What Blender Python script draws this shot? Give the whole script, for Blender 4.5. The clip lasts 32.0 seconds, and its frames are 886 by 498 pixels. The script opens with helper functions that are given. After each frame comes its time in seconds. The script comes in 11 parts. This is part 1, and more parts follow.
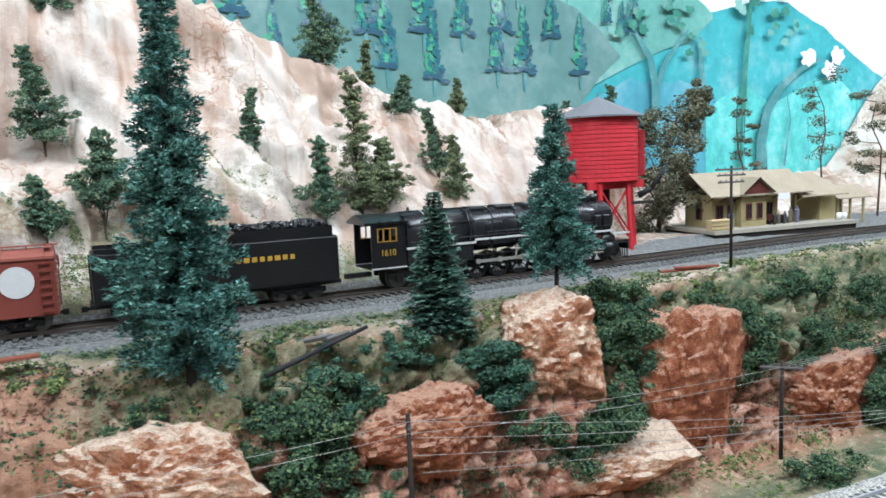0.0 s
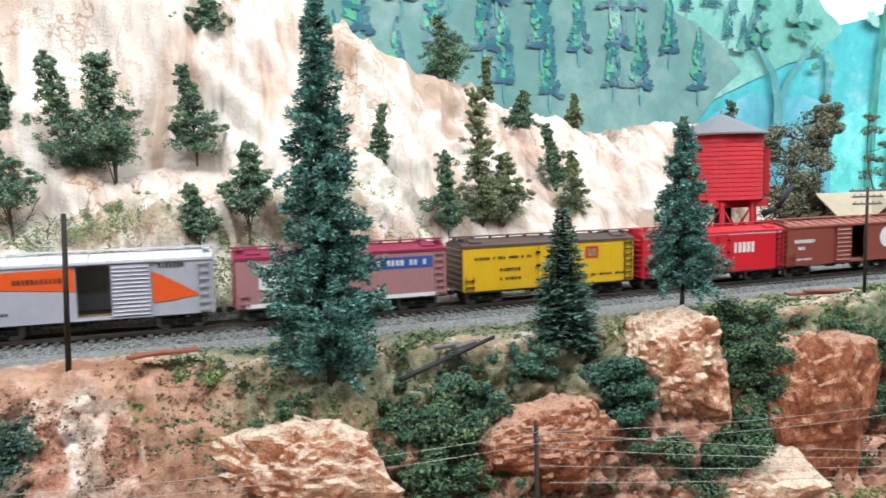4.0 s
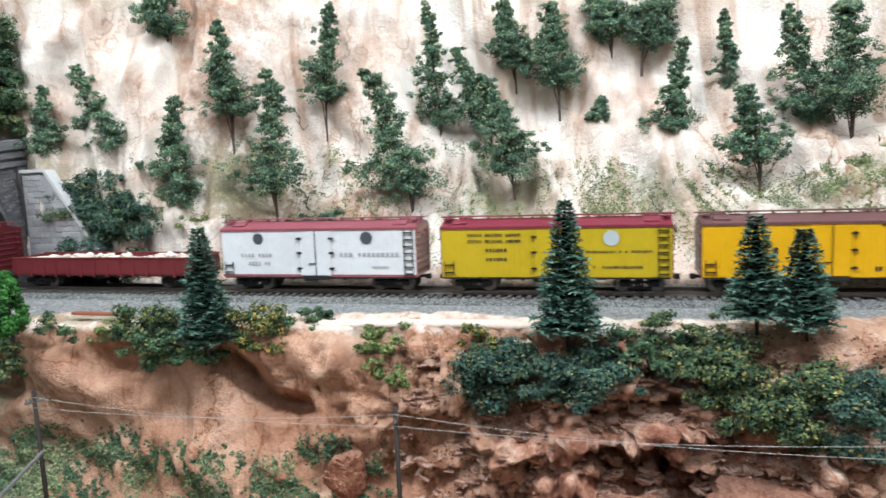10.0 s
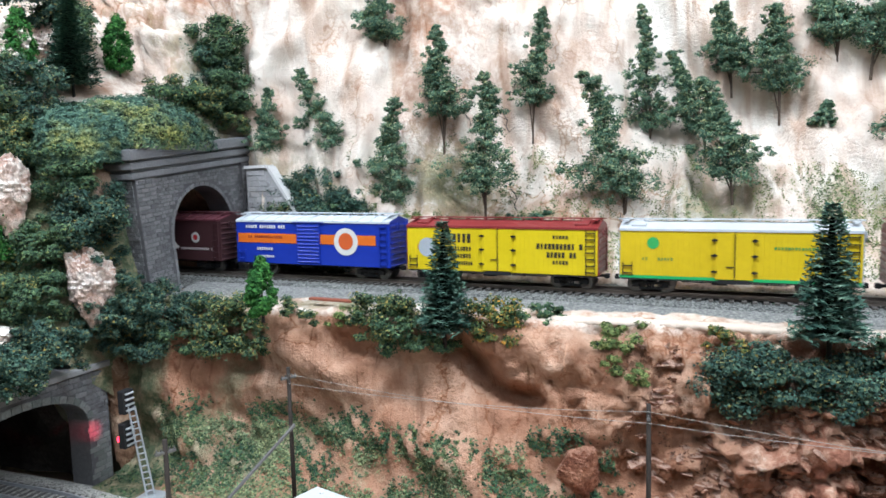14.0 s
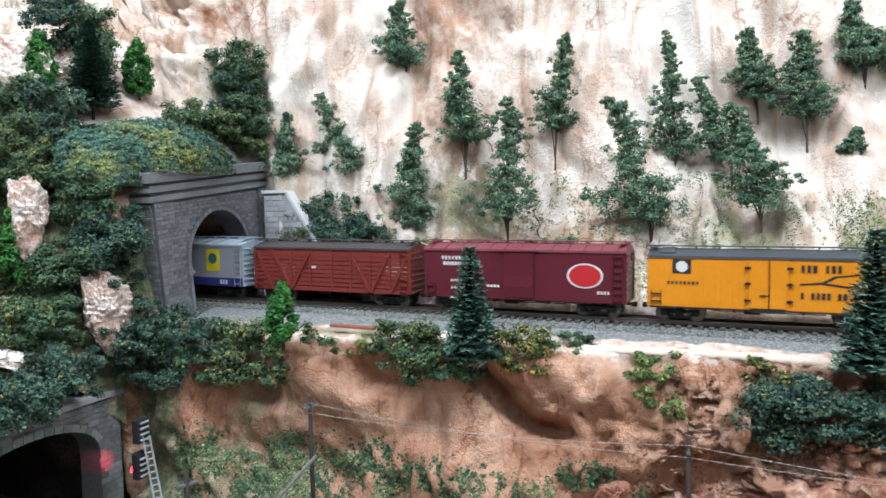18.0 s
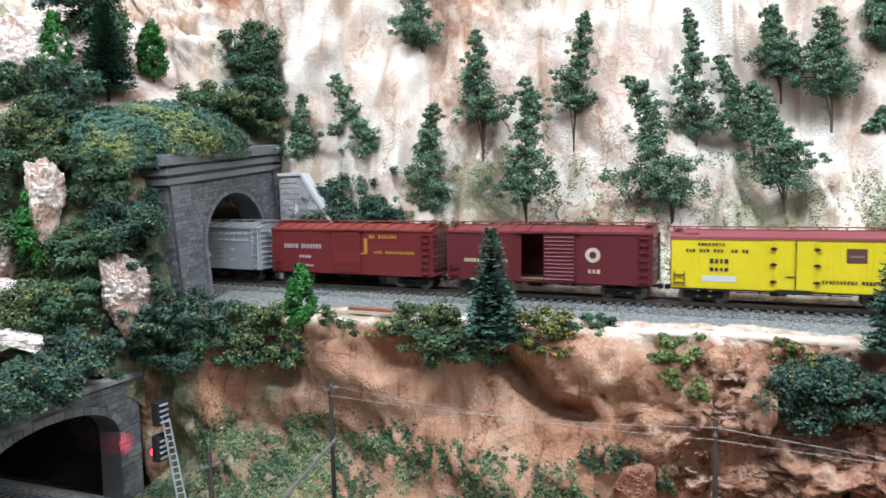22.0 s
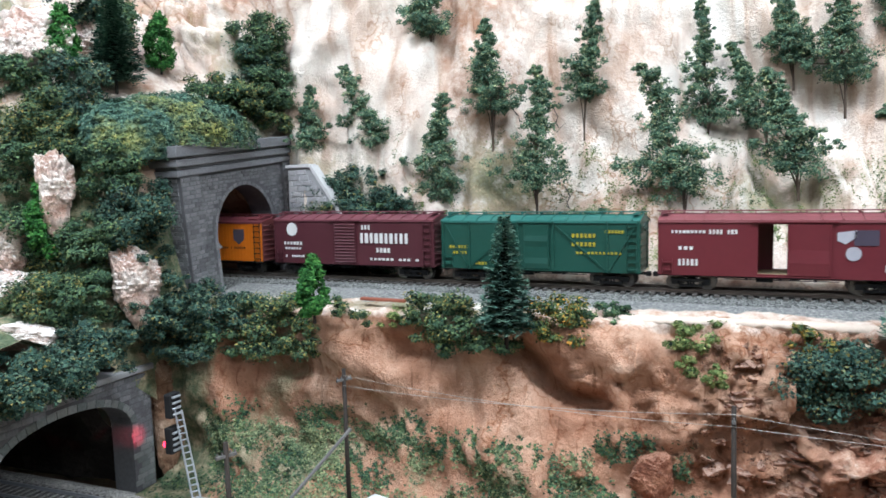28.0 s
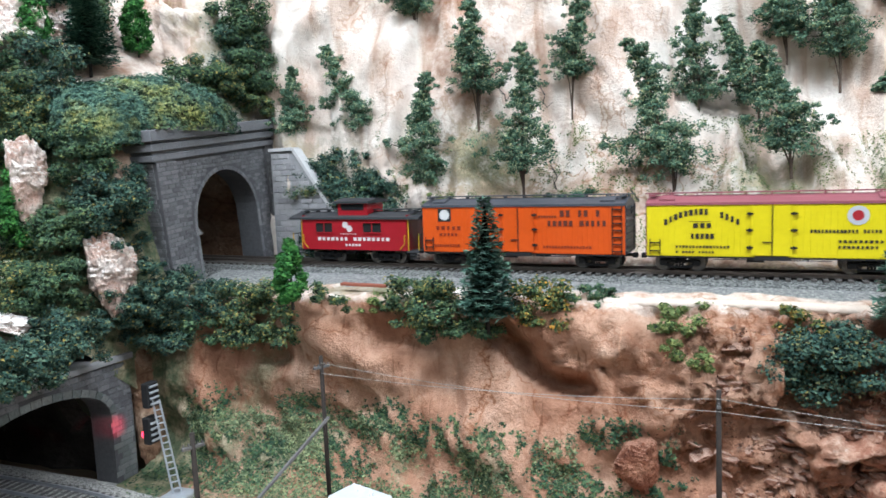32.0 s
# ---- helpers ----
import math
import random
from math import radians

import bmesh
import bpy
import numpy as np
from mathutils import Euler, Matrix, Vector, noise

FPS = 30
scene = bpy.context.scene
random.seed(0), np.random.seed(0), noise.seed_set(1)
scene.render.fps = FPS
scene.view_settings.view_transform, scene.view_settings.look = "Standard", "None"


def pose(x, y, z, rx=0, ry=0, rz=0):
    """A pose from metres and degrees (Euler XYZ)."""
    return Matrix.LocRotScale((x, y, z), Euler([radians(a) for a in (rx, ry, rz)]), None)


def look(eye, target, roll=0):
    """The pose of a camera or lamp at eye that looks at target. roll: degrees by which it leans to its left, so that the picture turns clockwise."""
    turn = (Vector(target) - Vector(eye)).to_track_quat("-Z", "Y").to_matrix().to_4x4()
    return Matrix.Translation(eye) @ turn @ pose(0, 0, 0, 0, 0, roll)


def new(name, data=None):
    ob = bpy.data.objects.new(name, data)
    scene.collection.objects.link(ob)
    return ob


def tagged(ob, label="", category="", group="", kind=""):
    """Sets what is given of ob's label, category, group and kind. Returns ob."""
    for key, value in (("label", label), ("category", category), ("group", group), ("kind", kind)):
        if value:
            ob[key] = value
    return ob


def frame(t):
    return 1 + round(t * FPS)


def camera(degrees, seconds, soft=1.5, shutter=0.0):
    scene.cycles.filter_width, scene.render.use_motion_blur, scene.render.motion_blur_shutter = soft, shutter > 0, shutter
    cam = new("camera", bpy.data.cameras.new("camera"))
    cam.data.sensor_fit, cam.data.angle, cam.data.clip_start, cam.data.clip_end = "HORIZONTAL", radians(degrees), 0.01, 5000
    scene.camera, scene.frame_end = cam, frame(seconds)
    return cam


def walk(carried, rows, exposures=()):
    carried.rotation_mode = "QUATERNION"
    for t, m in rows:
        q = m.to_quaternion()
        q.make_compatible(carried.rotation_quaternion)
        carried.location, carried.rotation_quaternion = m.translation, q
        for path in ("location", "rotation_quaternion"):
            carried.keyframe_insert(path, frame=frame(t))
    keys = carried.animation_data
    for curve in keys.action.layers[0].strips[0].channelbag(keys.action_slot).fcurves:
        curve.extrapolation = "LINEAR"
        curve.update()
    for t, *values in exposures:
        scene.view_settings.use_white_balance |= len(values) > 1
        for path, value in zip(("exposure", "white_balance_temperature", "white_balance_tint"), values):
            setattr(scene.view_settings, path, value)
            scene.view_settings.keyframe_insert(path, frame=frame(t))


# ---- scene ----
from mathutils.bvhtree import BVHTree

cam = camera(63.2, 32.0, soft=1.6, shutter=0.2)
PATH = [
    (0, (0.0829, -0.4216, 0.0939), (0.3163, 0.0164, 0.0333), -2.51),
    (0.5, (0.1183, -0.4242, 0.0931), (0.3622, 0.0081, 0.0327), -2.64),
    (1, (0.1497, -0.4322, 0.0945), (0.4121, -0.0108, 0.0345), -3.00),
    (1.5, (0.1708, -0.4394, 0.0956), (0.4580, -0.0344, 0.0364), -3.08),
    (2, (0.1602, -0.4320, 0.0924), (0.4523, -0.0304, 0.0346), -2.23),
    (2.5, (0.1343, -0.4285, 0.0960), (0.3978, -0.0074, 0.0393), -2.45),
    (3, (0.1078, -0.4265, 0.0948), (0.3418, 0.0119, 0.0400), -1.40),
    (3.5, (0.0798, -0.4253, 0.0973), (0.2869, 0.0267, 0.0446), -1.11),
    (4, (0.0572, -0.4245, 0.0979), (0.2324, 0.0410, 0.0468), -1.48),
    (4.5, (0.0410, -0.4255, 0.0995), (0.1897, 0.0493, 0.0497), -2.07),
    (6.5, (-0.0374, -0.4015, 0.0892), (0.0410, 0.0892, 0.0337), -1.41),
    (7, (-0.0535, -0.3987, 0.0916), (0.0067, 0.0945, 0.0356), -1.23),
    (7.5, (-0.0692, -0.3988, 0.0908), (-0.0267, 0.0961, 0.0345), -0.92),
    (8, (-0.0926, -0.3961, 0.0889), (-0.0725, 0.1001, 0.0311), -0.93),
    (8.5, (-0.1149, -0.3969, 0.0904), (-0.1311, 0.0993, 0.0312), -1.23),
    (9, (-0.1306, -0.3958, 0.0912), (-0.1748, 0.0986, 0.0310), -2.07),
    (9.5, (-0.1512, -0.3989, 0.0961), (-0.2196, 0.0924, 0.0330), -2.52),
    (10, (-0.1711, -0.3985, 0.0952), (-0.2702, 0.0877, 0.0343), -2.81),
    (10.5, (-0.2032, -0.3965, 0.0866), (-0.3197, 0.0865, 0.0310), -2.55),
    (11, (-0.2203, -0.4078, 0.0879), (-0.3628, 0.0682, 0.0328), -2.20),
    (11.5, (-0.2288, -0.4203, 0.0942), (-0.3871, 0.0502, 0.0349), -2.58),
    (12, (-0.2419, -0.4194, 0.0888), (-0.4051, 0.0499, 0.0333), -2.21),
    (12.5, (-0.2470, -0.4195, 0.0864), (-0.4149, 0.0486, 0.0348), -1.93),
    (13, (-0.2535, -0.4258, 0.0896), (-0.4199, 0.0424, 0.0340), -1.40),
    (13.5, (-0.2482, -0.4312, 0.0905), (-0.4205, 0.0351, 0.0370), -1.80),
    (15.5, (-0.2661, -0.4197, 0.0862), (-0.4167, 0.0555, 0.0480), -0.61),
    (16, (-0.2677, -0.4193, 0.0849), (-0.4265, 0.0535, 0.0495), -0.71),
    (16.5, (-0.2681, -0.4226, 0.0868), (-0.4311, 0.0489, 0.0526), -0.93),
    (17, (-0.2686, -0.4243, 0.0881), (-0.4356, 0.0458, 0.0556), -0.95),
    (17.5, (-0.2700, -0.4265, 0.0878), (-0.4390, 0.0430, 0.0569), -0.90),
    (18, (-0.2688, -0.4246, 0.0874), (-0.4398, 0.0443, 0.0572), -1.24),
    (18.5, (-0.2702, -0.4230, 0.0846), (-0.4441, 0.0446, 0.0511), -1.15),
    (19, (-0.2703, -0.4218, 0.0846), (-0.4447, 0.0455, 0.0497), -1.25),
    (19.5, (-0.2706, -0.4204, 0.0842), (-0.4453, 0.0467, 0.0486), -1.36),
    (20, (-0.2712, -0.4189, 0.0844), (-0.4445, 0.0487, 0.0479), -1.40),
    (20.5, (-0.2735, -0.4190, 0.0848), (-0.4470, 0.0484, 0.0470), -1.39),
    (21, (-0.2748, -0.4203, 0.0839), (-0.4491, 0.0468, 0.0456), -1.31),
    (21.5, (-0.2764, -0.4225, 0.0841), (-0.4519, 0.0440, 0.0448), -1.18),
    (22, (-0.2780, -0.4228, 0.0841), (-0.4542, 0.0434, 0.0445), -1.41),
    (22.5, (-0.2810, -0.4243, 0.0850), (-0.4573, 0.0419, 0.0453), -1.30),
    (23, (-0.2807, -0.4251, 0.0841), (-0.4583, 0.0407, 0.0455), -1.26),
    (23.5, (-0.2843, -0.4273, 0.0847), (-0.4621, 0.0385, 0.0469), -1.15),
    (24, (-0.2866, -0.4319, 0.0841), (-0.4654, 0.0336, 0.0466), -0.93),
    (24.5, (-0.2874, -0.4366, 0.0828), (-0.4661, 0.0289, 0.0459), -0.84),
    (25, (-0.2894, -0.4387, 0.0827), (-0.4674, 0.0271, 0.0458), -1.11),
    (25.5, (-0.2889, -0.4380, 0.0818), (-0.4666, 0.0279, 0.0453), -1.22),
    (27.5, (-0.2869, -0.4273, 0.0812), (-0.4649, 0.0381, 0.0395), -1.50),
    (28, (-0.2849, -0.4228, 0.0802), (-0.4631, 0.0425, 0.0373), -1.83),
    (28.5, (-0.2830, -0.4181, 0.0800), (-0.4611, 0.0470, 0.0353), -1.92),
    (29, (-0.2822, -0.4138, 0.0795), (-0.4611, 0.0509, 0.0338), -2.05),
    (29.5, (-0.2811, -0.4090, 0.0788), (-0.4605, 0.0553, 0.0311), -2.10),
    (30, (-0.2791, -0.4053, 0.0777), (-0.4587, 0.0587, 0.0286), -2.11),
    (31, (-0.2789, -0.4054, 0.0779), (-0.4618, 0.0570, 0.0263), -2.29),
    (31.5, (-0.2793, -0.4079, 0.0783), (-0.4640, 0.0537, 0.0261), -2.32),
    (32, (-0.2747, -0.4048, 0.0765), (-0.4560, 0.0582, 0.0240), -2.54),
]
walk(cam, [(t, look(eye, target, roll)) for t, eye, target, roll in PATH], exposures=[(0, -0.20, 6250, 10), (1.5, -0.15, 6400, 10), (4, 0.02, 6750, 10), (9, 0.03, 6650, 10), (12, 0.01, 6350, 10), (32, 0.03, 6300, 10)])

# ---- light: the layout room's ceiling tubes, and added fill lamps ----
world = bpy.data.worlds.new("room_air")
scene.world = world
world.use_nodes = True
world.node_tree.nodes["Background"].inputs[0].default_value = (0.80, 0.93, 1.0, 1)
world.node_tree.nodes["Background"].inputs[1].default_value = 0.42
# the last two are unseen aisle lamps, added as front fill for the cliff
for lx, ly, lz, watts, long in ((-0.75, -0.50, 1.10, 28.5, 1.2), (0.45, -0.48, 1.10, 20.5, 1.2), (1.75, -0.42, 1.10, 29.0, 1.2), (-0.7, -1.7, 1.22, 12.0, 1.8), (1.2, -1.7, 1.22, 10.0, 1.8)):
    lamp = new("tube_and_fill_lamp", bpy.data.lights.new("tube_and_fill_lamp", "AREA"))
    lamp.data.shape = "RECTANGLE"
    lamp.data.size, lamp.data.size_y, lamp.data.energy = long, 0.18, watts
    lamp.data.color = (0.83, 0.91, 1.0)
    lamp.matrix_world = look((lx, ly, lz), (lx, ly + 0.45, 0.0))


# ---- materials ----
def nodes_of(name, rough=0.85, spec=0.3):
    m = bpy.data.materials.new(name)
    m.use_nodes = True
    nt = m.node_tree
    b = nt.nodes["Principled BSDF"]
    b.inputs["Roughness"].default_value = rough
    b.inputs["Specular IOR Level"].default_value = spec
    return m, nt, b


def noise_node(nt, scale, detail=5.0, rough=0.6):
    tc = nt.nodes.new("ShaderNodeTexCoord")
    n = nt.nodes.new("ShaderNodeTexNoise")
    n.inputs["Scale"].default_value, n.inputs["Detail"].default_value, n.inputs["Roughness"].default_value = scale, detail, rough
    nt.links.new(tc.outputs["Object"], n.inputs["Vector"])
    return n


def ramp(nt, fac, stops):
    r = nt.nodes.new("ShaderNodeValToRGB")
    r.color_ramp.elements[0].position, r.color_ramp.elements[0].color = stops[0][0], (*stops[0][1], 1)
    r.color_ramp.elements[1].position, r.color_ramp.elements[1].color = stops[-1][0], (*stops[-1][1], 1)
    for p, c in stops[1:-1]:
        e = r.color_ramp.elements.new(p)
        e.color = (*c, 1)
    nt.links.new(fac, r.inputs[0])
    return r.outputs[0]


def mixc(nt, fac, a, b, mode="MIX"):
    n = nt.nodes.new("ShaderNodeMix")
    n.data_type, n.blend_type = "RGBA", mode
    for sock, v in ((n.inputs[0], fac), (n.inputs[6], a), (n.inputs[7], b)):
        if isinstance(v, (int, float)):
            sock.default_value = v
        elif isinstance(v, tuple):
            sock.default_value = (*v, 1)
        else:
            nt.links.new(v, sock)
    return n.outputs[2]


def bump(nt, b, height, dist, strength=0.6):
    n = nt.nodes.new("ShaderNodeBump")
    n.inputs["Distance"].default_value, n.inputs["Strength"].default_value = dist, strength
    nt.links.new(height, n.inputs["Height"])
    nt.links.new(n.outputs[0], b.inputs["Normal"])


def shade(c, k):
    return tuple(min(1.0, v * k) for v in c)


def plain(name, col, rough=0.6, spec=0.3, metal=0.0, grain=0.12, scale=300.0, bumps=0.0):
    """A painted or moulded surface with slight wear at two scales."""
    m, nt, b = nodes_of(name, rough, spec)
    fine, broad = noise_node(nt, scale), noise_node(nt, scale / 9, 3)
    c = ramp(nt, fine.outputs[0], [(0.3, shade(col, 1 - grain)), (0.7, shade(col, 1 + grain))])
    c2 = ramp(nt, broad.outputs[0], [(0.3, shade(col, 1 - grain * 1.3)), (0.7, shade(col, 1 + grain * 0.7))])
    nt.links.new(mixc(nt, 0.5, c, c2), b.inputs["Base Color"])
    b.inputs["Metallic"].default_value = metal
    rr = nt.nodes.new("ShaderNodeMapRange")
    rr.inputs[3].default_value, rr.inputs[4].default_value = rough - 0.12, min(1, rough + 0.12)
    nt.links.new(broad.outputs[0], rr.inputs[0])
    nt.links.new(rr.outputs[0], b.inputs["Roughness"])
    if bumps:
        bump(nt, b, fine.outputs[0], bumps)
    return m


def leafy(name, stops, rough=0.8):
    """Ground foam and needles: every flake a shade of its own, broad patches over it."""
    m, nt, b = nodes_of(name, rough, 0.15)
    g = nt.nodes.new("ShaderNodeNewGeometry")
    c = ramp(nt, g.outputs["Random Per Island"], stops)
    broad = noise_node(nt, 45.0, 3)
    c2 = ramp(nt, broad.outputs[0], [(0.3, (0.55, 0.62, 0.62)), (0.7, (1.25, 1.2, 1.05))])
    nt.links.new(mixc(nt, 0.75, c, c2, "MULTIPLY"), b.inputs["Base Color"])
    return m


def zone_ground():
    """Plaster scenery: cream hill, stained orange cliff, dark red rock, turf, by painted zones."""
    m, nt, b = nodes_of("painted_plaster", 0.9, 0.15)
    at = nt.nodes.new("ShaderNodeAttribute")
    at.attribute_name = "zone"
    sep = nt.nodes.new("ShaderNodeSeparateColor")
    nt.links.new(at.outputs["Color"], sep.inputs[0])
    n1, n2, n3 = noise_node(nt, 14.0, 6, 0.65), noise_node(nt, 70.0, 6, 0.7), noise_node(nt, 420.0, 4, 0.7)
    cream = ramp(nt, n1.outputs[0], [(0.32, (0.56, 0.42, 0.34)), (0.43, (0.68, 0.585, 0.515)), (0.60, (0.745, 0.695, 0.635))])
    # rusty streaks run down the plaster
    mp = nt.nodes.new("ShaderNodeMapping")
    tcs = nt.nodes.new("ShaderNodeTexCoord")
    mp.inputs["Scale"].default_value = (38.0, 16.0, 5.0)
    mp.inputs["Rotation"].default_value = (0.0, 0.35, 0.0)
    streak = nt.nodes.new("ShaderNodeTexNoise")
    streak.inputs["Scale"].default_value, streak.inputs["Detail"].default_value, streak.inputs["Distortion"].default_value = 1.0, 6.0, 1.2
    nt.links.new(tcs.outputs["Object"], mp.inputs["Vector"])
    nt.links.new(mp.outputs[0], streak.inputs["Vector"])
    rust = ramp(nt, streak.outputs[0], [(0.36, (0.64, 0.47, 0.37)), (0.46, (0.90, 0.82, 0.76)), (0.56, (1.03, 1.02, 1.0))])
    cream = mixc(nt, 0.75, cream, rust, "MULTIPLY")
    # fine rusty veins where the plaster cloth creased
    vein = nt.nodes.new("ShaderNodeTexVoronoi")
    vein.feature = "DISTANCE_TO_EDGE"
    vein.inputs["Scale"].default_value = 0.85
    vmix = nt.nodes.new("ShaderNodeMix")
    vmix.data_type = "VECTOR"
    vmix.inputs[0].default_value = 0.45
    vn = noise_node(nt, 22.0, 4)
    vmul = nt.nodes.new("ShaderNodeVectorMath")
    vmul.operation = "MULTIPLY"
    vmul.inputs[1].default_value = (5.0, 5.0, 5.0)
    nt.links.new(vn.outputs[1], vmul.inputs[0])
    nt.links.new(mp.outputs[0], vmix.inputs[4])
    nt.links.new(vmul.outputs[0], vmix.inputs[5])
    nt.links.new(vmix.outputs[1], vein.inputs["Vector"])
    veins = ramp(nt, vein.outputs["Distance"], [(0.0, (0.55, 0.36, 0.26)), (0.022, (0.86, 0.77, 0.70)), (0.05, (1, 1, 1))])
    patch = ramp(nt, noise_node(nt, 9.0, 3).outputs[0], [(0.42, (0, 0, 0)), (0.60, (0.85, 0.85, 0.85))])
    cream = mixc(nt, patch, cream, mixc(nt, 1.0, cream, veins, "MULTIPLY"))
    stain = ramp(nt, n1.outputs[0], [(0.30, (0.25, 0.115, 0.072)), (0.44, (0.38, 0.205, 0.135)), (0.58, (0.48, 0.300, 0.215)), (0.74, (0.62, 0.47, 0.375))])
    wash = ramp(nt, streak.outputs[0], [(0.32, (0.55, 0.45, 0.39)), (0.44, (0.90, 0.85, 0.81)), (0.60, (1.10, 1.08, 1.05))])
    stain = mixc(nt, 0.85, stain, wash, "MULTIPLY")
    stain = mixc(nt, patch, stain, mixc(nt, 1.0, stain, veins, "MULTIPLY"))
    run = nt.nodes.new("ShaderNodeMapping")
    run.inputs["Scale"].default_value = (150.0, 60.0, 11.0)
    drip = nt.nodes.new("ShaderNodeTexNoise")
    drip.inputs["Scale"].default_value, drip.inputs["Detail"].default_value, drip.inputs["Distortion"].default_value = 1.0, 4.0, 0.8
    nt.links.new(tcs.outputs["Object"], run.inputs["Vector"])
    nt.links.new(run.outputs[0], drip.inputs["Vector"])
    drips = ramp(nt, drip.outputs[0], [(0.30, (0.50, 0.42, 0.36)), (0.38, (1, 1, 1)), (0.66, (1, 1, 1)), (0.72, (1.45, 1.45, 1.42))])
    stain = mixc(nt, 0.7, stain, drips, "MULTIPLY")
    red = ramp(nt, n2.outputs[0], [(0.30, (0.13, 0.048, 0.032)), (0.46, (0.33, 0.145, 0.095)), (0.58, (0.50, 0.30, 0.215)), (0.72, (0.70, 0.57, 0.47))])
    turf = ramp(nt, n2.outputs[0], [(0.3, (0.05, 0.085, 0.052)), (0.45, (0.125, 0.155, 0.090)), (0.56, (0.27, 0.245, 0.155)), (0.70, (0.50, 0.40, 0.28))])
    wob = nt.nodes.new("ShaderNodeMath")
    wob.operation = "MULTIPLY_ADD"
    nt.links.new(n2.outputs[0], wob.inputs[0])
    wob.inputs[1].default_value, wob.inputs[2].default_value = 0.9, -0.45

    def mask(chan):
        s = nt.nodes.new("ShaderNodeMath")
        s.operation = "ADD"
        nt.links.new(chan, s.inputs[0])
        nt.links.new(wob.outputs[0], s.inputs[1])
        r = nt.nodes.new("ShaderNodeMapRange")
        r.inputs[1].default_value, r.inputs[2].default_value = 0.34, 0.62
        nt.links.new(s.outputs[0], r.inputs[0])
        return r.outputs[0]

    speck = ramp(nt, n3.outputs[0], [(0.33, (0.62, 0.56, 0.50)), (0.42, (0.90, 0.88, 0.86)), (0.55, (1, 1, 1)), (0.70, (1.14, 1.12, 1.08))])
    stain = mixc(nt, 0.4, stain, speck, "MULTIPLY")
    red, turf = mixc(nt, 0.8, red, speck, "MULTIPLY"), mixc(nt, 0.8, turf, speck, "MULTIPLY")
    c = mixc(nt, mask(sep.outputs[0]), cream, stain)
    c = mixc(nt, mask(sep.outputs[1]), c, red)
    c = mixc(nt, mask(sep.outputs[2]), c, turf)
    grit = ramp(nt, n3.outputs[0], [(0.3, (0.095, 0.10, 0.10)), (0.5, (0.20, 0.205, 0.20)), (0.7, (0.36, 0.355, 0.335))])
    c = mixc(nt, mask(at.outputs["Alpha"]), c, grit)
    nt.links.new(c, b.inputs["Base Color"])
    add = nt.nodes.new("ShaderNodeMath")
    nt.links.new(n2.outputs[0], add.inputs[0])
    nt.links.new(n3.outputs[0], add.inputs[1])
    bump(nt, b, add.outputs[0], 0.0030, 0.8)
    return m


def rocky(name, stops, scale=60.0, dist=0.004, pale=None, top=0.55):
    """Cast rock: stained body, thin wandering cracks, and pale highlights painted on upward faces."""
    m, nt, b = nodes_of(name, 0.88, 0.2)
    tc = nt.nodes.new("ShaderNodeTexCoord")
    flat = nt.nodes.new("ShaderNodeMapping")
    flat.inputs["Scale"].default_value = (1.0, 1.0, 1.7)
    nt.links.new(tc.outputs["Object"], flat.inputs["Vector"])
    n1, n2, n3 = noise_node(nt, scale * 0.45, 7, 0.66), noise_node(nt, scale * 6, 5, 0.7), noise_node(nt, scale * 1.6, 5, 0.7)
    nt.links.new(flat.outputs[0], n1.inputs["Vector"])
    warp = nt.nodes.new("ShaderNodeMix")
    warp.data_type = "VECTOR"
    warp.inputs[0].default_value = 0.02
    nt.links.new(flat.outputs[0], warp.inputs[4])
    nt.links.new(n3.outputs[1], warp.inputs[5])
    edges = nt.nodes.new("ShaderNodeTexVoronoi")
    edges.feature = "DISTANCE_TO_EDGE"
    edges.inputs["Scale"].default_value = scale * 0.9
    nt.links.new(warp.outputs[1], edges.inputs["Vector"])
    c = ramp(nt, n1.outputs[0], stops)
    c = mixc(nt, 0.6, c, ramp(nt, n3.outputs[0], [(0.30, (0.55, 0.48, 0.44)), (0.50, (1, 1, 1)), (0.70, (1.25, 1.2, 1.15))]), "MULTIPLY")
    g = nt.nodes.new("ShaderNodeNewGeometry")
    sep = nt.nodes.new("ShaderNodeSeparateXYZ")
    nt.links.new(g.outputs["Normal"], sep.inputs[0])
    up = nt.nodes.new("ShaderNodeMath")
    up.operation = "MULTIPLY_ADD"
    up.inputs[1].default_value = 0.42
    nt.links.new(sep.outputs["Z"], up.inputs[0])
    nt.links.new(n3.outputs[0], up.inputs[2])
    # highlight put into the colour: paler with the upward normal, broken by noise
    up_highlight = ramp(nt, up.outputs[0], [(0.60, (0, 0, 0)), (0.84, (top, top, top))])
    c = mixc(nt, up_highlight, c, pale or shade(stops[-1][1], 1.12))
    s = ramp(nt, n2.outputs[0], [(0.33, (0.66, 0.62, 0.59)), (0.5, (1, 1, 1)), (0.70, (1.14, 1.13, 1.12))])
    c = mixc(nt, 0.8, c, s, "MULTIPLY")
    k = ramp(nt, edges.outputs["Distance"], [(0.0, (0.42, 0.33, 0.29)), (0.045, (1, 1, 1))])
    nt.links.new(mixc(nt, 0.55, c, k, "MULTIPLY"), b.inputs["Base Color"])
    add = nt.nodes.new("ShaderNodeMath")
    nt.links.new(n3.outputs[0], add.inputs[0])
    nt.links.new(n2.outputs[0], add.inputs[1])
    bump(nt, b, add.outputs[0], dist, 0.8)
    return m


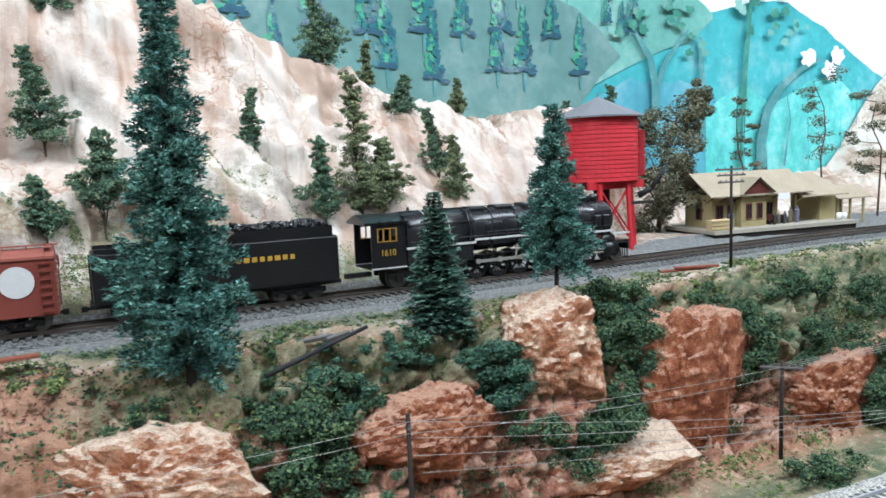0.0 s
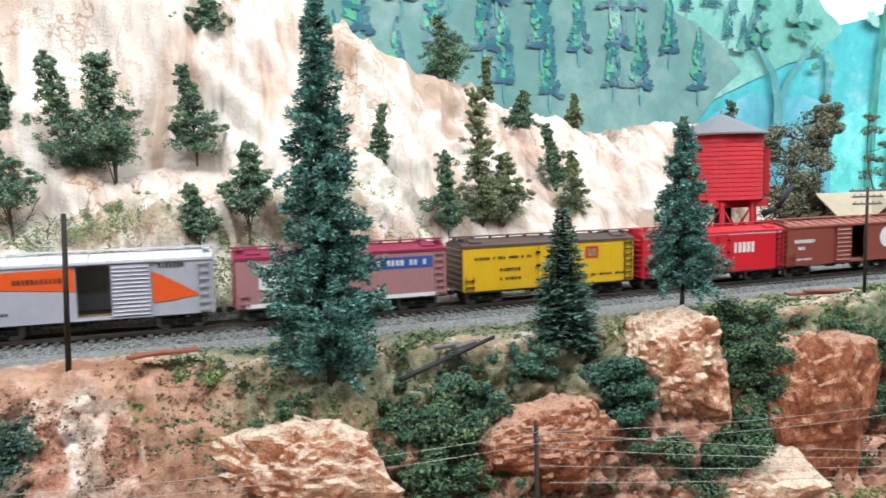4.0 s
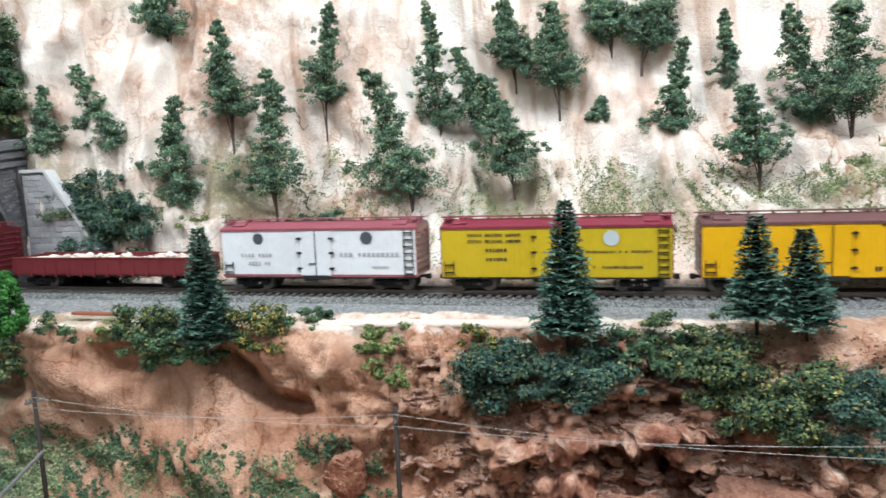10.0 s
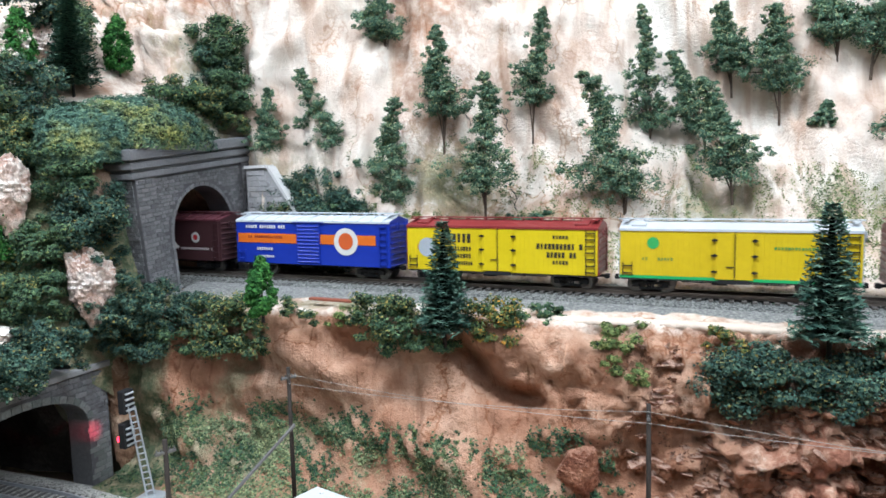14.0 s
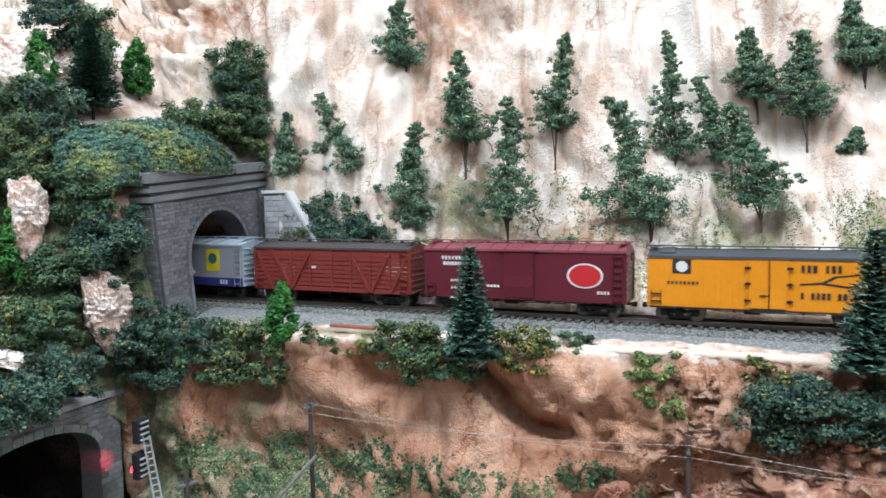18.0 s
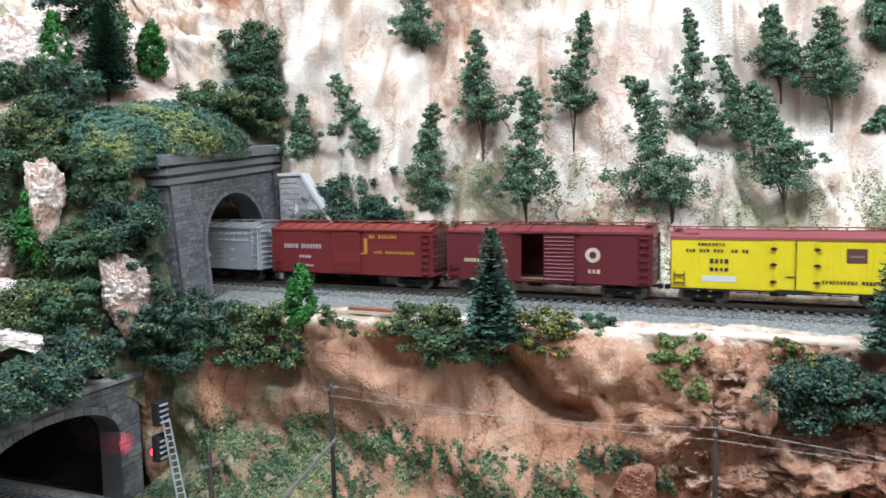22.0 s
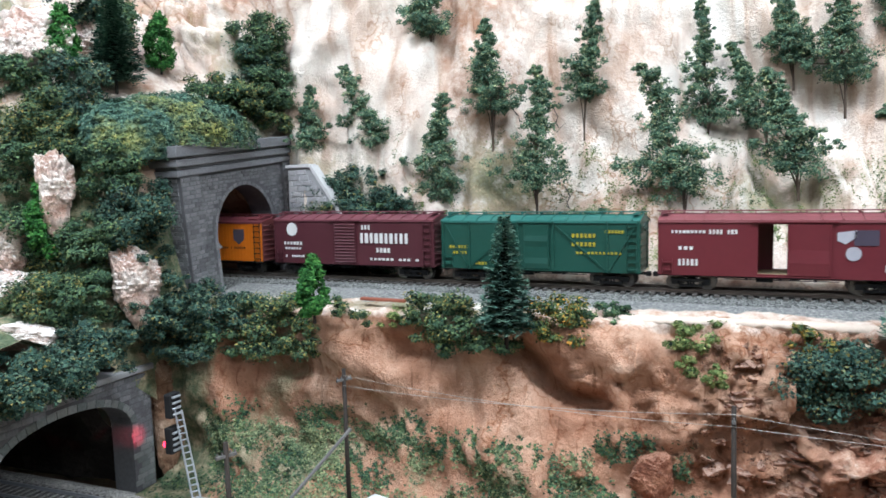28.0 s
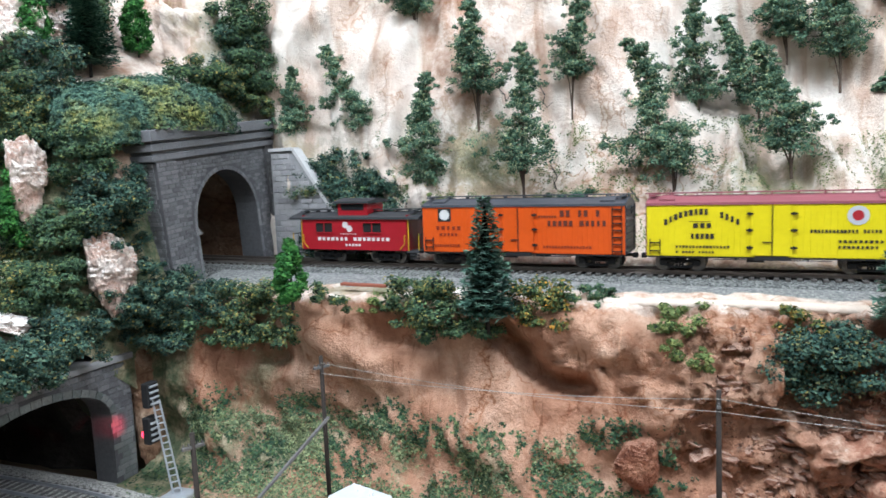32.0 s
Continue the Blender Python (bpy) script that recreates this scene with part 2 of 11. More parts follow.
def gravel(name, lo, hi):
    m, nt, b = nodes_of(name, 0.92, 0.15)
    v = nt.nodes.new("ShaderNodeTexVoronoi")
    tc = nt.nodes.new("ShaderNodeTexCoord")
    v.inputs["Scale"].default_value = 900.0
    nt.links.new(tc.outputs["Object"], v.inputs["Vector"])
    sep = nt.nodes.new("ShaderNodeSeparateColor")
    nt.links.new(v.outputs["Color"], sep.inputs[0])
    c = ramp(nt, sep.outputs[0], [(0.1, lo), (0.6, hi), (0.95, shade(hi, 1.4))])
    broad = noise_node(nt, 20.0, 4)
    c2 = ramp(nt, broad.outputs[0], [(0.3, (0.75, 0.74, 0.72)), (0.7, (1.2, 1.18, 1.12))])
    nt.links.new(mixc(nt, 0.8, c, c2, "MULTIPLY"), b.inputs["Base Color"])
    bump(nt, b, v.outputs["Distance"], 0.0012, 0.8)
    return m


def part(name, bm, material, parent, label=""):
    """Links a bmesh as one mesh object under a thing or a part."""
    me = bpy.data.meshes.new(name)
    bm.to_mesh(me)
    bm.free()
    for mm in material if isinstance(material, (list, tuple)) else [material]:
        me.materials.append(mm)
    ob = new(name, me)
    ob.parent = parent
    if label:
        ob["label"] = label
    return ob


def thing(name, label, category, group="", kind="", m=None):
    ob = new(name)
    ob.empty_display_size = 0.02
    tagged(ob, label, category, group, kind)
    if m is not None:
        ob.matrix_basis = m
    return ob


def add_box(bm, x0, x1, y0, y1, z0, z1, bevel=0.0, mi=0):
    vs = [bm.verts.new((x, y, z)) for z in (z0, z1) for y in (y0, y1) for x in (x0, x1)]
    fs = [bm.faces.new([vs[i] for i in q]) for q in ((0, 2, 3, 1), (4, 5, 7, 6), (0, 1, 5, 4), (2, 6, 7, 3), (0, 4, 6, 2), (1, 3, 7, 5))]
    for f in fs:
        f.material_index = mi
    if bevel:
        es = list({e for f in fs for e in f.edges})
        bmesh.ops.bevel(bm, geom=es, offset=bevel, segments=1, affect="EDGES")
    return fs


def add_tube(bm, p, q, r0, r1=None, seg=6, caps=True):
    r1 = r0 if r1 is None else r1
    p, q = Vector(p), Vector(q)
    d = (q - p).normalized()
    u = d.orthogonal().normalized()
    w = d.cross(u)
    rings = []
    for c, r in ((p, r0), (q, r1)):
        rings.append([bm.verts.new(c + (u * math.cos(a) + w * math.sin(a)) * r) for a in (2 * math.pi * k / seg for k in range(seg))])
    for k in range(seg):
        f = bm.faces.new((rings[0][k], rings[0][(k + 1) % seg], rings[1][(k + 1) % seg], rings[1][k]))
        f.smooth = seg > 6
    if caps:
        bm.faces.new(rings[0][::-1])
        bm.faces.new(rings[1])


def add_path(bm, pts, r0, r1, seg=5):
    n = len(pts) - 1
    for k in range(n):
        a, b = r0 + (r1 - r0) * k / n, r0 + (r1 - r0) * (k + 1) / n
        add_tube(bm, pts[k], pts[k + 1], a, b, seg, caps=(k in (0, n - 1)))


def boxed(name, dims, material, parent, label="", bevel=0.0):
    bm = bmesh.new()
    add_box(bm, *dims, bevel=bevel)
    return part(name, bm, material, parent, label)


M_GROUND = zone_ground()
M_BALLAST = gravel("grey_ballast", (0.055, 0.059, 0.060), (0.155, 0.160, 0.158))
M_TIE = plain("weathered_tie", (0.070, 0.064, 0.058), 0.9, grain=0.35, scale=700)
M_RAIL = plain("nickel_rail", (0.20, 0.17, 0.15), 0.4, 0.5, 0.8, grain=0.2)
M_BARK = plain("bark", (0.085, 0.06, 0.045), 0.95, grain=0.35, scale=500, bumps=0.0006)
M_DKBARK = plain("dark_trunk", (0.035, 0.03, 0.028), 0.95, grain=0.3, scale=500)
GREENS = {
    "d": leafy("dark_foam", [(0.0, (0.018, 0.045, 0.030)), (0.5, (0.055, 0.108, 0.066)), (0.9, (0.115, 0.183, 0.088)), (1.0, (0.180, 0.196, 0.070))]),
    "y": leafy("flecked_foam", [(0.0, (0.022, 0.050, 0.034)), (0.55, (0.065, 0.118, 0.066)), (0.84, (0.14, 0.165, 0.065)), (1.0, (0.36, 0.28, 0.09))]),
    "o": leafy("autumn_foam", [(0.0, (0.02, 0.045, 0.02)), (0.5, (0.07, 0.11, 0.045)), (0.78, (0.17, 0.16, 0.05)), (0.92, (0.36, 0.23, 0.05)), (1.0, (0.55, 0.24, 0.04))]),
    "b": leafy("bluish_foam", [(0.0, (0.016, 0.039, 0.037)), (0.5, (0.041, 0.094, 0.077)), (0.88, (0.098, 0.153, 0.107)), (1.0, (0.231, 0.185, 0.058))]),
    "t": leafy("teal_foam", [(0.0, (0.016, 0.050, 0.040)), (0.5, (0.048, 0.119, 0.085)), (1.0, (0.115, 0.198, 0.129))]),
    "l": leafy("light_turf_foam", [(0.0, (0.05, 0.085, 0.03)), (0.5, (0.13, 0.19, 0.07)), (1.0, (0.28, 0.30, 0.12))]),
}
M_HILLLEAF = leafy("hill_tree_foam", [(0.0, (0.026, 0.066, 0.050)), (0.45, (0.082, 0.160, 0.115)), (0.85, (0.185, 0.280, 0.175)), (1.0, (0.40, 0.40, 0.22))])
M_HILLOLIVE = leafy("hill_tree_olive_foam", [(0.0, (0.060, 0.080, 0.045)), (0.5, (0.155, 0.195, 0.110)), (0.88, (0.255, 0.295, 0.160)), (1.0, (0.37, 0.37, 0.20))])
M_OLIVE = leafy("olive_foam", [(0.0, (0.050, 0.052, 0.034)), (0.5, (0.125, 0.125, 0.082)), (1.0, (0.240, 0.232, 0.160))])
M_SPRUCE = leafy("spruce_needles", [(0.0, (0.020, 0.055, 0.046)), (0.55, (0.058, 0.130, 0.100)), (1.0, (0.175, 0.270, 0.215))], 0.7)
M_BLUEGREEN = leafy("blue_green_needles", [(0.0, (0.026, 0.085, 0.080)), (0.5, (0.085, 0.215, 0.195)), (1.0, (0.21, 0.38, 0.34))], 0.75)
M_CYPRESS = leafy("bright_green_foam", [(0.0, (0.012, 0.06, 0.015)), (0.6, (0.035, 0.15, 0.035)), (1.0, (0.09, 0.25, 0.06))])
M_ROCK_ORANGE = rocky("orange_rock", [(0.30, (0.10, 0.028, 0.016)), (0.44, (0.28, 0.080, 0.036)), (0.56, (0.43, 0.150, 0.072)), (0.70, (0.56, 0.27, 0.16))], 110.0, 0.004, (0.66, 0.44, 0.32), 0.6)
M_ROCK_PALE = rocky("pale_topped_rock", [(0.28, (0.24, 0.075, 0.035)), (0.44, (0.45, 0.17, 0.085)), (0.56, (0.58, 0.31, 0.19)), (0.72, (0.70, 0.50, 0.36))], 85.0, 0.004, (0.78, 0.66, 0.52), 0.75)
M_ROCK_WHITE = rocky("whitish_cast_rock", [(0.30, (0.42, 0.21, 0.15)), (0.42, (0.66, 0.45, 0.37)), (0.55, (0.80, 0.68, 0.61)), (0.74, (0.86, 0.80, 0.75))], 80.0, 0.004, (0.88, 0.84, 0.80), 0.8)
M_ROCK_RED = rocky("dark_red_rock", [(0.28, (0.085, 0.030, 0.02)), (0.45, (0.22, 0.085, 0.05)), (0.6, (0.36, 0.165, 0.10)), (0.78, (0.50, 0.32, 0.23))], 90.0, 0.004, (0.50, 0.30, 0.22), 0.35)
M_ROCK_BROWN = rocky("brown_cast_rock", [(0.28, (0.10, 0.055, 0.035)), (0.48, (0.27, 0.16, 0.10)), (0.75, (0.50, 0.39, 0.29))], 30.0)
# ---- track line ----
LOOP = [(-0.75, 0.1205), (-0.6, 0.1101), (-0.45, 0.1009), (-0.3, 0.0929), (-0.15, 0.0862), (0.0, 0.0809), (0.15, 0.0771), (0.3, 0.0746),
        (0.45, 0.0738), (0.6, 0.0744), (0.72, 0.0757), (0.82, 0.0745), (0.92, 0.066), (1.02, 0.050), (1.12, 0.031), (1.24, 0.009), (1.4, -0.012),
        (1.6, -0.02), (1.85, 0.0), (2.15, 0.09), (2.38, 0.26), (2.48, 0.47), (2.38, 0.70), (2.15, 0.86), (1.85, 0.93), (1.4, 0.94),
        (0.9, 0.94), (0.4, 0.94), (-0.1, 0.94), (-0.6, 0.94), (-1.0, 0.92), (-1.28, 0.82), (-1.45, 0.64), (-1.47, 0.44), (-1.36, 0.27),
        (-1.16, 0.175), (-0.95, 0.14)]


def spline(points, per=24):
    """A closed smooth line through the points."""
    p = np.array(points)
    n = len(p)
    out = []
    for i in range(n):
        a, b, c, d = p[i - 1], p[i], p[(i + 1) % n], p[(i + 2) % n]
        for k in range(per):
            t = k / per
            out.append(0.5 * (2 * b + (c - a) * t + (2 * a - 5 * b + 4 * c - d) * t * t + (3 * b - a - 3 * c + d) * t ** 3))
    return np.array(out)


LINE = spline(LOOP)
SEG = np.hypot(*(np.roll(LINE, -1, 0) - LINE).T)
ARC = np.r_[0, np.cumsum(SEG)]
LAP = float(ARC[-1])
_front = LINE[: 24 * 20]
ARC0 = float(np.interp(0.0, _front[:, 0], ARC[: len(_front)]))
CLOSED = np.vstack([LINE, LINE[:1]])


def track_at(s):
    """Place on the track s metres along from x = 0, and its heading."""
    q = (s + ARC0) % LAP
    x, y = np.interp(q, ARC, CLOSED[:, 0]), np.interp(q, ARC, CLOSED[:, 1])
    q2 = (q + 0.004) % LAP
    x2, y2 = np.interp(q2, ARC, CLOSED[:, 0]), np.interp(q2, ARC, CLOSED[:, 1])
    return float(x), float(y), math.atan2(y2 - y, x2 - x)


def tie_z(x):
    """Height of the tie tops."""
    x = min(max(x, -0.8), 0.9)
    return 0.0008 - 0.0094 * x + 0.0032 * x * x


def track_y(x):
    return float(np.interp(x, _front[:, 0], _front[:, 1]))


# ---- ground: cross sections (y, z) from the aisle to the backdrop, by x ----
# floor, floor, cliff foot, cliff mid, cliff high, edge, (bed front, bed back), hill foot, low, mid, high, top, back
CUTS = [
    (-1.30, [(-0.6, -0.02), (-0.3, -0.02), (-0.2, -0.015), (-0.09, -0.005), (-0.03, 0.03), (-0.03, 0.10), (0.0, 0.20), (0.03, 0.24), (0.08, 0.27), (0.13, 0.30), (0.18, 0.33), (0.22, 0.37), (0.3, 0.42), (0.41, 0.44)]),
    (-0.82, [(-0.6, -0.02), (-0.3, -0.02), (-0.2, -0.015), (-0.09, -0.005), (-0.04, 0.02), (-0.035, 0.10), (-0.02, 0.17), (0.02, 0.215), (0.08, 0.24), (0.13, 0.26), (0.17, 0.30), (0.21, 0.36), (0.27, 0.43), (0.41, 0.45)]),
    (-0.712, [(-0.6, -0.02), (-0.3, -0.02), (-0.2, -0.018), (-0.085, -0.012), (-0.03, 0.02), (-0.022, 0.08), (0.0, 0.13), (0.04, 0.155), (0.10, 0.165), (0.135, 0.20), (0.165, 0.26), (0.19, 0.33), (0.24, 0.42), (0.41, 0.45)]),
    (-0.698, [(-0.6, -0.02), (-0.3, -0.022), (-0.2, -0.02), (-0.08, -0.014), (-0.025, 0.012), (-0.015, 0.06), (0.0, 0.11), (0.04, 0.135), (0.10, 0.14), (0.15, 0.16), (0.17, 0.22), (0.19, 0.31), (0.24, 0.42), (0.41, 0.45)]),
    (-0.686, [(-0.9, -0.139), (-0.3, -0.139), (-0.008, -0.138), (0.004, -0.09), (0.005, -0.03), (0.0, 0.03), (0.005, 0.09), (0.04, 0.115), (0.13, 0.12), (0.155, 0.14), (0.17, 0.20), (0.19, 0.30), (0.24, 0.42), (0.41, 0.45)]),
    (-0.668, [(-0.9, -0.139), (-0.3, -0.139), (-0.010, -0.138), (0.006, -0.09), (0.012, -0.03), (0.018, -0.006), (None, 0), (None, 0), (0.162, 0.0), (0.165, 0.06), (0.172, 0.16), (0.185, 0.28), (0.24, 0.42), (0.41, 0.45)]),
    (-0.60, [(-0.9, -0.139), (-0.3, -0.139), (-0.016, -0.137), (0.010, -0.09), (0.016, -0.035), (0.020, -0.006), (None, 0), (None, 0), (0.150, 0.004), (0.158, 0.05), (0.172, 0.14), (0.19, 0.26), (0.24, 0.42), (0.41, 0.45)]),
    (-0.50, [(-0.9, -0.139), (-0.3, -0.139), (-0.02, -0.135), (0.022, -0.09), (0.020, -0.040), (0.022, -0.004), (None, 0), (None, 0), (0.138, 0.004), (0.150, 0.06), (0.172, 0.15), (0.20, 0.25), (0.25, 0.42), (0.41, 0.45)]),
    (-0.40, [(-0.9, -0.139), (-0.3, -0.139), (-0.03, -0.136), (0.004, -0.09), (0.018, -0.042), (0.026, -0.006), (None, 0), (None, 0), (0.135, 0.004), (0.165, 0.055), (0.205, 0.115), (0.225, 0.22), (0.27, 0.42), (0.41, 0.45)]),
    (-0.26, [(-0.9, -0.139), (-0.3, -0.139), (-0.015, -0.135), (0.012, -0.085), (0.010, -0.042), (0.032, -0.006), (None, 0), (None, 0), (0.128, 0.002), (0.165, 0.050), (0.215, 0.115), (0.238, 0.20), (0.28, 0.42), (0.41, 0.45)]),
    (-0.12, [(-0.9, -0.139), (-0.3, -0.139), (-0.02, -0.135), (0.004, -0.09), (0.004, -0.05), (0.018, -0.008), (None, 0), (None, 0), (0.122, 0.0), (0.175, 0.045), (0.205, 0.085), (0.245, 0.17), (0.29, 0.40), (0.41, 0.43)]),
    (-0.03, [(-0.9, -0.139), (-0.3, -0.139), (-0.06, -0.137), (-0.03, -0.09), (-0.014, -0.035), (0.010, -0.004), (None, 0), (None, 0), (0.116, 0.004), (0.14, 0.055), (0.175, 0.075), (0.225, 0.145), (0.285, 0.36), (0.41, 0.40)]),
    (0.03, [(-0.9, -0.139), (-0.3, -0.139), (-0.08, -0.137), (-0.04, -0.09), (-0.016, -0.035), (0.004, -0.003), (None, 0), (None, 0), (0.114, 0.004), (0.136, 0.065), (0.175, 0.08), (0.22, 0.14), (0.275, 0.34), (0.41, 0.38)]),
    (0.12, [(-0.9, -0.139), (-0.3, -0.139), (-0.085, -0.137), (-0.055, -0.09), (-0.034, -0.042), (0.012, -0.008), (None, 0), (None, 0), (0.112, 0.0), (0.128, 0.045), (0.17, 0.09), (0.215, 0.15), (0.275, 0.285), (0.41, 0.30)]),
    (0.22, [(-0.9, -0.139), (-0.3, -0.139), (-0.09, -0.137), (-0.06, -0.10), (-0.036, -0.05), (0.0, -0.008), (None, 0), (None, 0), (0.112, 0.0), (0.15, 0.06), (0.20, 0.13), (0.245, 0.19), (0.285, 0.235), (0.41, 0.24)]),
    (0.32, [(-0.9, -0.139), (-0.3, -0.139), (-0.085, -0.137), (-0.06, -0.10), (-0.035, -0.05), (-0.012, -0.008), (None, 0), (None, 0), (0.118, 0.0), (0.17, 0.05), (0.22, 0.11), (0.255, 0.15), (0.29, 0.188), (0.41, 0.19)]),
    (0.42, [(-0.9, -0.139), (-0.3, -0.139), (-0.08, -0.137), (-0.055, -0.10), (-0.04, -0.05), (-0.022, -0.006), (None, 0), (None, 0), (0.125, 0.0), (0.18, 0.04), (0.235, 0.085), (0.27, 0.13), (0.305, 0.165), (0.41, 0.165)]),
    (0.55, [(-0.9, -0.139), (-0.3, -0.139), (-0.085, -0.138), (-0.055, -0.11), (-0.03, -0.05), (0.004, -0.010), (None, 0), (None, 0), (0.135, -0.002), (0.20, 0.03), (0.25, 0.07), (0.29, 0.11), (0.325, 0.140), (0.41, 0.14)]),
    (0.66, [(-0.9, -0.139), (-0.3, -0.139), (-0.09, -0.138), (-0.06, -0.115), (-0.035, -0.06), (0.010, -0.010), (None, 0), (None, 0), (0.16, -0.002), (0.27, 0.0), (0.30, 0.05), (0.335, 0.09), (0.36, 0.135), (0.41, 0.145)]),
    (0.76, [(-0.9, -0.139), (-0.3, -0.139), (-0.10, -0.138), (-0.07, -0.115), (-0.04, -0.06), (0.014, -0.010), (None, 0), (None, 0), (0.16, -0.002), (0.29, -0.002), (0.32, 0.04), (0.35, 0.09), (0.37, 0.115), (0.41, 0.12)]),
    (0.88, [(-0.9, -0.139), (-0.3, -0.139), (-0.11, -0.138), (-0.08, -0.11), (-0.05, -0.06), (0.0, -0.010), (None, 0), (None, 0), (0.18, -0.002), (0.31, -0.002), (0.345, 0.02), (0.365, 0.045), (0.385, 0.062), (0.41, 0.066)]),
    (1.05, [(-0.9, -0.139), (-0.4, -0.139), (-0.17, -0.138), (-0.12, -0.11), (-0.09, -0.06), (-0.02, -0.010), (None, 0), (None, 0), (0.18, -0.002), (0.30, -0.002), (0.35, 0.0), (0.37, 0.01), (0.39, 0.02), (0.41, 0.02)]),
    (1.30, [(-0.9, -0.139), (-0.45, -0.139), (-0.24, -0.138), (-0.18, -0.11), (-0.14, -0.05), (-0.07, -0.010), (None, 0), (None, 0), (0.10, -0.002), (0.18, 0.0), (0.26, 0.01), (0.32, 0.02), (0.37, 0.03), (0.41, 0.04)]),
    (1.5, [(-0.9, -0.139), (-0.45, -0.139), (-0.26, -0.138), (-0.2, -0.11), (-0.16, -0.05), (-0.08, -0.010), (None, 0), (None, 0), (0.09, 0.0), (0.13, 0.04), (0.2, 0.09), (0.27, 0.15), (0.33, 0.2), (0.41, 0.22)]),
    (1.7, [(-0.9, -0.139), (-0.5, -0.139), (-0.30, -0.138), (-0.24, -0.11), (-0.18, -0.05), (-0.1, -0.010), (None, 0), (None, 0), (0.08, 0.0), (0.13, 0.06), (0.2, 0.14), (0.27, 0.22), (0.33, 0.27), (0.41, 0.28)]),
    (2.0, [(-0.9, -0.139), (-0.5, -0.139), (-0.30, -0.138), (-0.24, -0.11), (-0.18, -0.05), (-0.1, -0.010), (None, 0), (None, 0), (0.14, 0.0), (0.2, 0.06), (0.25, 0.12), (0.3, 0.2), (0.35, 0.25), (0.41, 0.26)]),
]
CUTX = np.array([c[0] for c in CUTS])


def cut_points(c):
    x, pts = c
    out = []
    for k, (y, z) in enumerate(pts):
        if y is None:
            y, z = track_y(x) + (-0.027 if k == 6 else 0.027), tie_z(x) - 0.0045
        out.append((y, z))
    return out


CUTP = np.array([cut_points(c) for c in CUTS])


def section(x):
    """The cross section at x: 14 corners (y, z)."""
    i = int(np.clip(np.searchsorted(CUTX, x) - 1, 0, len(CUTX) - 2))
    t = (x - CUTX[i]) / (CUTX[i + 1] - CUTX[i])
    t = min(max(t, 0.0), 1.0)
    if CUTX[i + 1] - CUTX[i] > 0.03:
        t = t * t * (3 - 2 * t) * 0.5 + t * 0.5
    p = CUTP[i] * (1 - t) + CUTP[i + 1] * t
    if x > -0.668:
        p[6] = (track_y(x) - 0.027, tie_z(x) - 0.0045)
        p[7] = (track_y(x) + 0.027, tie_z(x) - 0.0045)
    return p


# rows of the grid between the 14 corners
STEPS = [2, 6, 16, 16, 14, 8, 6, 8, 14, 16, 18, 20, 6]


def smooth_section(x):
    p = section(x)
    out = []
    for k in range(13):
        for j in range(STEPS[k]):
            t = j / STEPS[k]
            if 1 < k < 12 and k not in (5, 6, 7):
                a, b, c, d = p[k - 1], p[k], p[k + 1], p[min(k + 2, 13)]
                m1, m2 = (c - a) * 0.32, (d - b) * 0.32
                h = (2 * t ** 3 - 3 * t * t + 1) * b + (t ** 3 - 2 * t * t + t) * m1 + (-2 * t ** 3 + 3 * t * t) * c + (t ** 3 - t * t) * m2
            else:
                h = p[k] * (1 - t) + p[k + 1] * t
            out.append((h[0], h[1], k + t))
    out.append((p[13][0], p[13][1], 13.0))
    return out

# ---- ground sheet ----
def sm(a, b, v):
    t = min(max((v - a) / (b - a), 0.0), 1.0)
    return t * t * (3 - 2 * t)


def bell(c, w, v):
    return math.exp(-((v - c) / w) ** 2)


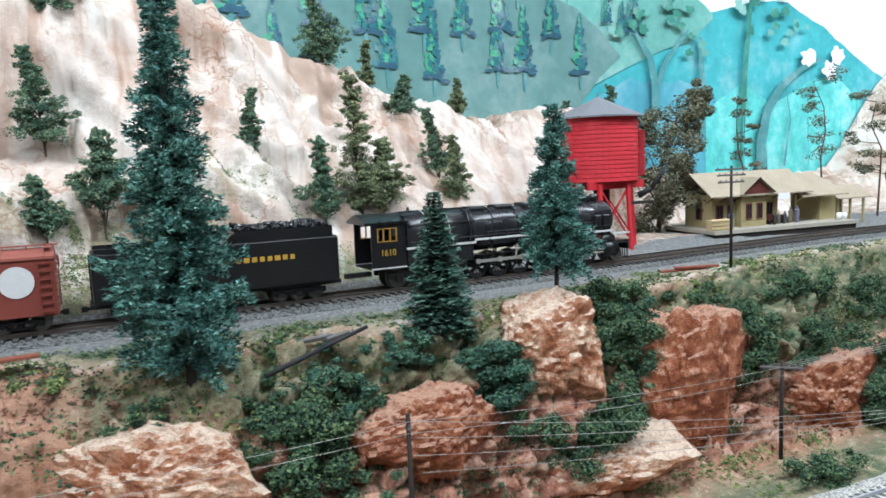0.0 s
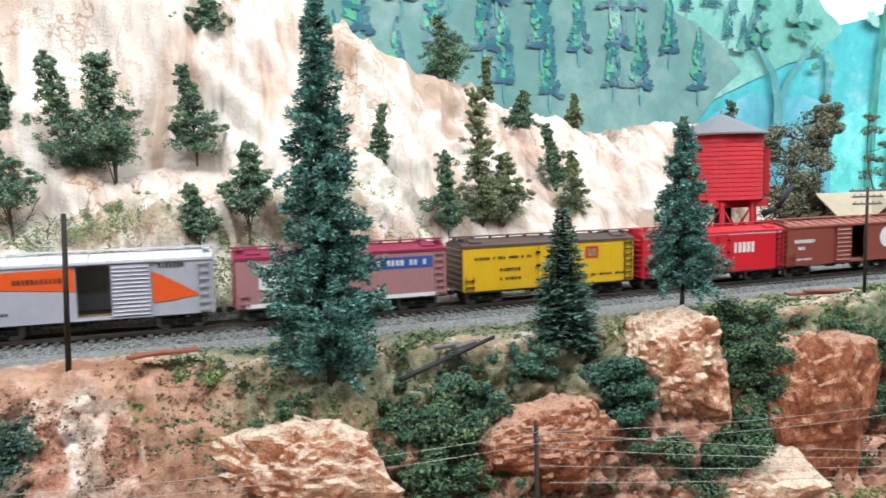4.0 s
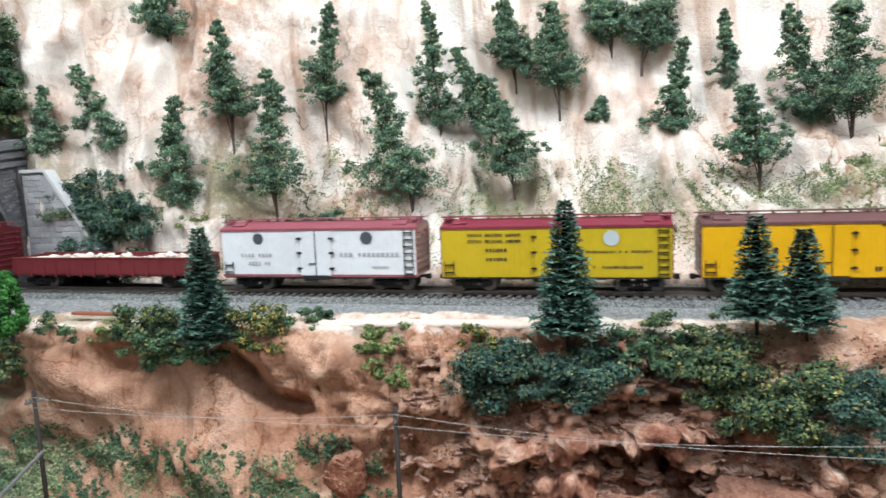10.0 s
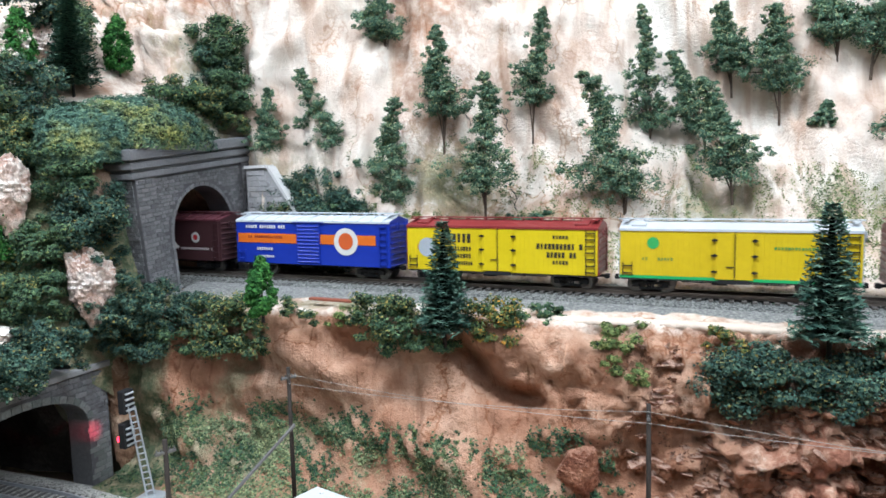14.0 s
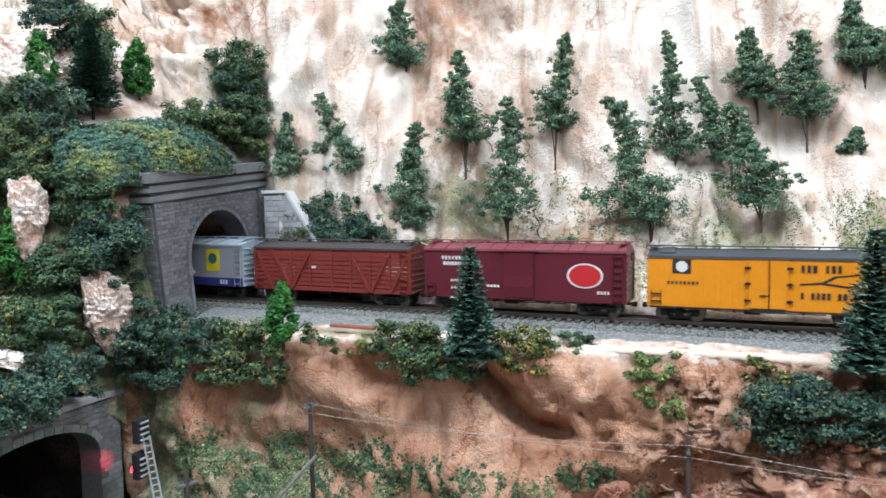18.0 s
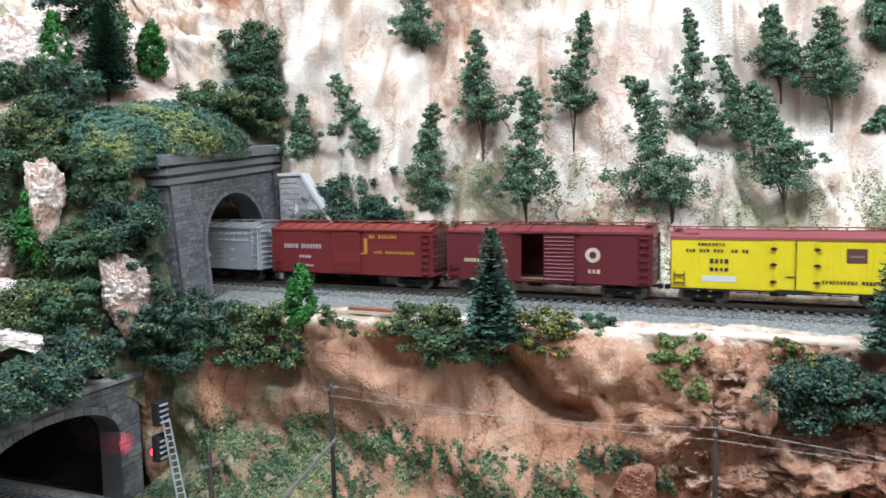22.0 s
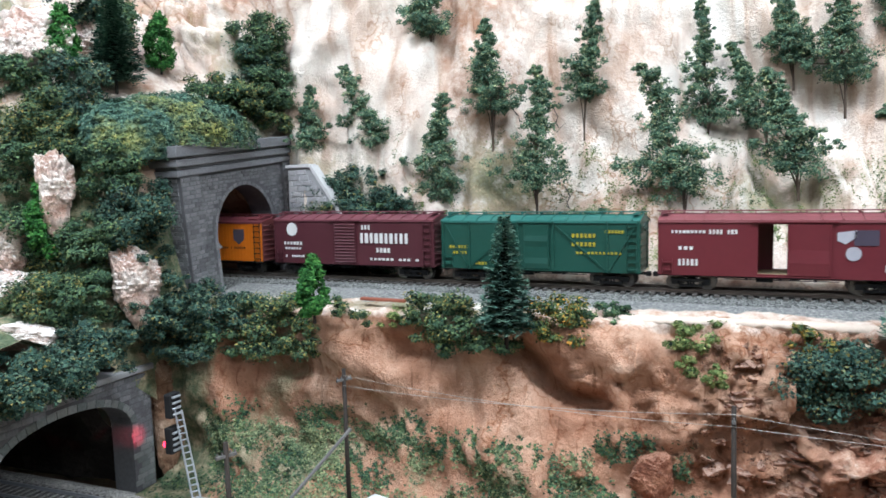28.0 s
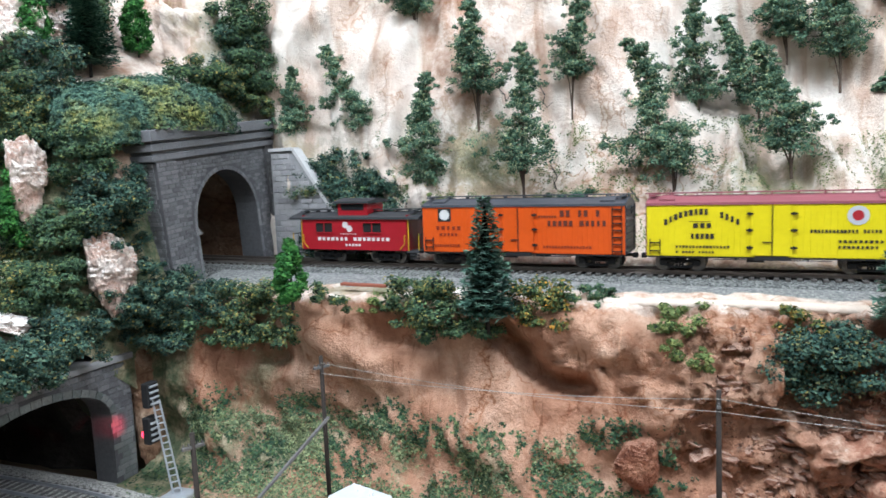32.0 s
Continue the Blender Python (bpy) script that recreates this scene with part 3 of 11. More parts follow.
def build_ground():
    xs = list(np.arange(-1.3, -0.90, 0.012)) + list(np.arange(-0.90, -0.714, 0.0045)) + [-0.712, -0.705, -0.698, -0.692, -0.686, -0.680, -0.674, -0.668]
    xs += list(np.arange(-0.665, 0.80, 0.0032)) + list(np.arange(0.80, 1.3, 0.006)) + list(np.arange(1.3, 2.001, 0.014))
    verts, zone, nv = [], [], sum(STEPS) + 1
    for x in xs:
        sec = smooth_section(x)
        for j, (y, z, v) in enumerate(sec):
            y2, z2, _ = sec[min(j + 1, nv - 1)]
            y1, z1, _ = sec[max(j - 1, 0)]
            ny, nz = -(z2 - z1), (y2 - y1)
            ln = math.hypot(ny, nz) + 1e-9
            ny, nz = ny / ln, nz / ln
            cliff = sm(1.7, 2.6, v) * (1 - sm(4.6, 5.2, v))
            hill = sm(8.2, 9.0, v)
            shelf = sm(4.8, 5.2, v) * (1 - sm(5.7, 6.0, v)) + sm(7.1, 7.6, v) * (1 - sm(8.2, 8.8, v))
            p = Vector((x, y, z))
            d = 0.0
            if cliff > 0:
                smooth_left = sm(-0.26, -0.36, x)
                rough_mid = bell(-0.15, 0.145, x) + 0.65 * sm(0.05, 0.2, x)
                q = Vector((x * 26, y * 26, z * 60))
                blocky = noise.cell(Vector((x * 62 + 3 * noise.noise(p * 30), z * 105 + 2 * noise.noise(p * 24), y * 40))) * 0.5
                warp = Vector((noise.noise(p * 9), noise.noise(p * 9 + Vector((7, 1, 3))), noise.noise(p * 9 + Vector((2, 9, 5))))) * 0.35
                dd, pp = noise.voronoi(p * 62 + warp * 3)
                facet = noise.cell(pp[0] * 5.3) * 0.9 - 1.1 * max(0.0, 1 - (dd[1] - dd[0]) / 0.14)
                s_ = z * 40 + 0.9 * noise.noise(p * 14) + 0.3 * noise.noise(p * 50)
                strata = (s_ - math.floor(s_) - 0.5) * (0.5 + 0.7 * noise.noise(p * 22))
                d += cliff * min(1.0, rough_mid) * 0.016 * strata
                d += cliff * (0.014 * noise.fractal(p * 15, 1.0, 2.0, 3) * (0.5 + 0.5 * smooth_left)
                              + min(1.0, rough_mid) * (0.013 * blocky + 0.0100 * facet + 0.012 * noise.cell(noise.voronoi(p * 30 + warp * 2)[1][0] * 5.3) + 0.007 * noise.ridged_multi_fractal(q, 1.0, 2.0, 4, 1.0, 2.0) - 0.007)
                              + (0.0045 - 0.0032 * smooth_left) * noise.fractal(p * 95, 1.0, 2.0, 3))
                gully = noise.ridged_multi_fractal(Vector((x * 20 + z * 9, 3.1, z * 6)) + warp * 2, 1.0, 2.0, 3, 1.0, 2.0)
                creases = noise.ridged_multi_fractal(Vector((x * 60 - z * 16, y * 20, z * 14)) + warp * 5, 1.0, 2.0, 3, 1.0, 2.0)
                d += cliff * smooth_left * (0.010 * (gully - 1.0) + 0.0018 * (creases - 1.0) + 0.0007 * facet)
                # the long overhung hollow and two shallow scoops under the rim
                lip = float(np.interp(x, [-0.425, -0.4155, -0.391, -0.3736, -0.3417], [-0.016, -0.0267, -0.054, -0.063, -0.0643])) + 0.003 * noise.noise(p * 40)
                d -= 0.032 * sm(0.0, 0.004, z - lip) * (1 - sm(0.0, 0.036, z - lip)) * sm(-0.430, -0.405, x) * (1 - sm(-0.356, -0.334, x))
                d -= 0.014 * sm(-0.044, -0.036, z) * (1 - sm(-0.034, -0.012, z)) * bell(-0.478, 0.024, x)
                d -= 0.016 * sm(-0.062, -0.050, z) * (1 - sm(-0.046, -0.014, z)) * bell(-0.575, 0.022, x)
            if hill > 0:
                warp = Vector((noise.noise(p * 6), noise.noise(p * 6 + Vector((5, 1, 8))), noise.noise(p * 6 + Vector((2, 4, 3))))) * 0.8
                drift = noise.fractal(Vector((x * 10 + z * 3, y * 6, z * 4)), 1.0, 2.0, 4)
                slant = 14 if x > 0.1 else 3
                folds = noise.ridged_multi_fractal(Vector((x * 13 + z * slant, y * 6, z * 5)) + warp, 1.0, 2.0, 4, 1.0, 2.0)
                wrinkle = noise.ridged_multi_fractal(Vector((x * 42 + z * slant * 1.6, y * 14, z * 15)) + warp * 3, 1.0, 2.0, 3, 1.0, 2.0)
                d += hill * (0.015 * drift + 0.017 * (folds - 1.0) + (0.0058 + 0.0030 * sm(0.05, 0.2, x)) * (wrinkle - 1.0) + 0.0010 * noise.fractal(p * 85, 1.0, 2.0, 3))
                if x < -0.70:
                    dd, pp = noise.voronoi(p * 55 + warp * 2)
                    d += 0.012 * (noise.ridged_multi_fractal(p * 34, 1.0, 2.0, 4, 1.0, 2.0) - 1.0) * sm(-0.70, -0.73, x)
                    d += 0.014 * noise.cell(pp[0] * 5.3) * sm(-0.70, -0.74, x) - 0.006 * max(0.0, 1 - (dd[1] - dd[0]) / 0.12)
            d += shelf * 0.0022 * noise.fractal(p * 55, 1.0, 2.0, 4)
            d += (1 - sm(1.2, 2.0, v)) * 0.002 * noise.fractal(p * 40, 1.0, 2.0, 4)
            if v > 12.9:
                d = 0.0
            verts.append((x, y + ny * d, z + nz * d))
            # paint: r = orange stain, g = dark red rock, b = turf
            st = cliff * (0.85 - 0.47 * bell(0.0, 0.042, x)) + hill * sm(-0.05, -0.5, x) * (0.34 + 0.42 * noise.noise(Vector((x * 11, y * 8, z * 4)))) + 0.28 * hill * bell(9.0, 0.55, v) * bell(0.03, 0.06, x) * 2
            st += shelf * 0.42 + 0.35 * bell(5.0, 0.5, v) * sm(-0.02, 0.02, 0.045 - abs(x))
            st += (1 - sm(1.7, 2.6, v)) * 0.62
            st += hill * sm(-0.69, -0.73, x) * (0.0 + 0.5 * noise.noise(p * 34)) - 0.25 * hill * sm(-0.69, -0.73, x)
            rk = cliff * (0.95 * bell(-0.14, 0.105, x) + 0.72 * sm(0.06, 0.14, x) * (1 - 0.4 * sm(4.0, 5.0, v)))
            tri1 = sm(0.011, 0.0, abs(x + 0.010) + (z + 0.032) * 0.30) * sm(-0.085, -0.03, z) * (1 if z < -0.024 else 0)
            tri2 = sm(0.012, 0.0, abs(x - 0.026) + (z + 0.032) * 0.30) * sm(-0.075, -0.03, z) * (1 if z < -0.026 else 0)
            rk = max(rk, cliff * (tri1 + tri2) * 1.25)
            tf = 0.0
            tf += shelf * ((0.58 - 0.20 * sm(0.45, 0.6, x)) * sm(0.03, 0.09, x) + 0.05) * (1 - 0.5 * sm(0.9, 1.1, x))
            tf += hill * (1 - sm(9.2, 10.6, v)) * (0.42 + 0.40 * noise.noise(p * 12)) * sm(0.45, 0.2, x)
            tf += shelf * (0.50 + 0.3 * noise.noise(p * 30)) * sm(-0.36, -0.42, x) * (1 - sm(6.0, 7.0, v))
            tf += cliff * sm(-0.50, -0.58, x) * (0.26 + 0.5 * noise.noise(p * 26))
            tf += cliff * 0.62 * sm(0.03, 0.1, x) * sm(3.0, 4.4, v) + cliff * 0.36 * sm(0.5, 0.62, x)
            tf += cliff * (0.20 + 0.55 * noise.noise(p * 24)) * sm(-0.66, -0.60, x) * sm(-0.34, -0.42, x) * sm(-0.074, -0.108, z)
            tf += (1 - sm(1.7, 2.3, v)) * (0.85 - 0.38 * sm(0.05, -0.15, x))
            tf += sm(-0.62, -0.665, x) * (1 - sm(5.2, 5.8, v)) * 0.7
            tf += sm(-0.672, -0.70, x) * (1 - sm(8.0, 9.4, v)) * (0.22 + 0.6 * noise.noise(p * 13))
            gv = sm(5.30, 5.62, v) * (1 - sm(7.7, 8.4, v)) * sm(-0.70, -0.66, x) * 0.9
            gv *= 1 - 0.75 * bell(-0.27, 0.075, x) * (1 - sm(5.5, 5.75, v)) - 0.75 * bell(0.01, 0.045, x) * (1 - sm(5.5, 5.8, v))
            gv *= 1 - 0.35 * sm(0.05, 0.12, x) * (1 - sm(5.5, 5.9, v))
            zone.append((st, rk, tf, gv))
    faces, skip = [], []
    for i in range(len(xs) - 1):
        for j in range(nv - 1):
            a = i * nv + j
            quad = (a, a + nv, a + nv + 1, a + 1)
            xm = (xs[i] + xs[i + 1]) / 2
            ym = sum(verts[k][1] for k in quad) / 4
            zm = sum(verts[k][2] for k in quad) / 4
            if -0.692 < xm < -0.664 and 0.058 < ym < 0.160 and zm < 0.105:
                continue
            if -0.700 < xm < -0.684 and ym < -0.010 and zm < -0.03:
                continue
            faces.append(quad)
    me = bpy.data.meshes.new("ground")
    me.from_pydata(verts, [], faces)
    att = me.color_attributes.new("zone", "FLOAT_COLOR", "POINT")
    att.data.foreach_set("color", np.array(zone, np.float32).ravel())
    for f in me.polygons:
        f.use_smooth = True
    me.materials.append(M_GROUND)
    return tagged(new("ground", me), "painted plaster canyon, shelf and hillside scenery", "ground", kind="structure")


ground = build_ground()
SKIN = BVHTree.FromPolygons([v.co.copy() for v in ground.data.vertices], [tuple(f.vertices) for f in ground.data.polygons])


SECTIONS = {}


def surf(x, v):
    """A place on the undisturbed ground: x, and the corner number v of the section."""
    key = round(x * 250)
    if key not in SECTIONS:
        SECTIONS[key] = np.array(smooth_section(key / 250))
    sec = SECTIONS[key]
    return Vector((x, float(np.interp(v, sec[:, 2], sec[:, 0])), float(np.interp(v, sec[:, 2], sec[:, 1]))))


# ---- greenery ----
class Scraps:
    """Loose three- and four-cornered scraps gathered into one mesh."""

    def __init__(self):
        self.tri, self.quad = [], []

    def mesh(self, name, material):
        tri = np.concatenate(self.tri) if self.tri else np.zeros((0, 3, 3))
        quad = np.concatenate(self.quad) if self.quad else np.zeros((0, 4, 3))
        nt, nq = len(tri), len(quad)
        me = bpy.data.meshes.new(name)
        co = np.concatenate([tri.reshape(-1, 3), quad.reshape(-1, 3)]).astype(np.float32)
        me.vertices.add(len(co))
        me.vertices.foreach_set("co", co.ravel())
        me.loops.add(len(co))
        me.loops.foreach_set("vertex_index", np.arange(len(co), dtype=np.int32))
        me.polygons.add(nt + nq)
        me.polygons.foreach_set("loop_start", np.concatenate([np.arange(nt) * 3, nt * 3 + np.arange(nq) * 4]).astype(np.int32))
        me.update(calc_edges=True)
        me.materials.append(material)
        return me

    def part(self, name, material, parent):
        ob = new(name, self.mesh(name, material))
        ob.parent = parent
        return ob


def flakes(sc, c, n, size, rnd, spread=0.8):
    """Foam crumbs at the places c, roughly facing n: small uneven three-cornered scraps."""
    g = np.random.default_rng(rnd.getrandbits(32))
    m = len(c)
    n = n + g.uniform(-spread, spread, (m, 3))
    n /= np.linalg.norm(n, axis=1, keepdims=True) + 1e-6
    a = np.cross(n, np.where(np.abs(n[:, 2:3]) < 0.9, [[0.0, 0.0, 1.0]], [[1.0, 0.0, 0.0]]))
    a /= np.linalg.norm(a, axis=1, keepdims=True) + 1e-6
    b = np.cross(n, a)
    r = size * g.uniform(0.65, 1.45, (m, 1))
    ang = g.uniform(0, 6.283, (m, 1)) + np.array([[0.0, 2.1, 4.2]]) + g.uniform(-0.45, 0.45, (m, 3))
    sc.tri.append(c[:, None, :] + (a[:, None, :] * np.cos(ang)[..., None] * 1.25 + b[:, None, :] * np.sin(ang)[..., None]) * r[:, None, :])


def ripple(p, wave, g):
    """Cheap lumpiness: a few crossed waves, about -1 to 1."""
    k = g.normal(size=(4, 3)) * (6.283 / wave)
    return np.sin(p @ k.T + g.uniform(0, 6.283, (1, 4))).sum(1) / 2.6


def pad(sc, c, rx, ry, rz, n, size, rnd):
    """A tuft of crumbs on and in a squashed, lumpy ball, thinner at the back."""
    g = np.random.default_rng(rnd.getrandbits(32))
    d = g.normal(size=(n, 3))
    d /= np.linalg.norm(d, axis=1, keepdims=True) + 1e-6
    d = d[(d[:, 1] < 0.25) | (g.random(n) < 0.45)]
    m = len(d)
    far = g.uniform(0.62, 1.06, (m, 1)) + 0.30 * (g.random((m, 1)) < 0.08)
    p = d * np.array([[rx, ry, rz]])
    far *= 1 + 0.20 * ripple(p, max(rx, 0.004) * 1.3, g)[:, None]
    flakes(sc, np.array(c)[None, :] + p * far, d + np.array([[0, 0, 0.45]]), size, rnd)


def clump(sc, centres, radii, each, size, g, flat=0.72):
    """Many small tufts at once."""
    c = np.repeat(np.asarray(centres), each, 0)
    r = np.repeat(np.asarray(radii), each)[:, None]
    d = g.normal(size=(len(c), 3))
    d /= np.linalg.norm(d, axis=1, keepdims=True) + 1e-6
    p = c + d * r * np.array([[1.0, 1.0, flat]]) * g.uniform(0.35, 1.12, (len(c), 1))
    keep = (d[:, 1] < 0.3) | (g.random(len(c)) < 0.5)
    flakes(sc, p[keep], d[keep] + np.array([[0, 0, 0.4]]), size, random.Random(int(g.integers(1 << 30))))


# near-black filling, so that gaps in foliage read as deep shade
M_SHADE_CORE = plain("shade_dark_core", (0.010, 0.020, 0.013), 0.95, grain=0.3)


def spruce(name, h, w, seed, mat_needles, mat_trunk, label, group, bare=0.10):
    """Bottle-brush spruce: a straight stem with drooping whorls of needled twigs."""
    rnd = random.Random(seed)
    t = thing(name, label, "tree", group)
    bm = bmesh.new()
    add_path(bm, [(0, 0, -0.004), (0.0006, 0, h * 0.5), (0, 0, h * 0.98)], h * 0.018, h * 0.004, 7)
    part("trunk", bm, mat_trunk, t)
    sc = Scraps()
    gen = np.random.default_rng(seed)
    whorls = int(h / 0.0023)
    for k in range(whorls):
        f = k / whorls
        z = h * (bare + (1 - bare) * f)
        r = w * 0.5 * (1 - f) ** 0.85 * rnd.uniform(0.85, 1.1) + 0.0012
        n = 13 + int(11 * (1 - f))
        for j in range(n):
            a = 6.283 * (j + rnd.random() * 0.7) / n + k * 0.7
            ln = r * rnd.uniform(0.75, 1.12)
            dirv = Vector((math.cos(a), math.sin(a), 0))
            droop = rnd.uniform(0.05, 0.35)
            steps = max(3, int(ln / 0.0019))
            q = np.repeat(np.arange(1, steps + 1) / steps, 2)[:, None]
            dv = np.array(dirv)[None, :]
            c = dv * ln * q
            c[:, 2] += z - droop * ln * q[:, 0] ** 2 + 0.25 * ln * q[:, 0]
            sg = np.tile([-1.0, 1.0], steps)[:, None]
            tip = c + (np.array([[-dirv.y, dirv.x, 0]]) * sg * 0.8 + dv * 0.75 + np.c_[np.zeros((2 * steps, 2)), gen.uniform(-0.45, 0.45, 2 * steps)]) * gen.uniform(0.0026, 0.0042, (2 * steps, 1))
            sc.tri.append(np.stack([c + dv * 0.0015, c - dv * 0.0013, tip], 1))
    # solid cone behind the needles, the crown's inner shade put into its colour
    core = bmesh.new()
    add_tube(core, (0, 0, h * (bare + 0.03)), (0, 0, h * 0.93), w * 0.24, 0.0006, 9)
    part("shade_core", core, M_SHADE_CORE, t, "dark core in place of shaded inner needles")
    sc.part("crown", mat_needles, t)
    return t


def blue_tree(name, h, w, seed, label, stem=0.13, thin=1.0, group="trees along the canyon rim"):
    """Tall feathery blue-green conifer: overlapping needled boughs round a bare-footed stem."""
    rnd = random.Random(seed)
    g = np.random.default_rng(seed)
    t = thing(name, label, "tree", group)
    bm = bmesh.new()
    add_path(bm, [(0, 0, -0.006), (0.001, 0, h * 0.2), (-0.001, 0.001, h * 0.6), (0, 0, h * 0.97)], h * 0.014, h * 0.003, 7)
    part("trunk", bm, M_DKBARK, t)
    bl, sc = bmesh.new(), Scraps()
    boughs = int(h * 1900 * thin)
    for k in range(boughs):
        f = ((k + rnd.random()) / boughs) ** 1.12
        a = rnd.uniform(0, 6.283)
        z = h * (stem + (1 - stem) * f)
        lump = 0.86 + 0.55 * noise.noise(Vector((math.cos(a) * 1.1, math.sin(a) * 1.1, f * 7 + seed)))
        r = w * 0.62 * (1 - f) ** 0.72 * (0.80 + 0.20 * sm(-0.02, 0.12, f)) * lump + 0.0028
        ln = r * rnd.uniform(0.55, 1.08)
        rise = rnd.uniform(-0.50, 0.38)
        d = np.array([math.cos(a), math.sin(a), 0.0])
        tip = Vector((d[0] * ln, d[1] * ln, z + rise * ln))
        add_tube(bl, (0, 0, z), tip, 0.0006, 0.0003, 3, False)
        n = max(4, int(ln / 0.0011))
        q = np.repeat(np.linspace(0.22, 1.0, n), 8)[:, None]
        m = len(q)
        c = d[None, :] * ln * q
        c[:, 2] += z + rise * ln * q[:, 0] ** 1.5
        side = np.array([-d[1], d[0], 0.0])
        wide = 0.0046 * (1.15 - 0.55 * f) * (1.1 - 0.5 * q)
        c += side[None, :] * g.uniform(-1, 1, (m, 1)) * wide * 0.7 + np.c_[np.zeros((m, 2)), g.uniform(-0.9, 0.9, m) * 0.0040 * (1.1 - 0.5 * f)]
        way = d[None, :] * g.uniform(0.1, 1.0, (m, 1)) + side[None, :] * g.uniform(-1, 1, (m, 1)) + np.c_[np.zeros((m, 2)), g.uniform(-0.35, 0.75, m)]
        way /= np.linalg.norm(way, axis=1, keepdims=True)
        cross = np.cross(way, g.normal(size=(m, 3)))
        cross /= np.linalg.norm(cross, axis=1, keepdims=True)
        long = g.uniform(0.0022, 0.0040, (m, 1)) * (1.1 - 0.35 * f)
        sc.tri.append(np.stack([c - cross * 0.00065, c + cross * 0.00065, c + way * long], 1))
    # added dark cone stands in for shade between the boughs
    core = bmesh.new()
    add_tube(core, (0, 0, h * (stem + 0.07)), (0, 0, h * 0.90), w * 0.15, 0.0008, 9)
    part("shade_core", core, M_SHADE_CORE, t, "dark core in place of shaded inner needles")
    part("branchwork", bl, M_DKBARK, t)
    sc.part("crown", M_BLUEGREEN, t)
    return t


def hill_tree(name, h, w, lean, kind, seed, label, leaf=None, group="foam trees on the hillside"):
    """Wiry foam tree: bare forked foot, full lobed crown, drawn out to a thin crooked tip."""
    rnd = random.Random(seed)
    g = np.random.default_rng(seed)
    t = thing(name, label, "tree", group)
    bl, sc = bmesh.new(), Scraps()
    low = {0: 0.30, 1: 0.30, 2: 0.20, 3: 0.14, 4: 0.20, 5: 0.12, 6: 0.34}[kind]
    slim = {0: 1.0, 1: 1.25, 2: 1.45, 3: 1.15, 4: 1.55, 5: 0.9, 6: 1.2}[kind]
    bend = rnd.uniform(-0.07, 0.07) + (0.10 if lean > 0 else -0.10) * (kind in (1, 4))
    wob, ph = rnd.uniform(0.02, 0.05) * w, rnd.uniform(0, 6.283)

    def stem(f):
        return Vector((lean * h * f ** 1.5 + bend * h * max(0.0, f - 0.55) ** 1.3 + wob * math.sin(f * 9 + ph) * f, -0.12 * w * f, h * f))

    def radius(e):
        """Half width of the crown at the share e of its height."""
        full = sm(-0.12, 0.14, e) * (1 - 0.80 * sm(0.18, 0.24 + 0.62 / slim, e)) * (1 - 0.6 * sm(0.6, 1.0, e))
        return w * 0.5 * (full * (0.92 + 0.16 * math.sin(e * 12 + ph)) + 0.02)

    add_path(bl, [stem(k / 7) + Vector((0, 0, -0.006 if k == 0 else 0)) for k in range(8)], max(0.0009, w * 0.020), 0.0003, 5)
    for _ in range(3):
        a = rnd.uniform(0, 6.283)
        q = stem(low + rnd.uniform(0.08, 0.25)) + Vector((math.cos(a), math.sin(a) * 0.6, 0)) * w * rnd.uniform(0.10, 0.24)
        add_path(bl, [stem(0.02), stem(low * 0.5).lerp(q, 0.35), q], 0.0007, 0.0003, 4)
    centres, radii = [], []
    for i in range(46):
        e = ((i + rnd.random()) / 46) ** 1.25
        c = stem(low + (1 - low) * e)
        r = radius(e)
        s = (0.050 + 0.095 * (1 - e)) * w * rnd.uniform(0.8, 1.2) + 0.0009
        a = rnd.uniform(0, 6.283)
        out = Vector((math.cos(a), math.sin(a) * 0.72, 0))
        far = max(0.0, r - s * 0.5) * rnd.uniform(0.40, 1.05)
        droop = rnd.uniform(-0.30, 0.22)
        q = c + out * far + Vector((0, 0, droop * far))
        add_path(bl, [stem(max(0.02, low + (1 - low) * e - 0.10)), c.lerp(q, 0.55), q], 0.0005, 0.00025, 3)
        for j in range(5):
            v = c.lerp(q, rnd.uniform(0.35, 1.08)) + Vector((rnd.gauss(0, 1), rnd.gauss(0, 0.8), rnd.gauss(0, 0.45))) * s * 0.75
            centres.append(v)
            radii.append(s * rnd.uniform(0.40, 0.85))
    # one or two outlying limbs
    for _ in range(2 if kind in (4, 6) else 1):
        e = rnd.uniform(0.02, 0.25)
        c, a = stem(low + (1 - low) * e), rnd.choice((-1, 1))
        q = c + Vector((a * radius(0.2) * rnd.uniform(1.0, 1.25), -0.02 * w, rnd.uniform(-0.02, 0.12) * h))
        add_path(bl, [c, c.lerp(q, 0.5) - Vector((0, 0, 0.001)), q], 0.0006, 0.0003, 4)
        for j in range(7):
            centres.append(c.lerp(q, rnd.uniform(0.5, 1.12)) + Vector((rnd.gauss(0, 1), 0, rnd.gauss(0, 0.6))) * 0.05 * w)
            radii.append(0.06 * w)
    each = int(min(105, 36 + 900 * w))
    clump(sc, centres, radii, each, 0.00082, g)
    part("trunk", bl, M_BARK, t)
    sc.part("crown", leaf or M_HILLLEAF, t)
    return t


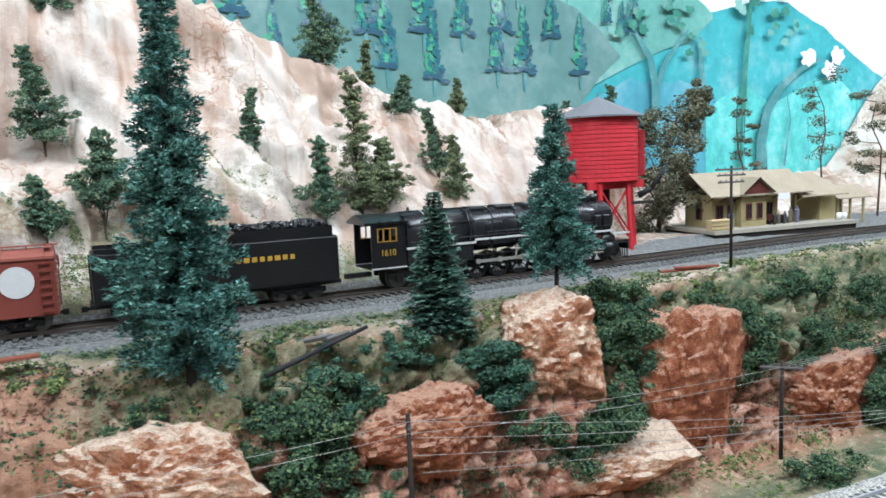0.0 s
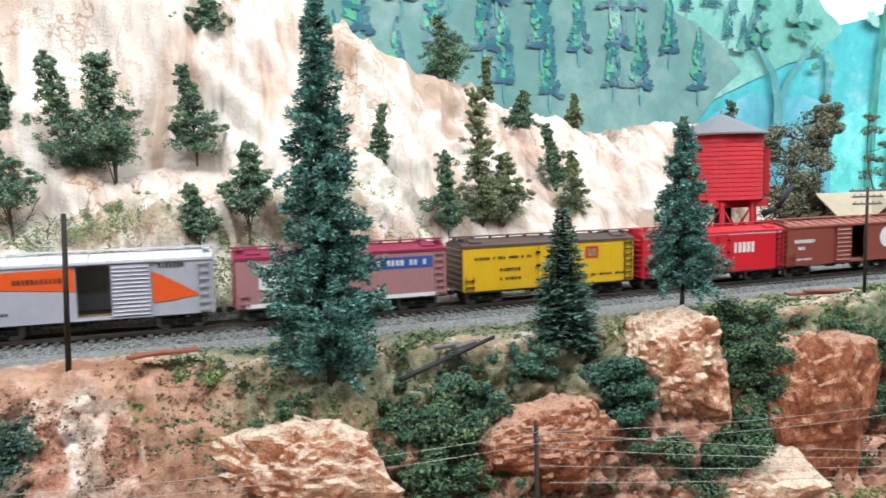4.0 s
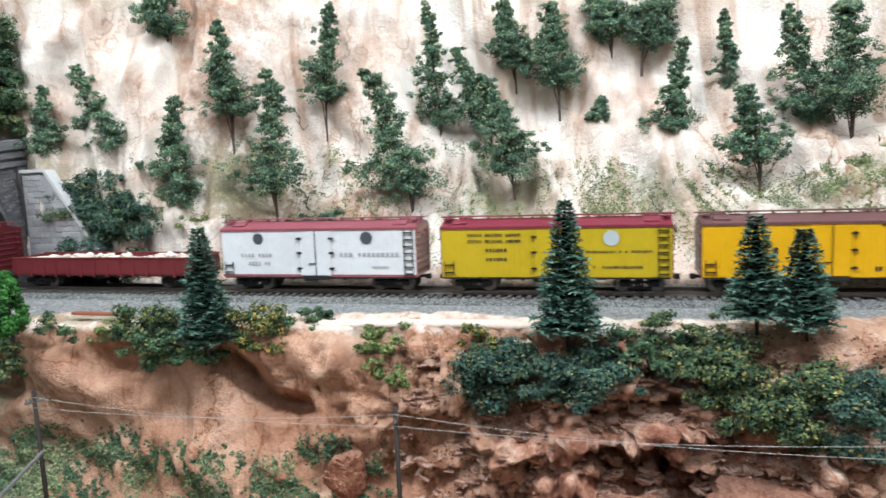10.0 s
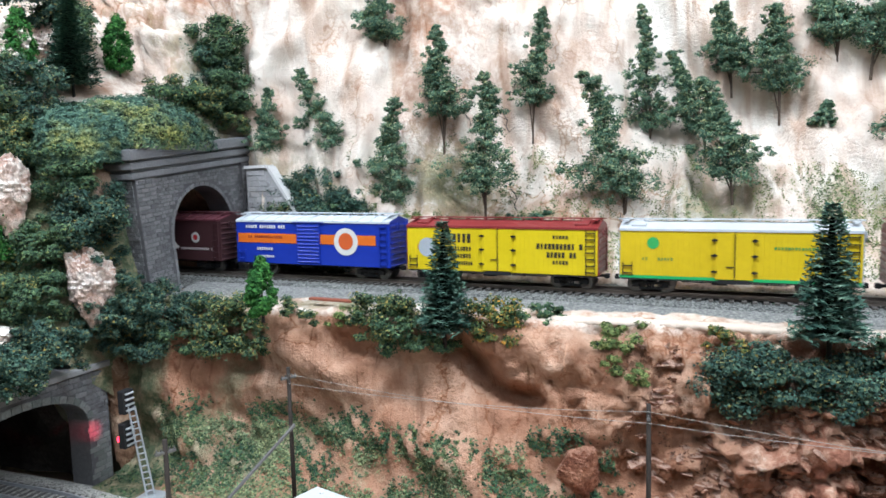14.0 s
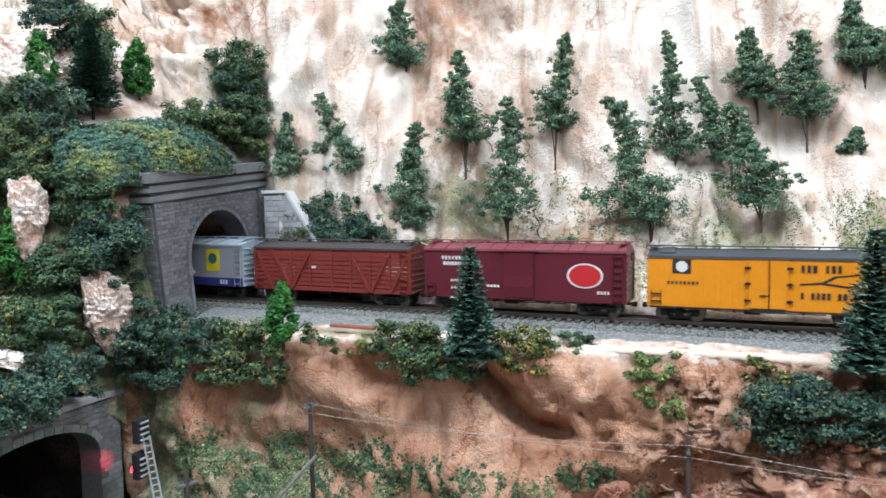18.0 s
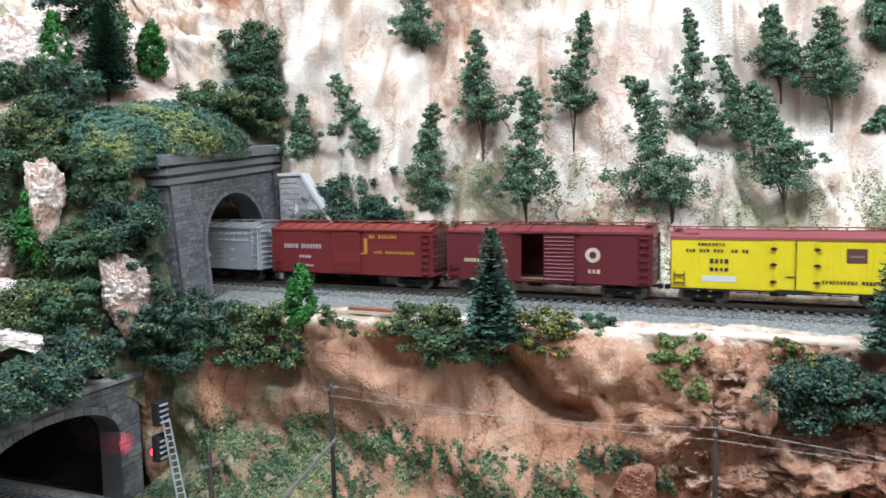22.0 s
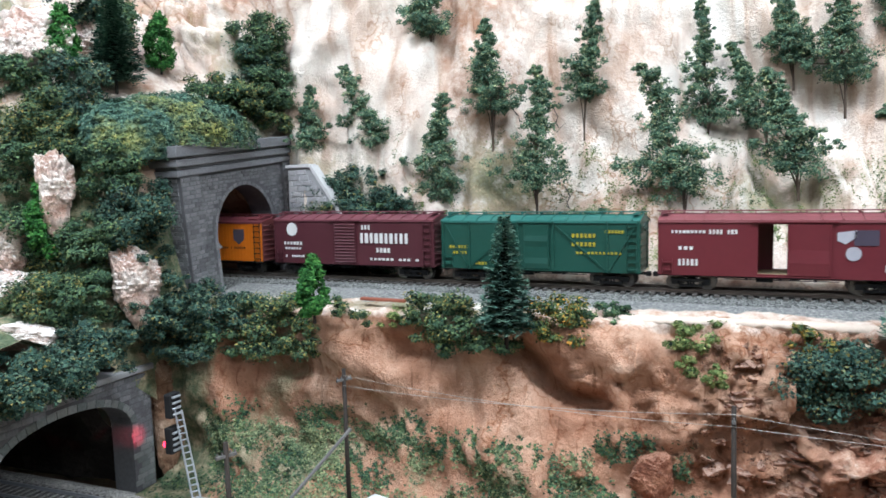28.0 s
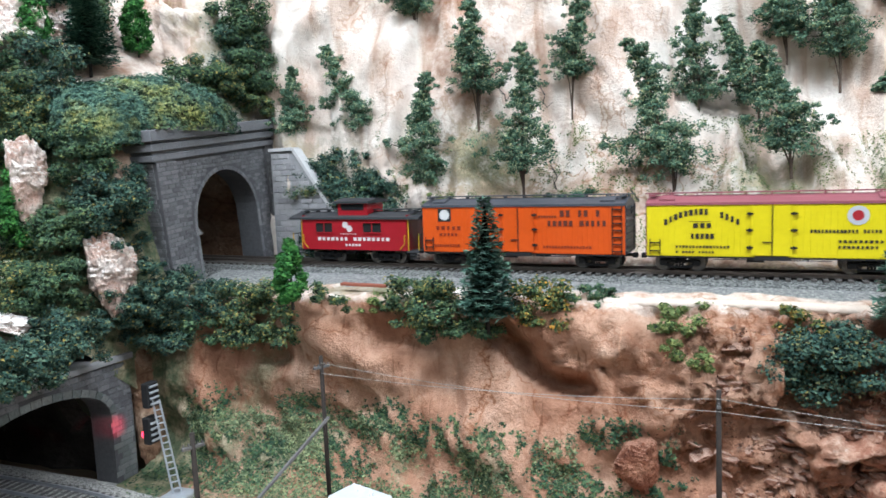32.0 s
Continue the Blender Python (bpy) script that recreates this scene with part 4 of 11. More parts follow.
def bush(name, w, h, seed, kind, label, group="foam bushes"):
    """A heap of ground foam with an uneven, crumbly skin."""
    rnd = random.Random(seed)
    t = thing(name, label, "bush", group)
    bm, core = Scraps(), bmesh.new()
    w, h = w * 1.10, h * 1.10
    lumps = max(11, int(w * h * 13000))
    for i in range(min(lumps, 36)):
        a, rr = rnd.uniform(0, 6.283), math.sqrt(rnd.random()) * 0.47
        c = Vector((math.cos(a) * rr * w, math.sin(a) * rr * min(w, 0.035), h * rnd.uniform(-0.44, 0.42) * (1 - rr * 0.6)))
        s = rnd.uniform(0.055, 0.15) * (w + h) * 0.62
        cnt = int(60 + 4.2e6 * s * s)
        pad(bm, c, s * 1.2, s * 0.9, s * 0.72, min(cnt, 480), 0.00092, rnd)
        # dark ball in each lump paints the shade between crumbs
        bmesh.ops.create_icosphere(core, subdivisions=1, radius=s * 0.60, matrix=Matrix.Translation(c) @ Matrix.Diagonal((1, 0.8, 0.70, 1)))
    part("core", core, M_SHADE_CORE, t)
    bm.part("foliage", GREENS[kind], t)
    return t


# rim trees
TREE_BIG = blue_tree("tall_conifer", 0.236, 0.057, 11, "tall feathery blue-green conifer with bare dark trunk on the rim")
TREE_BIG.matrix_basis = pose(0.1381, -0.0198, -0.036)
for x, y, z, h, w, k in ((0.294, -0.0185, -0.024, 0.100, 0.044, 1), (-0.1836, 0.0095, -0.013, 0.084, 0.036, 2), (-0.0835, 0.0046, -0.002, 0.0615, 0.031, 3), (-0.058, 0.007, -0.006, 0.0575, 0.029, 4), (-0.4093, 0.0089, -0.019, 0.081, 0.033, 5)):
    s = spruce("spruce_tree", h, w, 20 + k, M_SPRUCE, M_DKBARK, "dark green bottle-brush spruce standing on the canyon rim", "spruces on the canyon rim")
    s.matrix_basis = pose(x, y, z, 0, 2 * math.sin(k * 5), 40 * k)
s = spruce("spruce_tree", 0.115, 0.052, 62, M_SPRUCE, M_DKBARK, "small dark spruce on the canyon floor beside the lower track", "spruces on the canyon floor")
s.matrix_basis = pose(0.444, -0.29, -0.139)
sparse = blue_tree("sparse_conifer", 0.128, 0.052, 31, "sparse blue-green conifer with a gap under its lowest shelf", 0.16, 0.8)
sparse.matrix_basis = pose(0.3795, -0.0278, -0.001)


def cypress(name, h, w, seed, label):
    rnd = random.Random(seed)
    t = thing(name, label, "tree", "bright green columnar trees")
    bl, bm = bmesh.new(), Scraps()
    add_path(bl, [(0, 0, -0.003), (0, 0, h * 0.9)], 0.0012, 0.0004, 5)
    for i in range(60):
        f = (i + rnd.random()) / 60
        r = w * 0.5 * (0.75 + 0.5 * math.sin(f * 3.0)) * (1 - f ** 2.2) + 0.001
        a = rnd.uniform(0, 6.283)
        s = w * rnd.uniform(0.13, 0.2)
        pad(bm, (math.cos(a) * r * 0.6, math.sin(a) * r * 0.6, h * (0.08 + 0.88 * f)), s, s, s * 0.9, 130, 0.0011, rnd)
    part("trunk", bl, M_DKBARK, t)
    bm.part("crown", M_CYPRESS, t)
    return t


for x, y, z, h, w, k in ((-0.540, -0.004, -0.006, 0.043, 0.022, 1), (-0.768, 0.014, 0.180, 0.052, 0.028, 2), (-0.744, 0.095, 0.190, 0.050, 0.030, 3), (-0.736, -0.040, 0.036, 0.061, 0.030, 4), (0.868, -0.044, -0.072, 0.094, 0.050, 5)):
    c = cypress("cypress_tree", h, w, 50 + k, "bright green columnar foam tree on the bank")
    c.matrix_basis = pose(x, y, z)
s = spruce("spruce_tree", 0.076, 0.042, 61, M_SPRUCE, M_DKBARK, "dark spruce among foam bushes above the tunnel", "spruces on the canyon rim")
s.matrix_basis = pose(-0.736, 0.034, 0.166)

# x, y, z, height, width, habit, lean of the hillside trees
HILL_LEFT = [
    (-0.392, 0.205, 0.122, 0.107, 0.044, 0, 0.12), (-0.464, 0.173, 0.114, 0.101, 0.056, 1, -0.02), (-0.424, 0.160, 0.057, 0.114, 0.058, 2, 0.06),
    (-0.504, 0.149, 0.061, 0.092, 0.055, 3, 0.05), (-0.564, 0.164, 0.107, 0.081, 0.050, 4, -0.41), (-0.640, 0.166, 0.110, 0.064, 0.040, 5, 0.08),
    (-0.308, 0.163, 0.052, 0.112, 0.070, 4, -0.26), (-0.292, 0.211, 0.113, 0.110, 0.046, 3, -0.06), (-0.248, 0.208, 0.105, 0.080, 0.045, 2, -0.35),
    (-0.228, 0.180, 0.067, 0.092, 0.056, 4, -0.20), (-0.228, 0.227, 0.154, 0.069, 0.045, 1, -0.13), (-0.192, 0.221, 0.129, 0.087, 0.053, 0, -0.08)]
HILL_MID = [
    (-0.520, 0.182, 0.195, 0.072, 0.052, 1, -0.04), (-0.148, 0.242, 0.173, 0.068, 0.051, 1, -0.14), (-0.124, 0.241, 0.163, 0.075, 0.062, 0, 0.23),
    (-0.104, 0.208, 0.097, 0.082, 0.038, 2, 0.09), (-0.056, 0.221, 0.134, 0.066, 0.026, 5, -0.12), (-0.048, 0.160, 0.063, 0.073, 0.052, 6, -0.15),
    (-0.160, 0.218, 0.116, 0.024, 0.021, 1, 0.06), (-0.004, 0.189, 0.093, 0.099, 0.050, 2, -0.23), (0.020, 0.183, 0.088, 0.104, 0.066, 0, -0.09),
    (0.080, 0.198, 0.116, 0.071, 0.046, 3, -0.08), (0.112, 0.136, 0.055, 0.068, 0.046, 6, 0.03), (0.076, 0.127, 0.048, 0.046, 0.028, 1, -0.06)]
HILL_RIGHT = [
    (0.316, 0.163, 0.045, 0.123, 0.053, 3, -0.09), (0.280, 0.153, 0.044, 0.071, 0.040, 2, -0.08), (0.336, 0.161, 0.041, 0.072, 0.052, 0, 0.0),
    (0.424, 0.221, 0.073, 0.071, 0.037, 4, -0.13), (0.428, 0.194, 0.050, 0.067, 0.035, 3, -0.07), (0.332, 0.283, 0.181, 0.073, 0.058, 1, -0.11),
    (0.384, 0.299, 0.171, 0.050, 0.022, 3, 0.0), (0.408, 0.273, 0.138, 0.044, 0.038, 2, 0.14), (0.504, 0.318, 0.146, 0.040, 0.022, 3, -0.05),
    (0.700, 0.364, 0.122, 0.043, 0.032, 1, -0.10), (0.096, 0.238, 0.212, 0.047, 0.036, 6, -0.02), (0.228, 0.181, 0.103, 0.056, 0.024, 3, 0.07), (0.775, 0.340, 0.100, 0.050, 0.040, 2, -0.1)]
for n, row in enumerate(HILL_LEFT + HILL_MID + HILL_RIGHT):
    x, y, z, h, w, k, lean = row
    what = ("small round-headed", "bushy low-headed", "tall tapering", "narrow-topped", "crooked leaning", "thin wispy", "open-branched")[k]
    olive = x > 0.25 and n % 2 == 0
    t = hill_tree("foam_tree", h * 1.02, w * 1.04, lean, k, 100 + n, what + (" olive" if olive else " green") + " foam tree rooted on the plaster slope", M_HILLOLIVE if olive else None)
    t.matrix_basis = pose(x, y, z)

# bushes along the rim and on the cliff: x, y, z, width, height, colour
RIM_LEFT = [
    (-0.590, 0.016, -0.013, 0.060, 0.056, "y"), (-0.458, 0.020, -0.006, 0.052, 0.038, "y"), (-0.380, 0.022, -0.008, 0.040, 0.040, "o"), (-0.600, 0.150, 0.025, 0.055, 0.05, "b"),
    (-0.344, 0.036, -0.003, 0.022, 0.012, "d"), (-0.296, 0.023, -0.012, 0.040, 0.018, "l"), (-0.216, 0.008, -0.030, 0.060, 0.044, "b"), (-0.172, 0.004, -0.030, 0.056, 0.038, "b"),
    (-0.136, 0.010, -0.016, 0.045, 0.030, "d"), (-0.104, 0.003, -0.024, 0.055, 0.042, "y"), (-0.072, -0.010, -0.036, 0.058, 0.054, "y"), (-0.040, -0.020, -0.042, 0.046, 0.046, "b"), (-0.440, 0.018, -0.016, 0.042, 0.036, "d"), (-0.555, 0.14, 0.02, 0.04, 0.03, "b")]
RIM_FRINGE = [
    (-0.552, 0.020, -0.008, 0.040, 0.030, "y"), (-0.620, 0.022, -0.010, 0.044, 0.040, "b"), (-0.645, 0.020, 0.0, 0.036, 0.036, "b"), (-0.520, 0.020, -0.008, 0.030, 0.014, "y"), (-0.492, 0.020, -0.008, 0.034, 0.016, "l"), (-0.566, 0.008, -0.024, 0.034, 0.030, "y"), (-0.418, 0.014, -0.014, 0.040, 0.026, "d"),
    (-0.360, 0.030, -0.004, 0.030, 0.016, "d"), (-0.302, 0.016, -0.024, 0.022, 0.020, "l"), (-0.286, 0.012, -0.034, 0.016, 0.016, "l"), (-0.232, 0.016, -0.012, 0.030, 0.022, "o"), (-0.118, 0.020, -0.004, 0.044, 0.014, "y")]
RIM_RIGHT = [
    (0.188, -0.048, -0.060, 0.052, 0.060, "d"), (0.228, -0.034, -0.040, 0.031, 0.031, "t"), (0.262, -0.022, -0.020, 0.043, 0.028, "t"), (0.322, -0.040, -0.046, 0.043, 0.051, "t"), (0.385, -0.062, -0.090, 0.076, 0.040, "d"),
    (0.428, -0.040, -0.036, 0.050, 0.044, "d"), (0.424, -0.050, -0.068, 0.034, 0.056, "d"), (0.186, -0.040, -0.048, 0.050, 0.045, "d"), (0.552, -0.041, -0.062, 0.060, 0.052, "d"), (0.640, -0.046, -0.074, 0.078, 0.046, "d"),
    (0.696, -0.058, -0.096, 0.050, 0.056, "d"), (0.520, -0.015, -0.022, 0.066, 0.022, "d"), (0.676, -0.079, -0.120, 0.050, 0.060, "d")]
RIM_FAR = [
    (0.972, -0.085, -0.08, 0.062, 0.070, "l"), (0.660, -0.010, -0.028, 0.080, 0.024, "d"), (0.104, -0.026, -0.030, 0.042, 0.014, "d"), (0.228, -0.055, -0.084, 0.042, 0.022, "d"),
    (0.540, -0.118, -0.132, 0.066, 0.018, "d"), (0.060, -0.004, -0.010, 0.036, 0.012, "l"), (0.75, -0.03, -0.045, 0.08, 0.03, "d"), (1.06, -0.07, -0.06, 0.09, 0.05, "l"), (0.90, -0.062, -0.085, 0.06, 0.035, "d")]
for n, (x, y, z, w, h, k) in enumerate(RIM_LEFT + RIM_RIGHT + RIM_FAR + RIM_FRINGE):
    what = {"y": "dark foam bush with yellow flecks", "o": "green foam bush with orange autumn flecks", "b": "bluish dark green foam bush", "d": "dark green foam bush", "t": "teal green foam bush", "l": "light green turf bush"}[k]
    bush("foam_bush", w, h, 300 + n, k, what + " clinging to the cliff edge", "bushes on the rim").matrix_basis = pose(x, y, z)
# bushes on the mountain round the tunnels
MASS_A = [
    (-0.764, -0.018, 0.136, 0.077, 0.056, "y"), (-0.760, -0.028, 0.105, 0.060, 0.042, "d"), (-0.700, -0.014, 0.105, 0.056, 0.050, "d"), (-0.680, -0.011, 0.057, 0.050, 0.067, "b"), (-0.708, -0.030, 0.044, 0.050, 0.054, "d"),
    (-0.736, -0.054, 0.007, 0.062, 0.045, "y"), (-0.704, -0.046, 0.011, 0.048, 0.044, "d")]
MASS_B = [
    (-0.676, 0.158, 0.174, 0.054, 0.053, "d"), (-0.688, 0.163, 0.223, 0.060, 0.060, "d"), (-0.680, -0.110, -0.026, 0.062, 0.040, "b"), (-0.680, -0.060, -0.022, 0.056, 0.040, "b"),
    (-0.655, 0.004, -0.022, 0.050, 0.046, "b"), (-0.676, -0.018, -0.008, 0.050, 0.034, "b"), (-0.772, -0.038, 0.055, 0.052, 0.059, "d"), (-0.632, 0.010, -0.026, 0.040, 0.034, "d"),
    (-0.788, -0.006, 0.175, 0.050, 0.040, "d"), (-0.680, -0.158, -0.030, 0.066, 0.040, "b"), (-0.682, -0.210, -0.030, 0.070, 0.040, "b"), (-0.745, 0.0, 0.165, 0.06, 0.05, "b")]
for n, (x, y, z, w, h, k) in enumerate(MASS_A + MASS_B):
    what = {"y": "dark foam bush with yellow flecks", "b": "bluish dark green foam bush", "d": "dark green foam bush", "l": "yellowish green mound of foam"}[k]
    bush("foam_bush", w, h, 400 + n, k, what + " crowding the mountain round the tunnel", "bushes round the tunnels").matrix_basis = pose(x, y, z)

EXTRA_TUNNEL = [
    (-0.678, -0.084, -0.030, 0.050, 0.034, "b"), (-0.678, -0.132, -0.030, 0.052, 0.036, "b"), (-0.692, -0.020, -0.025, 0.045, 0.024, "b"), (-0.676, 0.009, -0.022, 0.047, 0.030, "b"), (-0.684, 0.005, -0.036, 0.034, 0.021, "b"), (-0.688, 0.002, 0.071, 0.046, 0.046, "b"), (-0.684, 0.004, 0.033, 0.029, 0.038, "b"), (-0.704, -0.009, 0.094, 0.041, 0.037, "d"), (-0.716, -0.024, 0.060, 0.044, 0.040, "d"), (-0.744, -0.015, 0.113, 0.041, 0.037, "d"), (-0.700, 0.007, 0.117, 0.046, 0.033, "y")]
EXTRA_TUNNEL_TOP = [
    (-0.740, -0.029, 0.030, 0.045, 0.037, "y"), (-0.704, -0.026, 0.018, 0.032, 0.024, "y"), (-0.760, -0.030, 0.053, 0.041, 0.037, "d"), (-0.684, 0.160, 0.147, 0.052, 0.026, "y"), (-0.708, 0.114, 0.166, 0.049, 0.030, "d"), (-0.740, 0.009, 0.148, 0.043, 0.038, "b"), (-0.776, 0.014, 0.179, 0.048, 0.044, "d"), (-0.700, 0.162, 0.202, 0.058, 0.058, "b")]
EXTRA_TOP = [
    (-0.700, 0.122, 0.170, 0.062, 0.038, "y"), (-0.690, 0.150, 0.168, 0.050, 0.036, "y"), (-0.775, 0.058, 0.222, 0.052, 0.056, "d"), (-0.790, 0.020, 0.150, 0.060, 0.050, "y"), (-0.752, -0.020, 0.128, 0.056, 0.044, "y"), (-0.768, 0.064, 0.240, 0.056, 0.060, "d"), (-0.778, 0.036, 0.246, 0.050, 0.050, "b")]
EXTRA_WING = [
    (-0.592, 0.158, 0.078, 0.072, 0.050, "b"), (-0.572, 0.152, 0.066, 0.056, 0.044, "b"), (-0.604, 0.160, 0.060, 0.060, 0.050, "y"), (-0.554, 0.150, 0.060, 0.058, 0.046, "b"), (-0.560, 0.154, 0.058, 0.044, 0.032, "d"), (-0.648, 0.0, -0.004, 0.036, 0.036, "b"), (-0.660, -0.006, 0.012, 0.028, 0.030, "b"), (-0.576, 0.159, 0.069, 0.035, 0.025, "d"), (-0.540, 0.155, 0.064, 0.029, 0.015, "t"), (-0.492, 0.150, 0.056, 0.037, 0.013, "l"), (-0.392, 0.163, 0.052, 0.049, 0.015, "t")]
EXTRA_RIM = [
    (0.184, -0.007, -0.016, 0.030, 0.023, "d"), (0.200, -0.021, -0.030, 0.036, 0.026, "t"), (0.228, -0.010, -0.017, 0.031, 0.021, "t"), (0.200, -0.037, -0.051, 0.035, 0.026, "d"), (0.232, -0.028, -0.038, 0.034, 0.027, "d"), (0.256, -0.018, -0.023, 0.032, 0.021, "t"), (0.168, -0.019, -0.028, 0.029, 0.019, "d"), (0.320, -0.031, -0.042, 0.037, 0.041, "t"), (0.304, -0.018, -0.017, 0.026, 0.018, "t"), (0.364, -0.052, -0.086, 0.041, 0.026, "d"), (0.336, -0.049, -0.079, 0.029, 0.022, "d"), (0.424, -0.035, -0.034, 0.048, 0.036, "d"), (0.452, -0.026, -0.019, 0.046, 0.025, "t")]
EXTRA_RIM_LOW = [
    (0.412, -0.042, -0.058, 0.028, 0.036, "d"), (0.528, -0.021, -0.035, 0.041, 0.023, "t"), (0.292, -0.002, -0.008, 0.037, 0.013, "l"), (0.512, -0.011, -0.017, 0.036, 0.016, "l")]
EXTRA_CANYON = [
    (0.432, -0.028, -0.015, 0.051, 0.043, "d"), (0.412, -0.037, -0.041, 0.045, 0.041, "d"), (0.548, -0.029, -0.048, 0.053, 0.049, "d"), (0.680, -0.051, -0.093, 0.055, 0.045, "d"), (0.700, -0.066, -0.118, 0.050, 0.055, "d"), (0.696, -0.089, -0.137, 0.043, 0.048, "d"), (0.864, -0.073, -0.101, 0.051, 0.034, "l"), (0.968, -0.073, -0.062, 0.073, 0.049, "l"), (0.948, -0.100, -0.117, 0.059, 0.053, "d"), (1.012, -0.038, -0.024, 0.078, 0.039, "l")]
for n, (x, y, z, w, h, k) in enumerate(EXTRA_TUNNEL + EXTRA_TUNNEL_TOP + EXTRA_TOP + EXTRA_WING + EXTRA_RIM + EXTRA_RIM_LOW + EXTRA_CANYON):
    what = {"y": "dark foam bush with yellow flecks", "b": "bluish dark green foam bush", "d": "dark green foam bush", "t": "teal green foam bush", "l": "light green turf bush"}[k]
    where = " round the tunnel mouth" if x < -0.3 else " on the canyon wall"
    bush("foam_bush", w, h, 500 + n, k, what + where, "bushes round the tunnels" if x < -0.3 else "bushes on the rim").matrix_basis = pose(x, y, z)

def foam_mat(x, y, z, rx, ry, rz, seed, label):
    """A smooth mat of foam draped over the bank, its rim ragged."""
    t = thing("foam_mat", label, "bush", "bushes round the tunnels")
    t.matrix_basis = pose(x, y, z)
    g = np.random.default_rng(seed)
    n = 26000
    a, v = g.uniform(0, 6.283, n), np.arccos(g.uniform(-0.12, 1.0, n))
    d = np.c_[np.sin(v) * np.cos(a), np.sin(v) * np.sin(a), np.cos(v)]
    d = d[(d[:, 0] > -0.2) | (g.random(n) < 0.4)]
    p = d * np.array([[rx, ry, rz]])
    q = p * (1 + 0.05 * ripple(p, 0.03, g) + 0.04 * ripple(p, 0.011, g) + g.uniform(-0.05, 0.03, len(p)))[:, None]
    sc = Scraps()
    flakes(sc, q, d, 0.00098, random.Random(seed), 0.6)
    # dark dome under the flakes, coloured as the shade beneath them
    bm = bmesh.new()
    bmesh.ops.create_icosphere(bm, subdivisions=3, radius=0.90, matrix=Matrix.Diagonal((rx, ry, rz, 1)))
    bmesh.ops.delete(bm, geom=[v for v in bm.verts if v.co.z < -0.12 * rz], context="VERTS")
    part("core", bm, M_SHADE_CORE, t)
    sc.part("foliage", M_MAT, t)


M_MAT, nt_, b_mat = nodes_of("teal_to_yellow_foam", 0.85, 0.15)
isl = nt_.nodes.new("ShaderNodeNewGeometry")
teal = ramp(nt_, isl.outputs["Random Per Island"], [(0.0, (0.022, 0.055, 0.048)), (0.5, (0.060, 0.125, 0.095)), (1.0, (0.13, 0.22, 0.15))])
gold = ramp(nt_, isl.outputs["Random Per Island"], [(0.0, (0.06, 0.085, 0.03)), (0.5, (0.17, 0.20, 0.06)), (1.0, (0.36, 0.35, 0.12))])
spot = ramp(nt_, noise_node(nt_, 26.0, 4, 0.7).outputs[0], [(0.50, (0, 0, 0)), (0.66, (1, 1, 1))])
nt_.links.new(mixc(nt_, spot, teal, gold), b_mat.inputs["Base Color"])
foam_mat(-0.702, 0.066, 0.1225, 0.049, 0.080, 0.040, 71, "smooth teal foam mat with a yellow patch over the portal")
foam_mat(-0.705, 0.004, 0.112, 0.036, 0.030, 0.040, 72, "dark teal foam mat hanging beside the portal cornice")


def scatter(name, label, count, seed, mat_, pick, size, lie=-1.0):
    """Loose turf: crumbs of foam strewn over the ground."""
    rnd = random.Random(seed)
    sc = Scraps()
    done, spots = 0, []
    while done < count:
        x, v, dens = pick(rnd)
        q = noise.noise(Vector((x * 28, v * 2.2, seed)))
        if q * 1.6 + dens - 0.22 < rnd.uniform(-0.2, 0.25):
            done += 0.12
            continue
        p = surf(x, v)
        spots.append(p)
        done += 1
    g = np.random.default_rng(seed)
    c, up = [], []
    for p in spots:
        for e in g.normal(size=(3, 3)) * (0.005, 0.002, 0.003):
            at, face, _, _ = SKIN.find_nearest(p + Vector(e))
            face = face if face.y < 0 or face.z > 0 else -face
            if face.z < lie:
                continue
            for k in range(3):
                c.append(at + face * 0.0005 + Vector(g.normal(size=3) * (0.0012, 0.0005, 0.0010)))
                up.append(face)
    flakes(sc, np.array(c), np.array(up), size, rnd, 0.6)
    return tagged(new(name, sc.mesh(name, mat_)), label, "ground cover", kind="stuff")


scatter("turf_crumbs", "green turf crumbs on the lower hillside", 4200, 5, M_HILLOLIVE, lambda r: (r.uniform(-0.56, 0.12), r.uniform(8.3, 9.9), 0.10), 0.00062, 0.22)
scatter("turf_crumbs", "yellow-green turf crumbs on the lower hillside", 4200, 6, GREENS["l"], lambda r: (r.uniform(-0.56, 0.32), r.uniform(8.3, 9.9), 0.10), 0.00062, 0.22)
scatter("turf_crumbs", "light green turf crumbs on the shelf below the track", 2600, 7, GREENS["l"], lambda r: (r.uniform(0.03, 1.1), r.uniform(3.6, 5.6), 0.15), 0.0011)
scatter("turf_crumbs", "dark green turf crumbs on the canyon slope", 4200, 8, GREENS["d"], lambda r: (r.uniform(0.05, 1.15), r.uniform(2.3, 5.5), 0.15), 0.0010)
scatter("turf_crumbs", "green turf crumbs at the foot of the cliff", 2200, 9, GREENS["d"], lambda r: (r.uniform(-0.64, -0.30), r.uniform(2.0, 3.3), 0.1), 0.0009)
scatter("turf_crumbs", "olive turf crumbs at the foot of the cliff", 2600, 10, M_HILLOLIVE, lambda r: (r.uniform(-0.64, -0.36), r.uniform(1.9, 3.0), 0.2), 0.0009)
M_GRIT = leafy("crumbled_rock", [(0.0, (0.08, 0.035, 0.024)), (0.5, (0.24, 0.115, 0.075)), (1.0, (0.40, 0.24, 0.17))])
scatter("rock_grit", "crumbled rock grit strewn over the cliff", 1500, 11, M_GRIT, lambda r: (r.uniform(-0.30, 0.10), r.uniform(2.1, 4.9), 0.25), 0.0009)
